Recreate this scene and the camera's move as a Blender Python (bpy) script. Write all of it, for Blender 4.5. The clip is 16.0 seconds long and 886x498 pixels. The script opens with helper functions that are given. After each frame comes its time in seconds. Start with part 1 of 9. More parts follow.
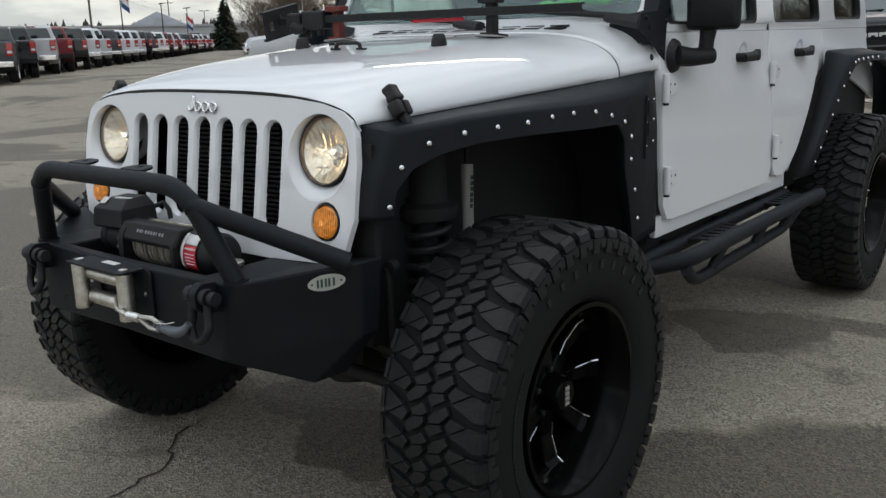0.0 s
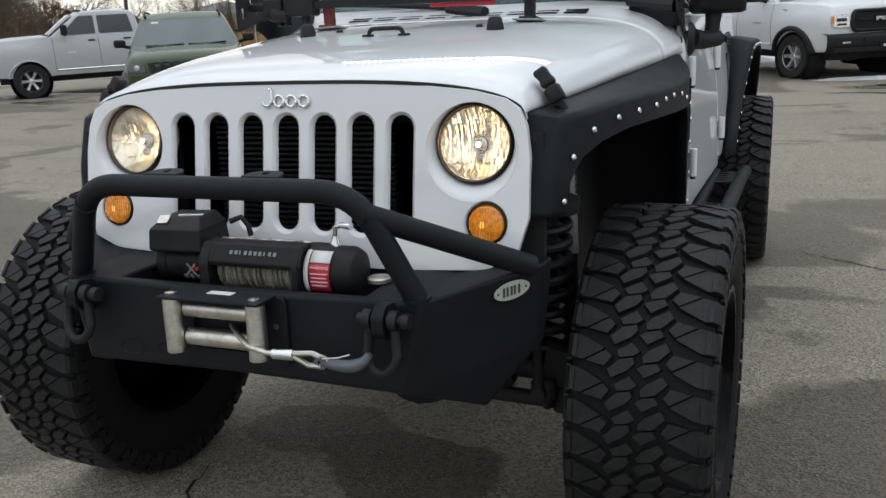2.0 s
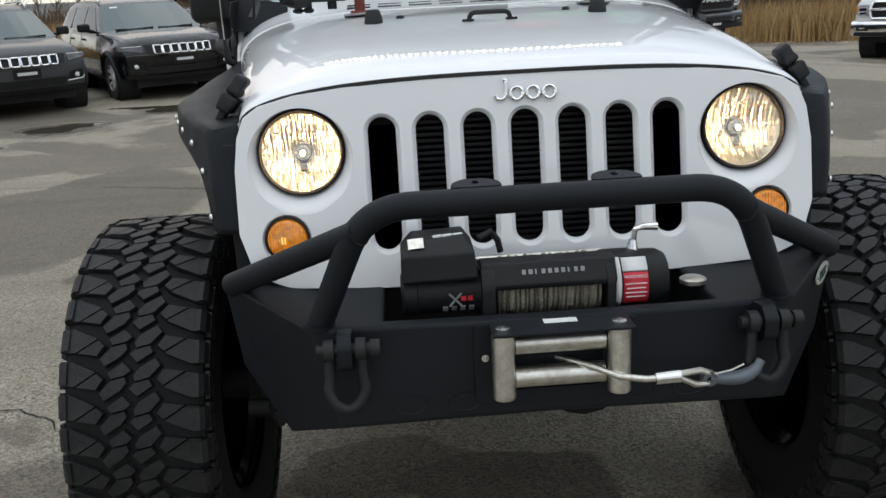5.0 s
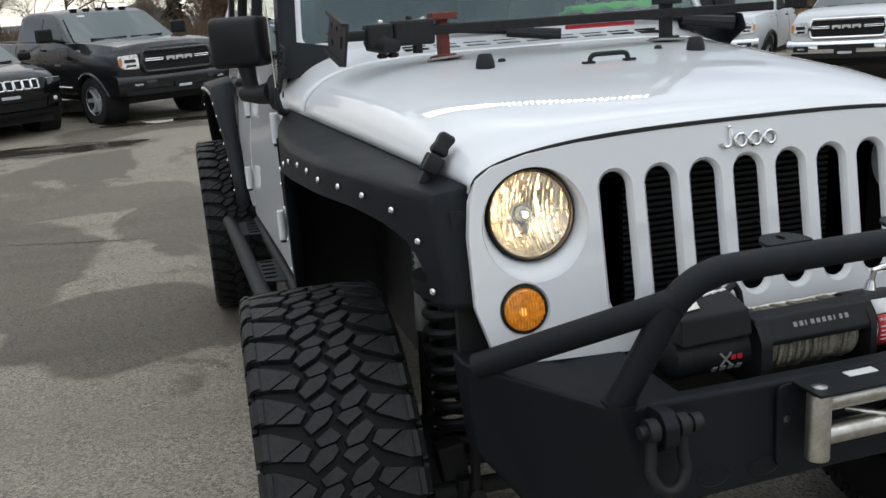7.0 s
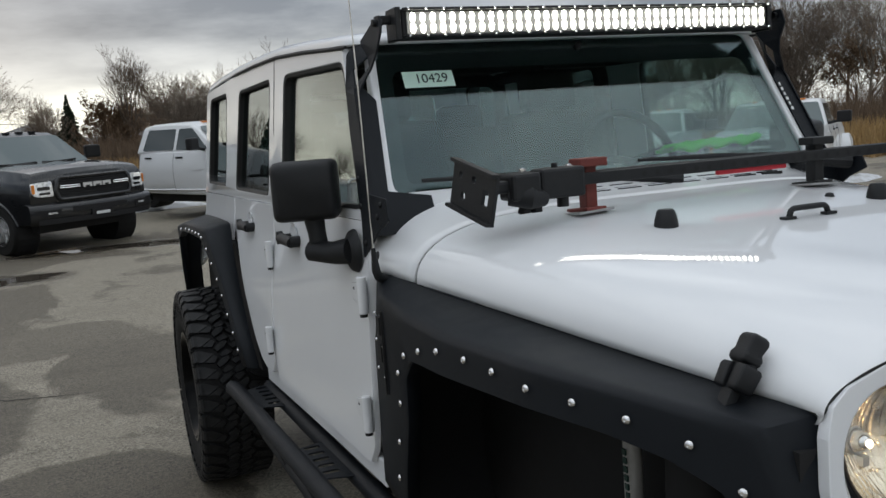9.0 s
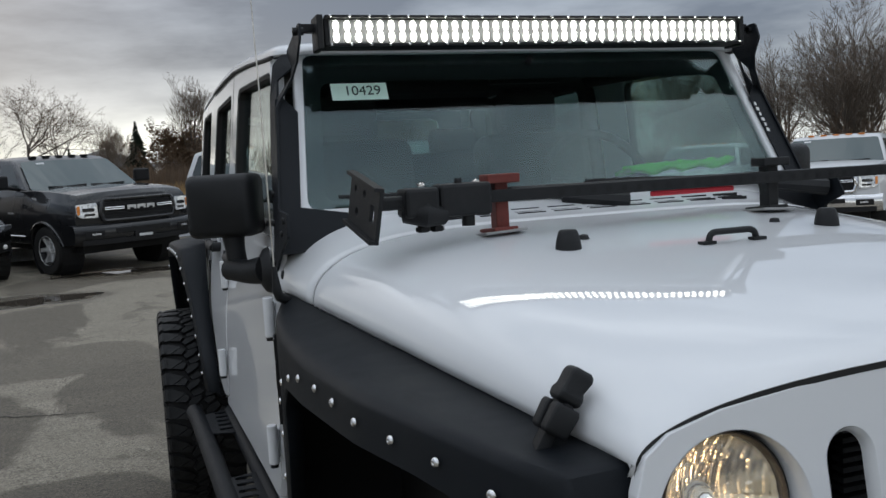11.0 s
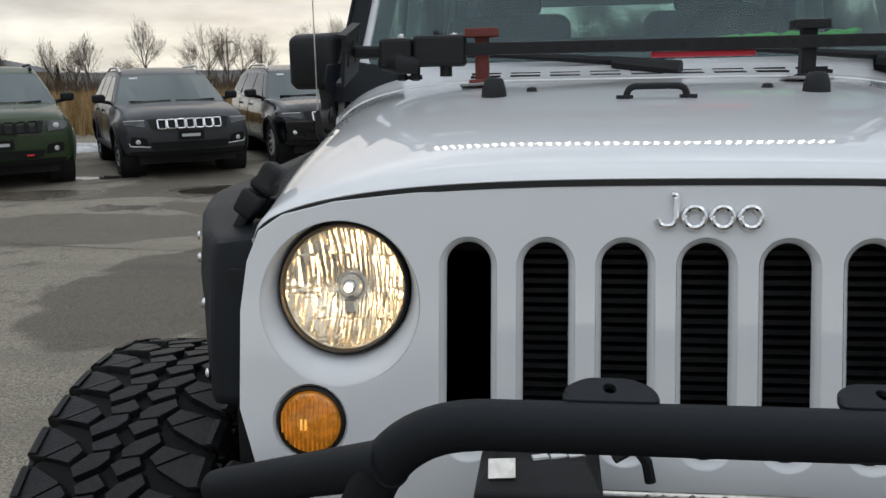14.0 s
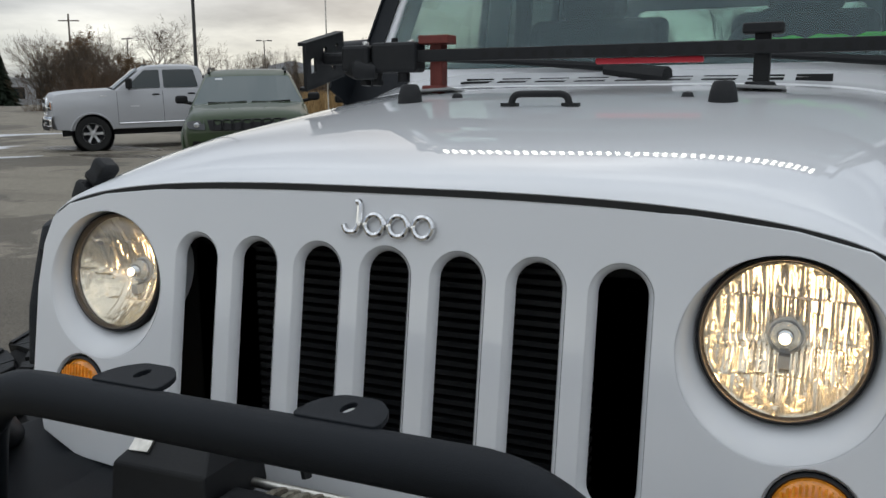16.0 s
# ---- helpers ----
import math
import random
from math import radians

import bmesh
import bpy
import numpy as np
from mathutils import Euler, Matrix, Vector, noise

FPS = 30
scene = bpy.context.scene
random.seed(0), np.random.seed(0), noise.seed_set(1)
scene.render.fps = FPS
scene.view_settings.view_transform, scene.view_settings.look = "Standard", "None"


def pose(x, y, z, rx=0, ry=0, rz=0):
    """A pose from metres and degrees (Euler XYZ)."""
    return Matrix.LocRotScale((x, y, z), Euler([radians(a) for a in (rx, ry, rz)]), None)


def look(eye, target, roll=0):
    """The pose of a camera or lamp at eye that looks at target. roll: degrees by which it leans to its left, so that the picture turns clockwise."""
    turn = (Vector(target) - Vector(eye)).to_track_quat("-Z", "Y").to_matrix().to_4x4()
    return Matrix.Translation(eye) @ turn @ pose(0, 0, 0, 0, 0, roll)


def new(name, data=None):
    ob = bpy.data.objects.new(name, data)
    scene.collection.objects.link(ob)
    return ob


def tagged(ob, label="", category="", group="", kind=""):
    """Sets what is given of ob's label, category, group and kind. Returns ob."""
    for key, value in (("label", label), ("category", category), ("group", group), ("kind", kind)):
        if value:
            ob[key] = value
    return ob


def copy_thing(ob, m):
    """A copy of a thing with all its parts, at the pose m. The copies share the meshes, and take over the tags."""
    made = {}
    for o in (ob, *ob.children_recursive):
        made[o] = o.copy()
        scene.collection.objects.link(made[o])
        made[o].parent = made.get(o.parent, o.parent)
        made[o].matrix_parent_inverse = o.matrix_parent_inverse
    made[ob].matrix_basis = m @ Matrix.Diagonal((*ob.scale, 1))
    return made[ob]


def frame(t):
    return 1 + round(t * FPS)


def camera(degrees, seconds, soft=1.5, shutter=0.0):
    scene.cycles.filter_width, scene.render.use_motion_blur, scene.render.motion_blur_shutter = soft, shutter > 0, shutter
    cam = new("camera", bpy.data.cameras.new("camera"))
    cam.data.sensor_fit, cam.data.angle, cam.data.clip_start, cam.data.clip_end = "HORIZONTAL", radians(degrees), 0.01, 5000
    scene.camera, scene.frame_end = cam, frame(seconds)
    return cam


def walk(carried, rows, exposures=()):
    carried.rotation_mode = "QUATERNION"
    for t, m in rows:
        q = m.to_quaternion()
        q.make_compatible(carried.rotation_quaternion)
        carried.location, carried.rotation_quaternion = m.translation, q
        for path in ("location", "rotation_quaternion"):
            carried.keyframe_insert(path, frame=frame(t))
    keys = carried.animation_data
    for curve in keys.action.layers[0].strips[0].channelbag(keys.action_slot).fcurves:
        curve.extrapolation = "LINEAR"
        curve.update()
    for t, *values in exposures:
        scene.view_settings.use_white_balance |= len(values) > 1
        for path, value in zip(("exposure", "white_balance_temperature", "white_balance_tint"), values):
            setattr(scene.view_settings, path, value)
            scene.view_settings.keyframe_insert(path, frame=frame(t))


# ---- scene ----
cam = camera(54.2, 16.0)
PATH = [
    (0, (2.024, -1.457, 1.388), (0.817, 0.066, 0.918), -1.5),
    (0.5, (1.77, -1.551, 1.38), (0.649, 0.036, 0.907), -1.8),
    (1, (1.54, -1.662, 1.375), (0.544, 0.005, 0.899), -1.9),
    (1.5, (1.314, -1.761, 1.388), (0.468, -0.013, 0.908), -2.0),
    (2, (1.086, -1.755, 1.367), (0.379, 0.052, 0.882), -2.2),
    (2.5, (0.851, -1.746, 1.365), (0.305, 0.114, 0.874), -2.5),
    (3, (0.599, -1.779, 1.366), (0.129, 0.1, 0.871), -2.7),
    (5.5, (-0.459, -1.689, 1.393), (-0.23, 0.225, 0.856), -3.5),
    (6, (-0.647, -1.583, 1.392), (-0.31, 0.311, 0.845), -4.1),
    (6.5, (-0.819, -1.513, 1.428), (-0.392, 0.366, 0.892), -4.1),
    (7, (-1.052, -1.448, 1.485), (-0.538, 0.419, 0.985), -4.1),
    (7.5, (-1.182, -1.34, 1.533), (-0.576, 0.528, 1.155), -4.2),
    (8, (-1.269, -1.137, 1.546), (-0.571, 0.716, 1.267), -4.1),
    (8.5, (-1.357, -0.954, 1.545), (-0.607, 0.883, 1.298), -4.1),
    (9, (-1.444, -0.773, 1.592), (-0.678, 1.056, 1.335), -4.3),
    (9.5, (-1.387, -0.654, 1.586), (-0.611, 1.17, 1.316), -4.6),
    (12, (-0.777, -0.884, 1.461), (-0.398, 1.077, 1.35), -2.3),
    (12.5, (-0.619, -0.929, 1.408), (-0.419, 1.057, 1.295), -2.1),
    (13, (-0.492, -0.974, 1.347), (-0.463, 1.016, 1.145), -1.5),
    (13.5, (-0.344, -1.024, 1.352), (-0.521, 0.942, 1.03), -1.1),
    (14, (-0.185, -1.043, 1.379), (-0.442, 0.909, 1.024), -1.0),
    (14.5, (-0.006, -1.041, 1.383), (-0.37, 0.893, 1.029), -1.0),
    (15, (0.2, -1.006, 1.369), (-0.271, 0.906, 1.022), -1.0),
    (15.5, (0.363, -0.975, 1.379), (-0.305, 0.878, 1.034), -0.5),
    (16, (0.507, -0.893, 1.378), (-0.319, 0.896, 1.035), -0.3),
]
walk(cam, [(t, look(eye, target, roll)) for t, eye, target, roll in PATH],
     exposures=((0, 0.46, 6980, 10), (1.5, 0.60, 6980, 10), (3, 0.71, 6980, 10), (5.5, 0.71, 6980, 10), (7, 0.62, 6980, 10), (8, 0.36, 6940, 10), (9, 0.24, 6940, 10), (9.6, 0.24, 6880, 10), (12, 0.02, 6560, 10), (13, 0.02, 6600, 10), (14.2, 0.26, 6940, 10), (16, 0.17, 6900, 10)))

# ---------------------------------------------------------------- sky and sun
world = bpy.data.worlds.new("overcast_sky")
scene.world = world
world.use_nodes = True
_n, _l = world.node_tree.nodes, world.node_tree.links
_n.clear()
_out = _n.new("ShaderNodeOutputWorld")
_bg = _n.new("ShaderNodeBackground")
_sky = _n.new("ShaderNodeTexSky")
_sky.sky_type = "NISHITA"
_sky.sun_disc = False
_sky.sun_elevation, _sky.sun_rotation = radians(25), radians(-20)
_sky.air_density, _sky.dust_density, _sky.ozone_density = 1.0, 3.0, 1.0
_co = _n.new("ShaderNodeTexCoord")
_map = _n.new("ShaderNodeMapping")
_map.inputs["Scale"].default_value = (1.0, 1.0, 4.2)
_map.inputs["Rotation"].default_value = (0, 0, radians(95))
_noise = _n.new("ShaderNodeTexNoise")
_noise.inputs["Scale"].default_value = 2.6
_noise.inputs["Detail"].default_value = 7.0
_noise.inputs["Roughness"].default_value = 0.55
_ramp = _n.new("ShaderNodeValToRGB")
_e = _ramp.color_ramp.elements
_e[0].position, _e[0].color = 0.42, (0.31, 0.355, 0.42, 1)
_e[1].position, _e[1].color = 0.72, (0.95, 1.00, 1.05, 1)
_sep = _n.new("ShaderNodeSeparateXYZ")
_grad = _n.new("ShaderNodeValToRGB")          # cloud deck: brighter gap over the horizon, brighter overhead
_g = _grad.color_ramp.elements
_g[0].position, _g[0].color = 0.0, (1.02, 1.01, 0.96, 1)
_g[1].position, _g[1].color = 1.0, (1.50, 1.54, 1.59, 1)
for _p, _c in ((0.045, (1.30, 1.275, 1.14)), (0.07, (1.18, 1.165, 1.08)), (0.092, (0.78, 0.79, 0.785)), (0.13, (0.545, 0.57, 0.605)), (0.18, (0.45, 0.49, 0.55)), (0.27, (0.415, 0.46, 0.53)), (0.40, (0.73, 0.78, 0.85)), (0.60, (1.12, 1.16, 1.21))):
    _x = _g.new(_p)
    _x.color = (*_c, 1)
_mul = _n.new("ShaderNodeMix")
_mul.data_type, _mul.blend_type = "RGBA", "MULTIPLY"
_mul.inputs["Factor"].default_value = 1.0
_scale = _n.new("ShaderNodeMix")
_scale.data_type, _scale.blend_type = "RGBA", "MULTIPLY"
_scale.inputs["Factor"].default_value = 1.0
_scale.inputs["B"].default_value = (0.10, 0.10, 0.10, 1)
_mix = _n.new("ShaderNodeMix")
_mix.data_type = "RGBA"
_mix.inputs["Factor"].default_value = 0.93
_l.new(_co.outputs["Generated"], _map.inputs["Vector"])
_l.new(_map.outputs["Vector"], _noise.inputs["Vector"])
_l.new(_noise.outputs["Fac"], _ramp.inputs["Fac"])
_l.new(_co.outputs["Generated"], _sep.inputs["Vector"])
_l.new(_sep.outputs["Z"], _grad.inputs["Fac"])
_l.new(_ramp.outputs["Color"], _mul.inputs["A"])
_l.new(_grad.outputs["Color"], _mul.inputs["B"])
_l.new(_sky.outputs["Color"], _scale.inputs["A"])
_l.new(_scale.outputs["Result"], _mix.inputs["A"])
_l.new(_mul.outputs["Result"], _mix.inputs["B"])
_l.new(_mix.outputs["Result"], _bg.inputs["Color"])
_bg.inputs["Strength"].default_value = 1.10
_l.new(_bg.outputs["Background"], _out.inputs["Surface"])

sun = new("sun", bpy.data.lights.new("sun", "SUN"))
sun.data.energy, sun.data.angle, sun.data.color = 0.46, radians(140), (0.97, 1.0, 1.0)
sun.matrix_world = look((2, -13, 22), (0, 0, 0))

# ---------------------------------------------------------------- materials
def material(name, color, rough=0.5, metal=0.0, coat=0.0, grain=0.0, grain_scale=60.0, bump=0.0, bump_scale=300.0,
             wear=0.0, wear_scale=3.0, wear_color=None, emit=None, strength=0.0, trans=0.0, ior=1.45, rand=0.0, spec=0.5, coat_rough=0.015):
    m = bpy.data.materials.new(name)
    m.use_nodes = True
    n, l = m.node_tree.nodes, m.node_tree.links
    p = n["Principled BSDF"]
    p.inputs["Base Color"].default_value = (*color, 1)
    p.inputs["Roughness"].default_value = rough
    p.inputs["Metallic"].default_value = metal
    p.inputs["Coat Weight"].default_value = coat
    p.inputs["Coat Roughness"].default_value = coat_rough
    p.inputs["IOR"].default_value = ior
    p.inputs["Specular IOR Level"].default_value = spec
    p.inputs["Transmission Weight"].default_value = trans
    if emit:
        p.inputs["Emission Color"].default_value = (*emit, 1)
        p.inputs["Emission Strength"].default_value = strength
    co = n.new("ShaderNodeTexCoord")
    last = None

    def noise_node(scale, detail=4.0, rough_=0.6):
        t = n.new("ShaderNodeTexNoise")
        t.inputs["Scale"].default_value, t.inputs["Detail"].default_value, t.inputs["Roughness"].default_value = scale, detail, rough_
        l.new(co.outputs["Object"], t.inputs["Vector"])
        return t

    if grain or wear or rand:
        cur = n.new("ShaderNodeRGB")
        cur.outputs[0].default_value = (*color, 1)
        last = cur.outputs[0]
    if grain:
        t = noise_node(grain_scale)
        r = n.new("ShaderNodeMapRange")
        r.inputs["From Min"].default_value, r.inputs["From Max"].default_value = 0.3, 0.7
        r.inputs["To Min"].default_value, r.inputs["To Max"].default_value = 1 - grain, 1 + grain
        l.new(t.outputs["Fac"], r.inputs["Value"])
        h = n.new("ShaderNodeHueSaturation")
        l.new(r.outputs["Result"], h.inputs["Value"])
        l.new(last, h.inputs["Color"])
        last = h.outputs["Color"]
    if wear:
        t = noise_node(wear_scale, 6.0, 0.65)
        r = n.new("ShaderNodeMapRange")
        r.inputs["From Min"].default_value, r.inputs["From Max"].default_value = 0.45, 0.75
        r.inputs["To Max"].default_value = wear
        l.new(t.outputs["Fac"], r.inputs["Value"])
        x = n.new("ShaderNodeMix")
        x.data_type = "RGBA"
        l.new(r.outputs["Result"], x.inputs["Factor"])
        l.new(last, x.inputs["A"])
        x.inputs["B"].default_value = (*(wear_color or [c * 0.5 for c in color]), 1)
        last = x.outputs["Result"]
        rr = n.new("ShaderNodeMapRange")
        rr.inputs["To Min"].default_value, rr.inputs["To Max"].default_value = max(0.02, rough - 0.08), min(1.0, rough + 0.15)
        l.new(t.outputs["Fac"], rr.inputs["Value"])
        l.new(rr.outputs["Result"], p.inputs["Roughness"])
    if rand:
        o = n.new("ShaderNodeObjectInfo")
        r = n.new("ShaderNodeMapRange")
        r.inputs["To Min"].default_value, r.inputs["To Max"].default_value = 1 - rand, 1 + rand
        l.new(o.outputs["Random"], r.inputs["Value"])
        h = n.new("ShaderNodeHueSaturation")
        l.new(r.outputs["Result"], h.inputs["Value"])
        l.new(last, h.inputs["Color"])
        last = h.outputs["Color"]
    if last:
        l.new(last, p.inputs["Base Color"])
    if bump:
        t = noise_node(bump_scale, 3.0)
        b = n.new("ShaderNodeBump")
        b.inputs["Strength"].default_value, b.inputs["Distance"].default_value = bump, 0.002
        l.new(t.outputs["Fac"], b.inputs["Height"])
        l.new(b.outputs["Normal"], p.inputs["Normal"])
    return m


WHITE = material("white_paint", (0.72, 0.73, 0.745), 0.55, spec=0.15, coat=1.0, coat_rough=0.0, wear=0.07, wear_scale=2.2, wear_color=(0.55, 0.55, 0.54))
BLACKP = material("black_powder_coat", (0.0062, 0.0082, 0.0112), 0.50, spec=0.26, grain=0.25, grain_scale=500, bump=0.35, bump_scale=900, wear=0.4, wear_scale=5, wear_color=(0.0115, 0.0142, 0.0185))
PLASTIC = material("black_plastic", (0.0082, 0.0090, 0.0104), 0.5, spec=0.38, bump=0.25, bump_scale=700, wear=0.4, wear_scale=9, wear_color=(0.03, 0.03, 0.03))
DARK = material("dark_underbody", (0.007, 0.007, 0.0078), 0.7, wear=0.5, wear_scale=8, wear_color=(0.013, 0.012, 0.010))
RUBBER = material("tyre_rubber", (0.0090, 0.0095, 0.0104), 0.46, grain=0.6, grain_scale=110, bump=0.6, bump_scale=220, wear=0.6, wear_scale=16, wear_color=(0.026, 0.025, 0.024), spec=0.34)
# tread-groove shade put into the carcass colour, darker than the blocks
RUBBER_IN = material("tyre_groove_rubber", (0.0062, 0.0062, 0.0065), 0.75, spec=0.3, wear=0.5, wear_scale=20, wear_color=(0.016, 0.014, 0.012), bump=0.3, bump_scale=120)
RIMBLACK = material("gloss_black_wheel", (0.0025, 0.0025, 0.0026), 0.14, spec=0.10, wear=0.3, wear_scale=10, wear_color=(0.005, 0.005, 0.005))
CHROME = material("chrome", (0.82, 0.82, 0.83), 0.08, metal=1.0, wear=0.15, wear_scale=12, wear_color=(0.6, 0.6, 0.6))
ALLOY = material("polished_alloy", (0.72, 0.72, 0.73), 0.30, metal=0.75, wear=0.3, wear_scale=15, wear_color=(0.4, 0.4, 0.4))
HOOKGREY = material("forged_grey_steel", (0.12, 0.135, 0.155), 0.45, metal=0.4, wear=0.4, wear_scale=25, wear_color=(0.07, 0.075, 0.08))
STEEL = material("zinc_plated_steel", (0.64, 0.62, 0.57), 0.34, metal=1.0, grain=0.15, grain_scale=90, wear=0.6, wear_scale=22, wear_color=(0.25, 0.22, 0.18))
BOLT = material("stainless_bolt", (0.75, 0.75, 0.75), 0.25, metal=1.0)
ROPE = material("winch_rope", (0.26, 0.24, 0.19), 0.85, grain=0.4, grain_scale=160, bump=0.8, bump_scale=500, wear=0.6, wear_scale=25, wear_color=(0.10, 0.092, 0.075))
ROPEDARK = material("weathered_rope", (0.19, 0.165, 0.13), 0.9, grain=0.4, grain_scale=160, bump=0.8, bump_scale=500)
REDLAB = material("red_label", (0.62, 0.03, 0.05), 0.4, wear=0.15, wear_scale=30, wear_color=(0.4, 0.02, 0.03))
SILVERED = material("dull_silvered_reflector", (0.21, 0.21, 0.21), 0.6)
PALE = material("pale_print", (0.75, 0.75, 0.74), 0.5, wear=0.2, wear_scale=40, wear_color=(0.5, 0.5, 0.5))
GREYPRINT = material("grey_print", (0.28, 0.28, 0.28), 0.5)
AMBER = material("amber_lens", (0.60, 0.21, 0.025), 0.12, coat=0.7, emit=(1.0, 0.40, 0.04), strength=0.10, grain=0.45, grain_scale=90)
AMBERLIT = material("amber_bulb", (1.0, 0.5, 0.1), 0.3, emit=(1.0, 0.55, 0.12), strength=0.5)
BULB = material("halogen_bulb", (1.0, 0.9, 0.7), 0.3, emit=(1.0, 0.84, 0.60), strength=3.0)
LED = material("led_lens", (1.0, 1.0, 1.0), 0.3, emit=(0.97, 1.0, 0.92), strength=7.0)
# warm tint puts the bulb's glow into the mirror's own colour
REFLECT = material("lamp_reflector", (0.95, 0.84, 0.68), 0.24, metal=1.0)
BEZEL = material("dark_lamp_rim", (0.11, 0.09, 0.075), 0.28, metal=0.6, wear=0.4, wear_scale=30)


def pane_glass(name, color, shine0=0.03, tint=(1.0, 1.0, 1.0)):
    """Thin clear or tinted glass: straight view through, gloss by the angle."""
    m = bpy.data.materials.new(name)
    m.use_nodes = True
    n, l = m.node_tree.nodes, m.node_tree.links
    n.remove(n["Principled BSDF"])
    see = n.new("ShaderNodeBsdfTransparent")
    see.inputs["Color"].default_value = (*color, 1)
    shine = n.new("ShaderNodeBsdfGlossy")
    shine.inputs["Roughness"].default_value = 0.0
    shine.inputs["Color"].default_value = (*tint, 1)
    edge = n.new("ShaderNodeLayerWeight")
    edge.inputs["Blend"].default_value = 0.5
    steep = n.new("ShaderNodeMath")
    steep.operation = "POWER"
    steep.inputs[1].default_value = 4.0
    l.new(edge.outputs["Facing"], steep.inputs[0])
    fres = n.new("ShaderNodeMath")
    fres.operation = "MULTIPLY_ADD"
    fres.inputs[1].default_value, fres.inputs[2].default_value = 0.55, shine0
    l.new(steep.outputs[0], fres.inputs[0])
    mix = n.new("ShaderNodeMixShader")
    l.new(fres.outputs[0], mix.inputs[0])
    l.new(see.outputs[0], mix.inputs[1])
    l.new(shine.outputs[0], mix.inputs[2])
    l.new(mix.outputs[0], n["Material Output"].inputs["Surface"])
    return m


GLASS = pane_glass("clear_glass", (0.98, 0.985, 0.98), 0.05)
SHIELD = pane_glass("windscreen_glass", (0.69, 0.80, 0.78), 0.062, (0.84, 0.97, 1.0))
SIDEGLASS = pane_glass("door_glass", (0.78, 0.83, 0.81), 0.17, (0.93, 1.0, 1.0))
TINT = pane_glass("tinted_glass", (0.28, 0.31, 0.31), 0.17, (0.93, 1.0, 1.0))
CARGLASS = material("car_window_glass", (0.020, 0.030, 0.031), 0.03, spec=0.5, coat=0.25)
SEAL = material("window_rubber", (0.012, 0.012, 0.012), 0.6)
SEAT = material("dark_seat_cloth", (0.035, 0.034, 0.033), 0.85, grain=0.3, grain_scale=200, bump=0.4, bump_scale=400)
GREEN = material("green_cloth", (0.10, 0.75, 0.06), 0.7, grain=0.2, grain_scale=50)
STICKER = material("pale_green_sticker", (0.62, 0.84, 0.74), 0.5, wear=0.1, wear_scale=30)
INK = material("dark_ink", (0.02, 0.05, 0.04), 0.6)
REDSTEEL = material("red_oxide_steel", (0.16, 0.030, 0.022), 0.55, wear=0.6, wear_scale=18, wear_color=(0.05, 0.015, 0.012))
SHOCK = material("grey_shock_body", (0.30, 0.285, 0.265), 0.4, wear=0.4, wear_scale=20)
OVALPLATE = material("grey_oval_plate", (0.36, 0.36, 0.32), 0.5, wear=0.3, wear_scale=40, wear_color=(0.22, 0.22, 0.20))
BRIGHTRIM = material("bright_wheel", (0.66, 0.66, 0.67), 0.3, metal=0.35, wear=0.3, wear_scale=12, wear_color=(0.4, 0.4, 0.4))
# sky reflection put into the base colour, lighter than the side glass
SCREENGLASS = material("car_windscreen", (0.055, 0.080, 0.080), 0.04, spec=0.5, coat=0.5)

# ---------------------------------------------------------------- mesh tools
from mathutils.geometry import delaunay_2d_cdt


def part(name, bm, mat, parent=None, label="", smooth=False, bevel=0.0, segs=2, solid=0.0):
    """Links a bmesh as one mesh object under a thing or a part."""
    bmesh.ops.remove_doubles(bm, verts=bm.verts, dist=1e-6)
    bmesh.ops.recalc_face_normals(bm, faces=bm.faces)
    me = bpy.data.meshes.new(name)
    bm.to_mesh(me)
    bm.free()
    for m in (mat if isinstance(mat, (list, tuple)) else [mat]):
        me.materials.append(m)
    if smooth == "all":
        me.polygons.foreach_set("use_smooth", [True] * len(me.polygons))
    elif smooth:
        me.polygons.foreach_set("use_smooth", [True] * len(me.polygons))
        me.set_sharp_from_angle(angle=radians(38))
    ob = new(name, me)
    if parent:
        ob.parent = parent
    if label:
        ob["label"] = label
    if solid:
        s = ob.modifiers.new("thick", "SOLIDIFY")
        s.thickness, s.offset = solid, -1
    if bevel:
        b = ob.modifiers.new("edge", "BEVEL")
        b.width, b.segments, b.limit_method, b.angle_limit = bevel, segs, "ANGLE", radians(32)
        b.harden_normals = smooth == "all"
    return ob


def thing(name, label, category, group="", at=(0, 0, 0), kind=""):
    ob = new(name)
    ob.empty_display_size = 0.2
    ob.location = at
    return tagged(ob, label, category, group, kind)


def fresh():
    return bmesh.new()


def clamp01(v):
    return max(0.0, min(1.0, v))


def ease01(v):
    v = clamp01(v)
    return v * v * (3 - 2 * v)


def box(bm, x0, x1, y0, y1, z0, z1, m=None):
    vs = [bm.verts.new(v) for v in ((x0, y0, z0), (x1, y0, z0), (x1, y1, z0), (x0, y1, z0), (x0, y0, z1), (x1, y0, z1), (x1, y1, z1), (x0, y1, z1))]
    for f in ((0, 1, 2, 3), (4, 5, 6, 7), (0, 1, 5, 4), (1, 2, 6, 5), (2, 3, 7, 6), (3, 0, 4, 7)):
        bm.faces.new([vs[i] for i in f])
    if m is not None:
        for v in vs:
            v.co = m @ v.co
    return bm


def obox(bm, centre, size, rot=(0, 0, 0)):
    m = pose(*centre, *rot)
    sx, sy, sz = (s / 2 for s in size)
    return box(bm, -sx, sx, -sy, sy, -sz, sz, m)


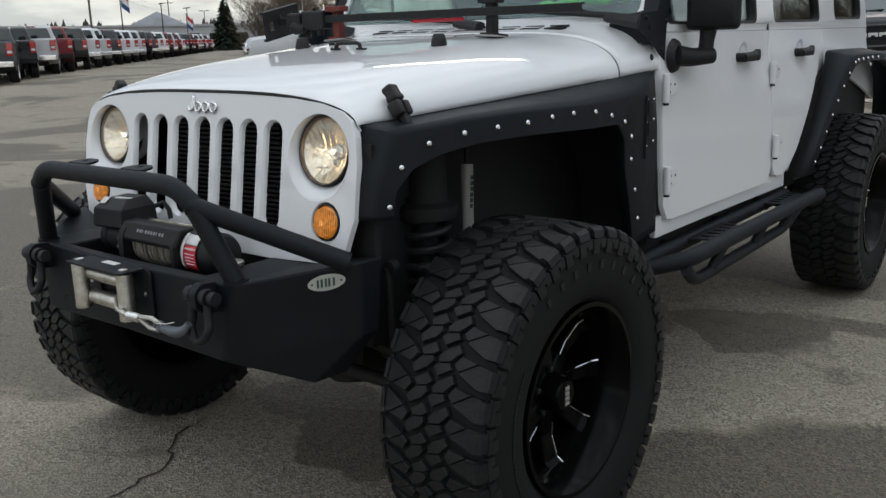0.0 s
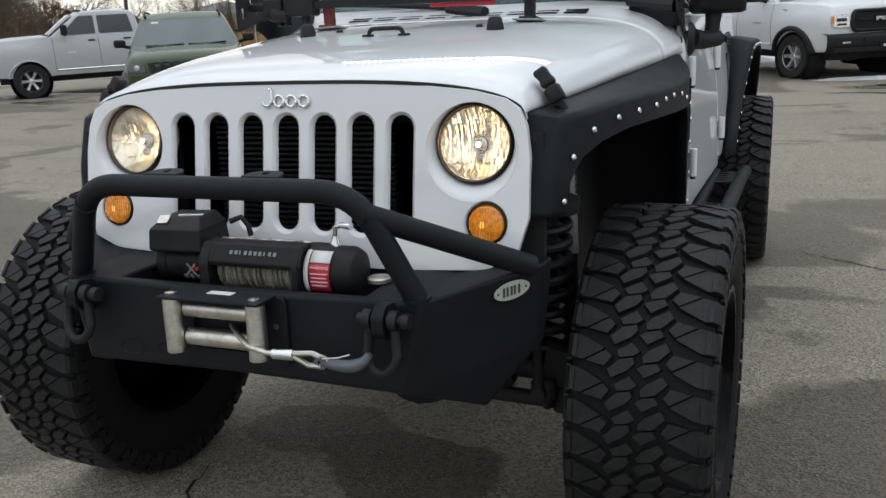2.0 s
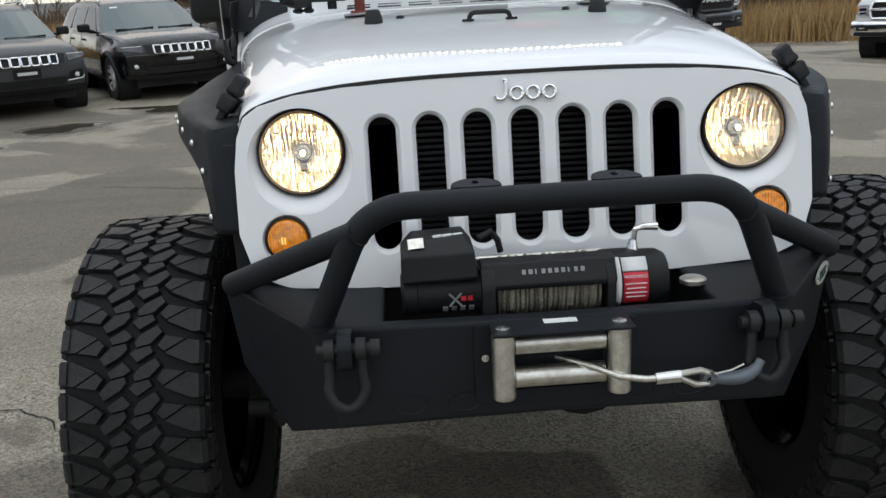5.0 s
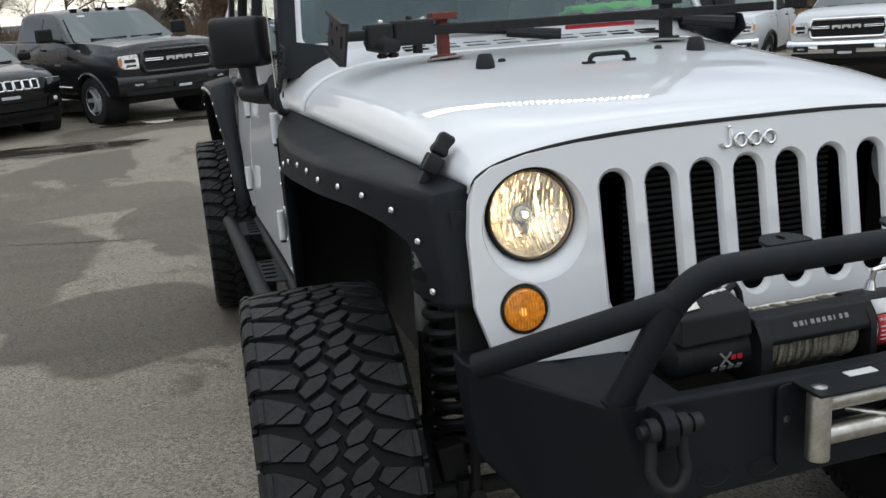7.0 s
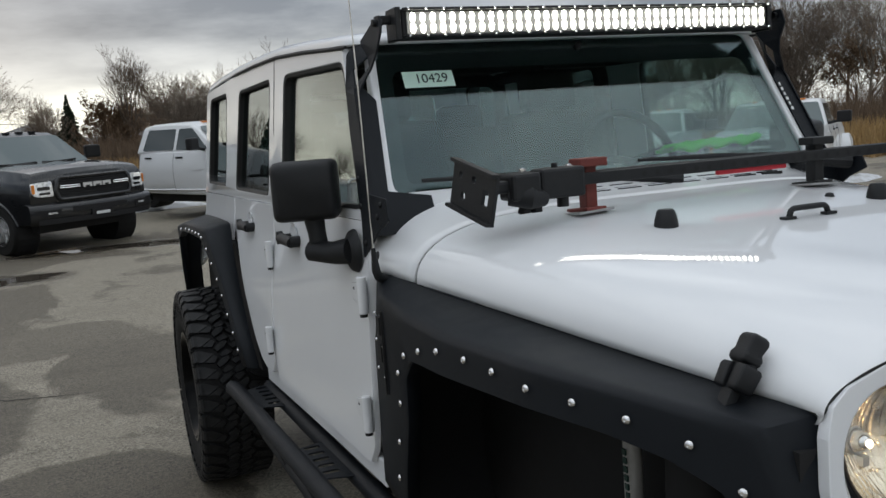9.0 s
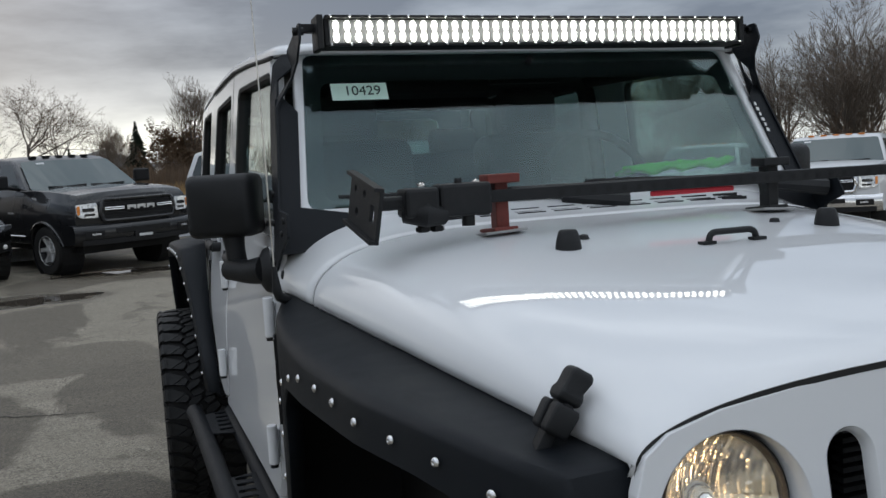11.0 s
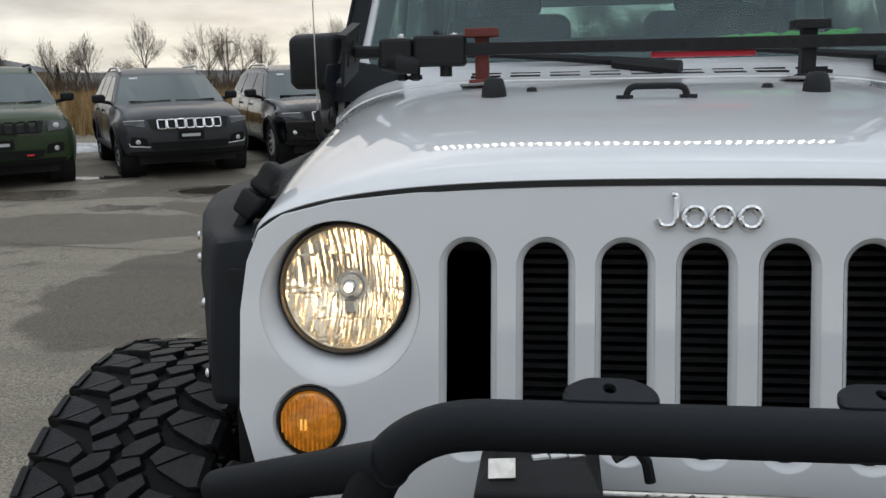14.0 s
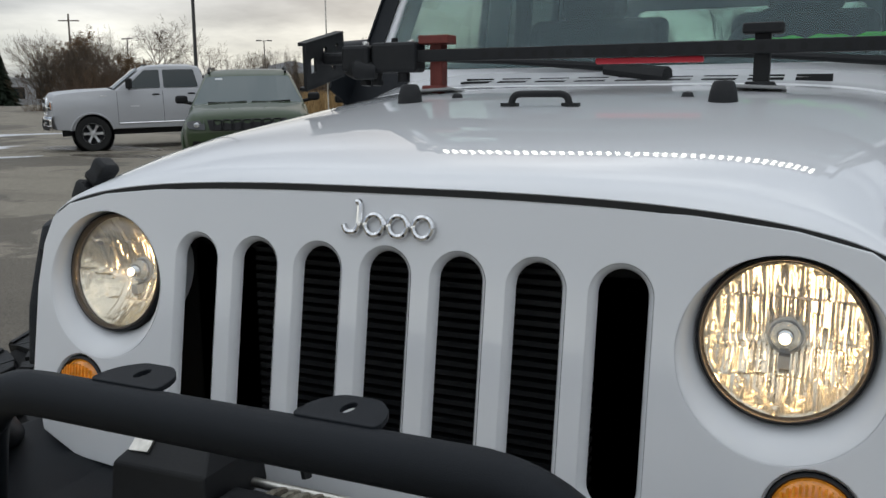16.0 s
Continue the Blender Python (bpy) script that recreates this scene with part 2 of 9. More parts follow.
def loft(bm, rings, closed=True, cap=False):
    """Quads between rings of points of one length."""
    vr = [[bm.verts.new(p) for p in r] for r in rings]
    n = len(vr[0])
    for a, b in zip(vr, vr[1:]):
        for i in range(n if closed else n - 1):
            j = (i + 1) % n
            bm.faces.new((a[i], a[j], b[j], b[i]))
    if cap:
        bm.faces.new(vr[0])
        bm.faces.new(list(reversed(vr[-1])))
    return vr


def tube(bm, pts, r, n=12, cap=True):
    """A round tube along points; r: one radius or one a point."""
    pts = [Vector(p) for p in pts]
    rs = r if isinstance(r, (list, tuple)) else [r] * len(pts)
    rings, up = [], None
    for i, p in enumerate(pts):
        d = (pts[min(i + 1, len(pts) - 1)] - pts[max(i - 1, 0)]).normalized()
        if up is None:
            up = Vector((0, 0, 1)) if abs(d.z) < 0.9 else Vector((1, 0, 0))
        side = d.cross(up).normalized()
        up = side.cross(d).normalized()
        rings.append([p + rs[i] * (math.cos(2 * math.pi * k / n) * side + math.sin(2 * math.pi * k / n) * up) for k in range(n)])
    loft(bm, rings, True, cap)
    return bm


def bend(pts, radius, n=6):
    """A polyline with its inner corners rounded."""
    pts = [Vector(p) for p in pts]
    out = [pts[0]]
    for a, b, c in zip(pts, pts[1:], pts[2:]):
        r1, r2 = min(radius, (a - b).length * 0.45), min(radius, (c - b).length * 0.45)
        p, q = b + (a - b).normalized() * r1, b + (c - b).normalized() * r2
        out += [p.lerp(b, s).lerp(b.lerp(q, s), s) for s in (k / n for k in range(n + 1))]
    return out + [pts[-1]]


def lathe(bm, profile, n=32, m=None):
    """A profile of (radius, height) turned round the z axis, then moved by m."""
    m = m or Matrix()
    rings = [[m @ Vector((r * math.cos(2 * math.pi * k / n), r * math.sin(2 * math.pi * k / n), h)) for k in range(n)] for r, h in profile]
    loft(bm, rings)
    return bm


def disc(bm, centre, r, axis="y", n=24, dome=0.0, flip=1):
    m = Matrix.Translation(centre) @ {"y": pose(0, 0, 0, 90 * flip), "x": pose(0, 0, 0, 0, 90 * flip), "z": Matrix()}[axis]
    lathe(bm, [(r, 0), (r * 0.7, dome * 0.6), (r * 0.35, dome * 0.9), (0.0001, dome)], n, m)
    return bm


def fill2(loops, extra=()):
    """Triangles of a 2D outline with holes: points and index triples."""
    pts, faces = [], []
    for loop in loops:
        faces.append(list(range(len(pts), len(pts) + len(loop))))
        pts += [Vector((u, v)) for u, v in loop]
    pts += [Vector(p) for p in extra]

    def area(f):
        return sum(pts[i].x * pts[j].y - pts[j].x * pts[i].y for i, j in zip(f, f[1:] + f[:1]))

    faces = [f if area(f) > 0 else f[::-1] for f in faces]
    edges = [e for f in faces for e in zip(f, f[1:] + f[:1])]
    vs, _, fs, *_ = delaunay_2d_cdt(pts, edges, [], 1, 1e-7)

    def inside(p, loop):
        c = False
        for (x0, y0), (x1, y1) in zip(loop, loop[1:] + loop[:1]):
            if (y0 > p.y) != (y1 > p.y) and p.x < (x1 - x0) * (p.y - y0) / (y1 - y0) + x0:
                c = not c
        return c

    keep = []
    for f in fs:
        c = sum((vs[i] for i in f), Vector((0, 0))) / len(f)
        if inside(c, list(loops[0])) and not any(inside(c, list(h)) for h in loops[1:]):
            keep.append(f)
    return vs, keep


def prism(bm, outline, place, depth, holes=()):
    """A flat plate from a 2D outline with holes; place(u, v, d) gives the 3D point at depth d."""
    vs, fs = fill2([list(outline)] + [list(h) for h in holes])
    a = [bm.verts.new(place(v.x, v.y, 0.0)) for v in vs]
    b = [bm.verts.new(place(v.x, v.y, depth)) for v in vs]
    count = {}
    for f in fs:
        bm.faces.new([a[i] for i in f])
        bm.faces.new([b[i] for i in reversed(f)])
        for i, j in zip(f, list(f[1:]) + [f[0]]):
            k = (min(i, j), max(i, j))
            count[k] = count.get(k, 0) + 1
    for (i, j), n in count.items():
        if n == 1:
            bm.faces.new((a[i], a[j], b[j], b[i]))
    for v in [v for v in bm.verts if not v.link_faces]:
        bm.verts.remove(v)
    return bm


def circle2(cx, cz, r, n=32, rz=None):
    return [(cx + r * math.cos(2 * math.pi * k / n), cz + (rz or r) * math.sin(2 * math.pi * k / n)) for k in range(n)]


def stadium(cx, z0, z1, w, n=18):
    r = w / 2
    top = [(cx + r * math.cos(math.pi * k / n), z1 - r + r * math.sin(math.pi * k / n)) for k in range(n + 1)]
    low = [(cx - r * math.cos(math.pi * k / n), z0 + r - r * math.sin(math.pi * k / n)) for k in range(n + 1)]
    return top + low


def rounded(pts, radius, n=5):
    """A 2D polygon with its corners rounded."""
    out, m = [], len(pts)
    rs = radius if isinstance(radius, (list, tuple)) else [radius] * m
    for i in range(m):
        a, b, c = (Vector(pts[(i + k) % m]).to_2d() for k in (-1, 0, 1))
        r = rs[i]
        if r <= 0:
            out.append(tuple(b))
            continue
        p = b + (a - b).normalized() * min(r, (a - b).length * 0.48)
        q = b + (c - b).normalized() * min(r, (c - b).length * 0.48)
        out += [tuple(p.lerp(b, s).lerp(b.lerp(q, s), s)) for s in (k / n for k in range(n + 1))]
    return out


def text_mesh(name, body, size, m, mat, parent, depth=0.001, label=""):
    cu = bpy.data.curves.new(name, "FONT")
    cu.body, cu.size, cu.extrude, cu.align_x, cu.align_y = body, size, depth, "CENTER", "CENTER"
    tmp = bpy.data.objects.new(name + "_curve", cu)
    me = bpy.data.meshes.new_from_object(tmp)
    bpy.data.objects.remove(tmp)
    me.name = name
    me.materials.clear()
    me.materials.append(mat)
    me.transform(m)
    ob = new(name, me)
    ob.parent = parent
    if label:
        ob["label"] = label
    return ob


def slab(bm, outline, place, steps=8, grid=0.16):
    """A full-width body from its side outline; place(u, v, s) with s from -1 to 1 across it."""
    us, vs_ = [p[0] for p in outline], [p[1] for p in outline]

    def clear(p):
        c, near = False, 9.0
        for (x0, y0), (x1, y1) in zip(outline, outline[1:] + outline[:1]):
            if (y0 > p[1]) != (y1 > p[1]) and p[0] < (x1 - x0) * (p[1] - y0) / (y1 - y0) + x0:
                c = not c
            a, b, q = Vector((x0, y0)), Vector((x1, y1)), Vector(p)
            f = max(0.0, min(1.0, (q - a).dot(b - a) / max(1e-9, (b - a).length_squared)))
            near = min(near, (q - a.lerp(b, f)).length)
        return c and near > grid * 0.45

    extra = []
    u = min(us) + grid / 2
    while u < max(us):
        v = min(vs_) + grid / 3
        while v < max(vs_):
            if clear((u, v)):
                extra.append((u, v))
            v += grid * 0.7
        u += grid
    vs, fs = fill2([list(outline)], extra)
    ends = {e: [bm.verts.new(place(v.x, v.y, e)) for v in vs] for e in (-1.0, 1.0)}
    count = {}
    for f in fs:
        bm.faces.new([ends[-1.0][i] for i in f])
        bm.faces.new([ends[1.0][i] for i in reversed(f)])
        for i, j in zip(f, list(f[1:]) + [f[0]]):
            k = (min(i, j), max(i, j))
            count[k] = count.get(k, 0) + 1
    rows = {}

    def row(i):
        if i not in rows:
            mid = [bm.verts.new(place(vs[i].x, vs[i].y, -1 + 2 * k / steps)) for k in range(1, steps)]
            rows[i] = [ends[-1.0][i]] + mid + [ends[1.0][i]]
        return rows[i]

    for (i, j), n in count.items():
        if n == 1:
            a, b = row(i), row(j)
            for k in range(steps):
                bm.faces.new((a[k], a[k + 1], b[k + 1], b[k]))
    return bm


def repeat(name, bm, mat, parent, places, label="", smooth=False):
    """Alike small parts, each an object of its own on one mesh."""
    first = part(name, bm, mat, parent, label, smooth=smooth)
    first.location = places[0]
    for q in places[1:]:
        o = new(name, first.data)
        o.parent = parent
        o.location = q
    return first

# ---------------------------------------------------------------- ground
def asphalt_material():
    m = bpy.data.materials.new("weathered_asphalt")
    m.use_nodes = True
    n, l = m.node_tree.nodes, m.node_tree.links
    p = n["Principled BSDF"]
    co = n.new("ShaderNodeTexCoord")

    def noise_node(scale, detail=6.0, rough=0.6, dist=0.0, stretch=None):
        t = n.new("ShaderNodeTexNoise")
        t.inputs["Scale"].default_value, t.inputs["Detail"].default_value = scale, detail
        t.inputs["Roughness"].default_value, t.inputs["Distortion"].default_value = rough, dist
        if stretch:
            mp = n.new("ShaderNodeMapping")
            mp.inputs["Scale"].default_value = stretch
            mp.inputs["Rotation"].default_value = (0, 0, radians(20))
            l.new(co.outputs["Object"], mp.inputs["Vector"])
            l.new(mp.outputs["Vector"], t.inputs["Vector"])
        else:
            l.new(co.outputs["Object"], t.inputs["Vector"])
        return t.outputs["Fac"]

    def ranged(src, a, b, lo=0.0, hi=1.0):
        r = n.new("ShaderNodeMapRange")
        r.inputs["From Min"].default_value, r.inputs["From Max"].default_value = a, b
        r.inputs["To Min"].default_value, r.inputs["To Max"].default_value = lo, hi
        l.new(src, r.inputs["Value"])
        return r.outputs["Result"]

    def mixed(fac, a, b, mode="MIX"):
        x = n.new("ShaderNodeMix")
        x.data_type, x.blend_type = "RGBA", mode
        for sock, v in ((x.inputs["Factor"], fac), (x.inputs["A"], a), (x.inputs["B"], b)):
            if isinstance(v, tuple):
                sock.default_value = (*v, 1)
            elif isinstance(v, float):
                sock.default_value = v
            else:
                l.new(v, sock)
        return x.outputs["Result"]

    stone = n.new("ShaderNodeTexVoronoi")
    stone.inputs["Scale"].default_value = 130.0
    l.new(co.outputs["Object"], stone.inputs["Vector"])
    sv = n.new("ShaderNodeSeparateColor")
    l.new(stone.outputs["Color"], sv.inputs["Color"])
    base = mixed(ranged(sv.outputs[0], 0.0, 1.0), (0.10, 0.089, 0.071), (0.43, 0.385, 0.31))
    base = mixed(ranged(noise_node(7.0, 8.0), 0.35, 0.7, 0.0, 0.65), base, (0.275, 0.243, 0.192))
    damp = ranged(noise_node(0.33, 5.0, 0.55, 0.8), 0.53, 0.56, 0.0, 0.85)
    warp = n.new("ShaderNodeTexNoise")
    warp.inputs["Scale"].default_value, warp.inputs["Detail"].default_value = 1.7, 6.0
    l.new(co.outputs["Object"], warp.inputs["Vector"])
    wv = n.new("ShaderNodeVectorMath")
    wv.operation = "MULTIPLY_ADD"
    wv.inputs[1].default_value, wv.inputs[2].default_value = (0.7, 0.7, 0.0), (-0.35, -0.35, 0.0)
    l.new(warp.outputs["Color"], wv.inputs[0])
    moved = n.new("ShaderNodeVectorMath")
    l.new(co.outputs["Object"], moved.inputs[0])
    l.new(wv.outputs[0], moved.inputs[1])

    def larger(a, b):
        m_ = n.new("ShaderNodeMath")
        m_.operation = "MAXIMUM"
        l.new(a, m_.inputs[0])
        l.new(b, m_.inputs[1])
        return m_.outputs[0]

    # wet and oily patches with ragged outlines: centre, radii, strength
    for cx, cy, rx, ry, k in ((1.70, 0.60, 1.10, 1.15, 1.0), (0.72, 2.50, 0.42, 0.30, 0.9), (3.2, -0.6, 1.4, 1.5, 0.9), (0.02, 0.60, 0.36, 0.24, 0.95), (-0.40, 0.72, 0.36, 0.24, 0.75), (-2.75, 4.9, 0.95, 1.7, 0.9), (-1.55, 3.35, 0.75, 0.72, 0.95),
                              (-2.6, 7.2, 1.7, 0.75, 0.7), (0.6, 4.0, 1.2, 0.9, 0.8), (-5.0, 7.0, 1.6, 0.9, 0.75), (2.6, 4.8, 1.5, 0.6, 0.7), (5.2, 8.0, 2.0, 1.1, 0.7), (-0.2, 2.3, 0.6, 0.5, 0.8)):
        off = n.new("ShaderNodeVectorMath")
        off.operation = "SUBTRACT"
        off.inputs[1].default_value = (cx, cy, 0)
        l.new(moved.outputs[0], off.inputs[0])
        sc = n.new("ShaderNodeVectorMath")
        sc.operation = "MULTIPLY"
        sc.inputs[1].default_value = (1 / rx, 1 / ry, 0)
        l.new(off.outputs[0], sc.inputs[0])
        ln = n.new("ShaderNodeVectorMath")
        ln.operation = "LENGTH"
        l.new(sc.outputs[0], ln.inputs[0])
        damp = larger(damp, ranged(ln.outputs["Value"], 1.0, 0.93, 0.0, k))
    # standing wet: thin films of meltwater
    wet = None
    for cx, cy, rx, ry in ((-2.8, 10.9, 1.3, 0.62), (-4.55, 9.6, 0.7, 0.55), (-6.8, 9.2, 0.9, 0.5), (-6.8, 10.8, 0.7, 0.35), (-1.5, 13.0, 1.1, 0.5), (-0.4, 12.9, 0.9, 0.4), (-5.1, 8.2, 0.45, 0.18), (3.3, 13.0, 1.3, 0.5), (2.6, 12.2, 0.9, 0.2), (-14.2, 13.3, 2.0, 0.6), (-12.6, 12.0, 1.4, 0.4)):
        off = n.new("ShaderNodeVectorMath")
        off.operation = "SUBTRACT"
        off.inputs[1].default_value = (cx, cy, 0)
        l.new(moved.outputs[0], off.inputs[0])
        sc = n.new("ShaderNodeVectorMath")
        sc.operation = "MULTIPLY"
        sc.inputs[1].default_value = (1 / rx, 1 / ry, 0)
        l.new(off.outputs[0], sc.inputs[0])
        ln = n.new("ShaderNodeVectorMath")
        ln.operation = "LENGTH"
        l.new(sc.outputs[0], ln.inputs[0])
        film = ranged(ln.outputs["Value"], 1.15, 0.75, 0.0, 1.0)
        wet = larger(wet, film) if wet else film
    damp = larger(damp, wet)
    damp2 = ranged(noise_node(1.4, 5.0, 0.6, 0.5), 0.60, 0.66, 0.0, 0.7)
    streak = ranged(noise_node(1.0, 4.0, 0.6, 0.2, (0.12, 1.3, 1.0)), 0.50, 0.72, 0.0, 0.55)
    mx = n.new("ShaderNodeMath")
    mx.operation = "MAXIMUM"
    l.new(damp, mx.inputs[0])
    l.new(damp2, mx.inputs[1])
    base = mixed(streak, base, (0.165, 0.147, 0.12))
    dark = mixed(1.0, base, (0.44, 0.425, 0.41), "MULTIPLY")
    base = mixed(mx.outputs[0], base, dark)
    base = mixed(ranged(noise_node(3.1, 6.0, 0.7), 0.60, 0.78, 0.0, 0.5), base, (0.085, 0.075, 0.06))
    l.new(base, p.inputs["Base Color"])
    dry = ranged(mx.outputs[0], 0.0, 1.0, 0.82, 0.62)
    gloss = n.new("ShaderNodeMix")
    l.new(wet, gloss.inputs["Factor"])
    l.new(dry, gloss.inputs["A"])
    gloss.inputs["B"].default_value = 0.20
    l.new(gloss.outputs["Result"], p.inputs["Roughness"])
    p.inputs["Specular IOR Level"].default_value = 0.25
    b = n.new("ShaderNodeBump")
    b.inputs["Strength"].default_value, b.inputs["Distance"].default_value = 0.9, 0.005
    l.new(stone.outputs["Distance"], b.inputs["Height"])
    b2 = n.new("ShaderNodeBump")
    b2.inputs["Strength"].default_value, b2.inputs["Distance"].default_value = 0.3, 0.03
    l.new(noise_node(4.0, 5.0), b2.inputs["Height"])
    l.new(b.outputs["Normal"], b2.inputs["Normal"])
    l.new(b2.outputs["Normal"], p.inputs["Normal"])
    return m


ASPHALT = asphalt_material()
SNOW = material("old_snow", (0.62, 0.63, 0.65), 0.7, grain=0.08, grain_scale=30, bump=0.9, bump_scale=60, wear=0.8, wear_scale=5, wear_color=(0.30, 0.285, 0.26))
WATER = material("puddle_water", (0.060, 0.050, 0.040), 0.03, spec=0.6)
CRACKM = material("asphalt_crack", (0.02, 0.018, 0.015), 0.9)



def lift(y, x=0.0):
    """Height of the ground: the lot climbs a little beyond the near stretch, less so on one side."""
    f = max(0.0, min(1.0, (x - 5.5) / 4.0))
    near = 0.013 * min(max(0.0, y - 0.6), 2.9) + 0.00815 * min(max(0.0, y - 3.5), 2.0)
    return (near + 0.036 * min(max(0.0, y - 5.5), 10.5) + 0.006 * min(max(0.0, y - 16), 44)) * (1 - 0.9 * f * f * (3 - 2 * f))


bm = fresh()
ys = [-900, -60, 0, 0.6, 1.5, 2.5, 3.5, 4.5, 5.5] + [6 + k for k in range(12)] + [20, 30, 45, 60, 70, 120, 300, 900]
rows = []
for y in ys:
    rows.append([(x, y, lift(y, x)) for x in (-900, -60, -20, -6, 0, 5.5, 6, 6.5, 7, 7.5, 8, 8.5, 9, 9.5, 20, 60, 900)])
loft(bm, rows, False)
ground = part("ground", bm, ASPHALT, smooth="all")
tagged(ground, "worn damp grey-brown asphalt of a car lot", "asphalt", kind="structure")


def blob(cx, cy, rx, ry, rot, z, seed, n=56, rough=0.35):
    """An irregular flat outline on the ground."""
    rnd = random.Random(seed)
    ph = [rnd.uniform(0, 6.28) for _ in range(6)]
    pts = []
    for k in range(n):
        a = 2 * math.pi * k / n
        s = 1 + rough * sum(math.sin((i + 2) * a + ph[i]) / (i + 1.6) for i in range(6)) * 0.6
        x, y = rx * s * math.cos(a), ry * s * math.sin(a)
        pts.append((cx + x * math.cos(rot) - y * math.sin(rot), cy + x * math.sin(rot) + y * math.cos(rot), z))
    return pts


def flat_patch(name, label, category, mat, *blobs):
    bm = fresh()
    for pts in blobs:
        vv, fs = fill2([[(p[0], p[1]) for p in pts]])
        new_v = [bm.verts.new((v.x, v.y, pts[0][2] + lift(v.y, v.x))) for v in vv]
        for f in fs:
            bm.faces.new([new_v[i] for i in f])
    return tagged(part(name, bm, mat), label, category, kind="structure")


flat_patch("puddle", "shallow rain puddle on the asphalt", "puddle", WATER, blob(-2.75, 10.85, 0.85, 0.30, -0.12, 0.004, 1, rough=0.9), blob(-3.7, 11.25, 0.5, 0.16, 0.05, 0.004, 7, rough=0.9))
flat_patch("puddle", "small dark puddle beside parked cars", "puddle", WATER, blob(-4.55, 9.6, 0.42, 0.30, 0.1, 0.004, 2, rough=0.7))
flat_patch("puddle", "shallow puddle in front of parked trucks", "puddle", WATER, blob(3.5, 13.15, 0.75, 0.24, -0.1, 0.004, 3, rough=0.8))
flat_patch("puddle", "meltwater puddle before a green car", "puddle", WATER, blob(-6.75, 10.8, 0.36, 0.17, 0.2, 0.004, 4, rough=0.7))
flat_patch("puddle", "thin puddle on worn asphalt", "puddle", WATER, blob(-0.5, 12.9, 0.6, 0.16, 0.2, 0.004, 5, rough=0.8), blob(-1.5, 13.0, 0.6, 0.2, 0.1, 0.004, 8, rough=0.9))


def snow_ridge(label, cx, cy, rx, ry, rot, h, seed):
    bm = fresh()
    rnd = random.Random(seed)
    rings = []
    for i, f in enumerate((1.0, 0.86, 0.62, 0.3, 0.02)):
        pts = blob(0, 0, rx * f, ry * f, 0, 0, seed, 40, 0.5)
        z = 0.006 + h * (1 - f * f) ** 0.7
        rings.append([(cx + x * math.cos(rot) - y * math.sin(rot), cy + x * math.sin(rot) + y * math.cos(rot), (0.004 if i == 0 else z * rnd.uniform(0.6, 1.15)) + lift(cy + x * math.sin(rot) + y * math.cos(rot), cx + x * math.cos(rot) - y * math.sin(rot))) for x, y, _ in pts])
    loft(bm, rings)
    return tagged(part("snow_patch", bm, SNOW, smooth=True), label, "snow", kind="structure")


for i, (cx, cy, rx, ry, rot, h) in enumerate((
        (2.6, 14.15, 1.0, 0.13, 0.12, 0.05), (3.5, 13.9, 0.3, 0.10, 0.3, 0.04), (-9.6, 14.6, 1.1, 0.5, 0.7, 0.14), (-15.4, 10.5, 1.5, 0.3, 0.6, 0.012),
        (-17.6, 12.2, 1.6, 0.45, 0.9, 0.012), (-3.4, 16.0, 1.0, 0.4, 0.3, 0.18), (-6.0, 15.6, 1.2, 0.5, 0.3, 0.16), (7.0, 22.5, 2.6, 0.6, 0.0, 0.22),
        (2.2, 22.0, 2.4, 0.6, 0.1, 0.22), (11.6, 11.2, 0.7, 0.2, 0.2, 0.05), (13.6, 12.6, 1.1, 0.35, 0.4, 0.12), (-20.5, 16.2, 1.8, 0.5, 0.9, 0.012), (0.0, 19.5, 1.2, 0.4, 0.0, 0.15))):
    snow_ridge("thin dirty snow left on the asphalt", cx, cy, rx, ry, rot, h, 20 + i)


def crack(label, pts, w, seed):
    rnd = random.Random(seed)
    bm = fresh()
    fine = []
    for a, b in zip(pts, pts[1:]):
        a, b = Vector((*a, 0)), Vector((*b, 0))
        n = max(2, int((b - a).length / 0.04))
        fine += [a.lerp(b, k / n) + Vector((rnd.uniform(-0.018, 0.018), rnd.uniform(-0.018, 0.018), 0)) for k in range(n)]
    left, right = [], []
    for k, p in enumerate(fine):
        d = (fine[min(k + 1, len(fine) - 1)] - fine[max(0, k - 1)]).normalized()
        s = Vector((-d.y, d.x, 0)) * w * rnd.uniform(0.12, 0.8) * min(1, k / 3, (len(fine) - 1 - k) / 3)
        left.append(p + s + Vector((0, 0, 0.004 + lift(p.y))))
        right.append(p - s + Vector((0, 0, 0.004 + lift(p.y))))
    loft(bm, [left, right], False)
    return tagged(part("asphalt_crack", bm, CRACKM), label, "crack", kind="structure")


crack("dark crack running across the asphalt", [(-0.62, 0.42), (-0.56, 0.19), (-0.40, 0.06), (-0.38, -0.12), (-0.30, -0.6), (-0.22, -1.4)], 0.008, 3)
crack("short dark crack in the asphalt", [(-1.9, 1.42), (-1.66, 1.32), (-1.5, 1.10), (-1.42, 0.9)], 0.007, 4)
crack("long crack across the lot", [(1.2, 3.6), (1.8, 3.2), (2.6, 2.9), (4.0, 2.2)], 0.010, 5)
crack("long crack across the lot", [(-6, 6.4), (-4.4, 6.1), (-3.0, 5.9), (-1.4, 5.4)], 0.010, 6)

# ---------------------------------------------------------------- lifted white off-road car
jeep = thing("off_road_car", "lifted white four-door off-road car, black bumper and mud tyres", "car")


def gy(z):
    """The grille leans back a little."""
    return 0.155 * (z - 0.957)


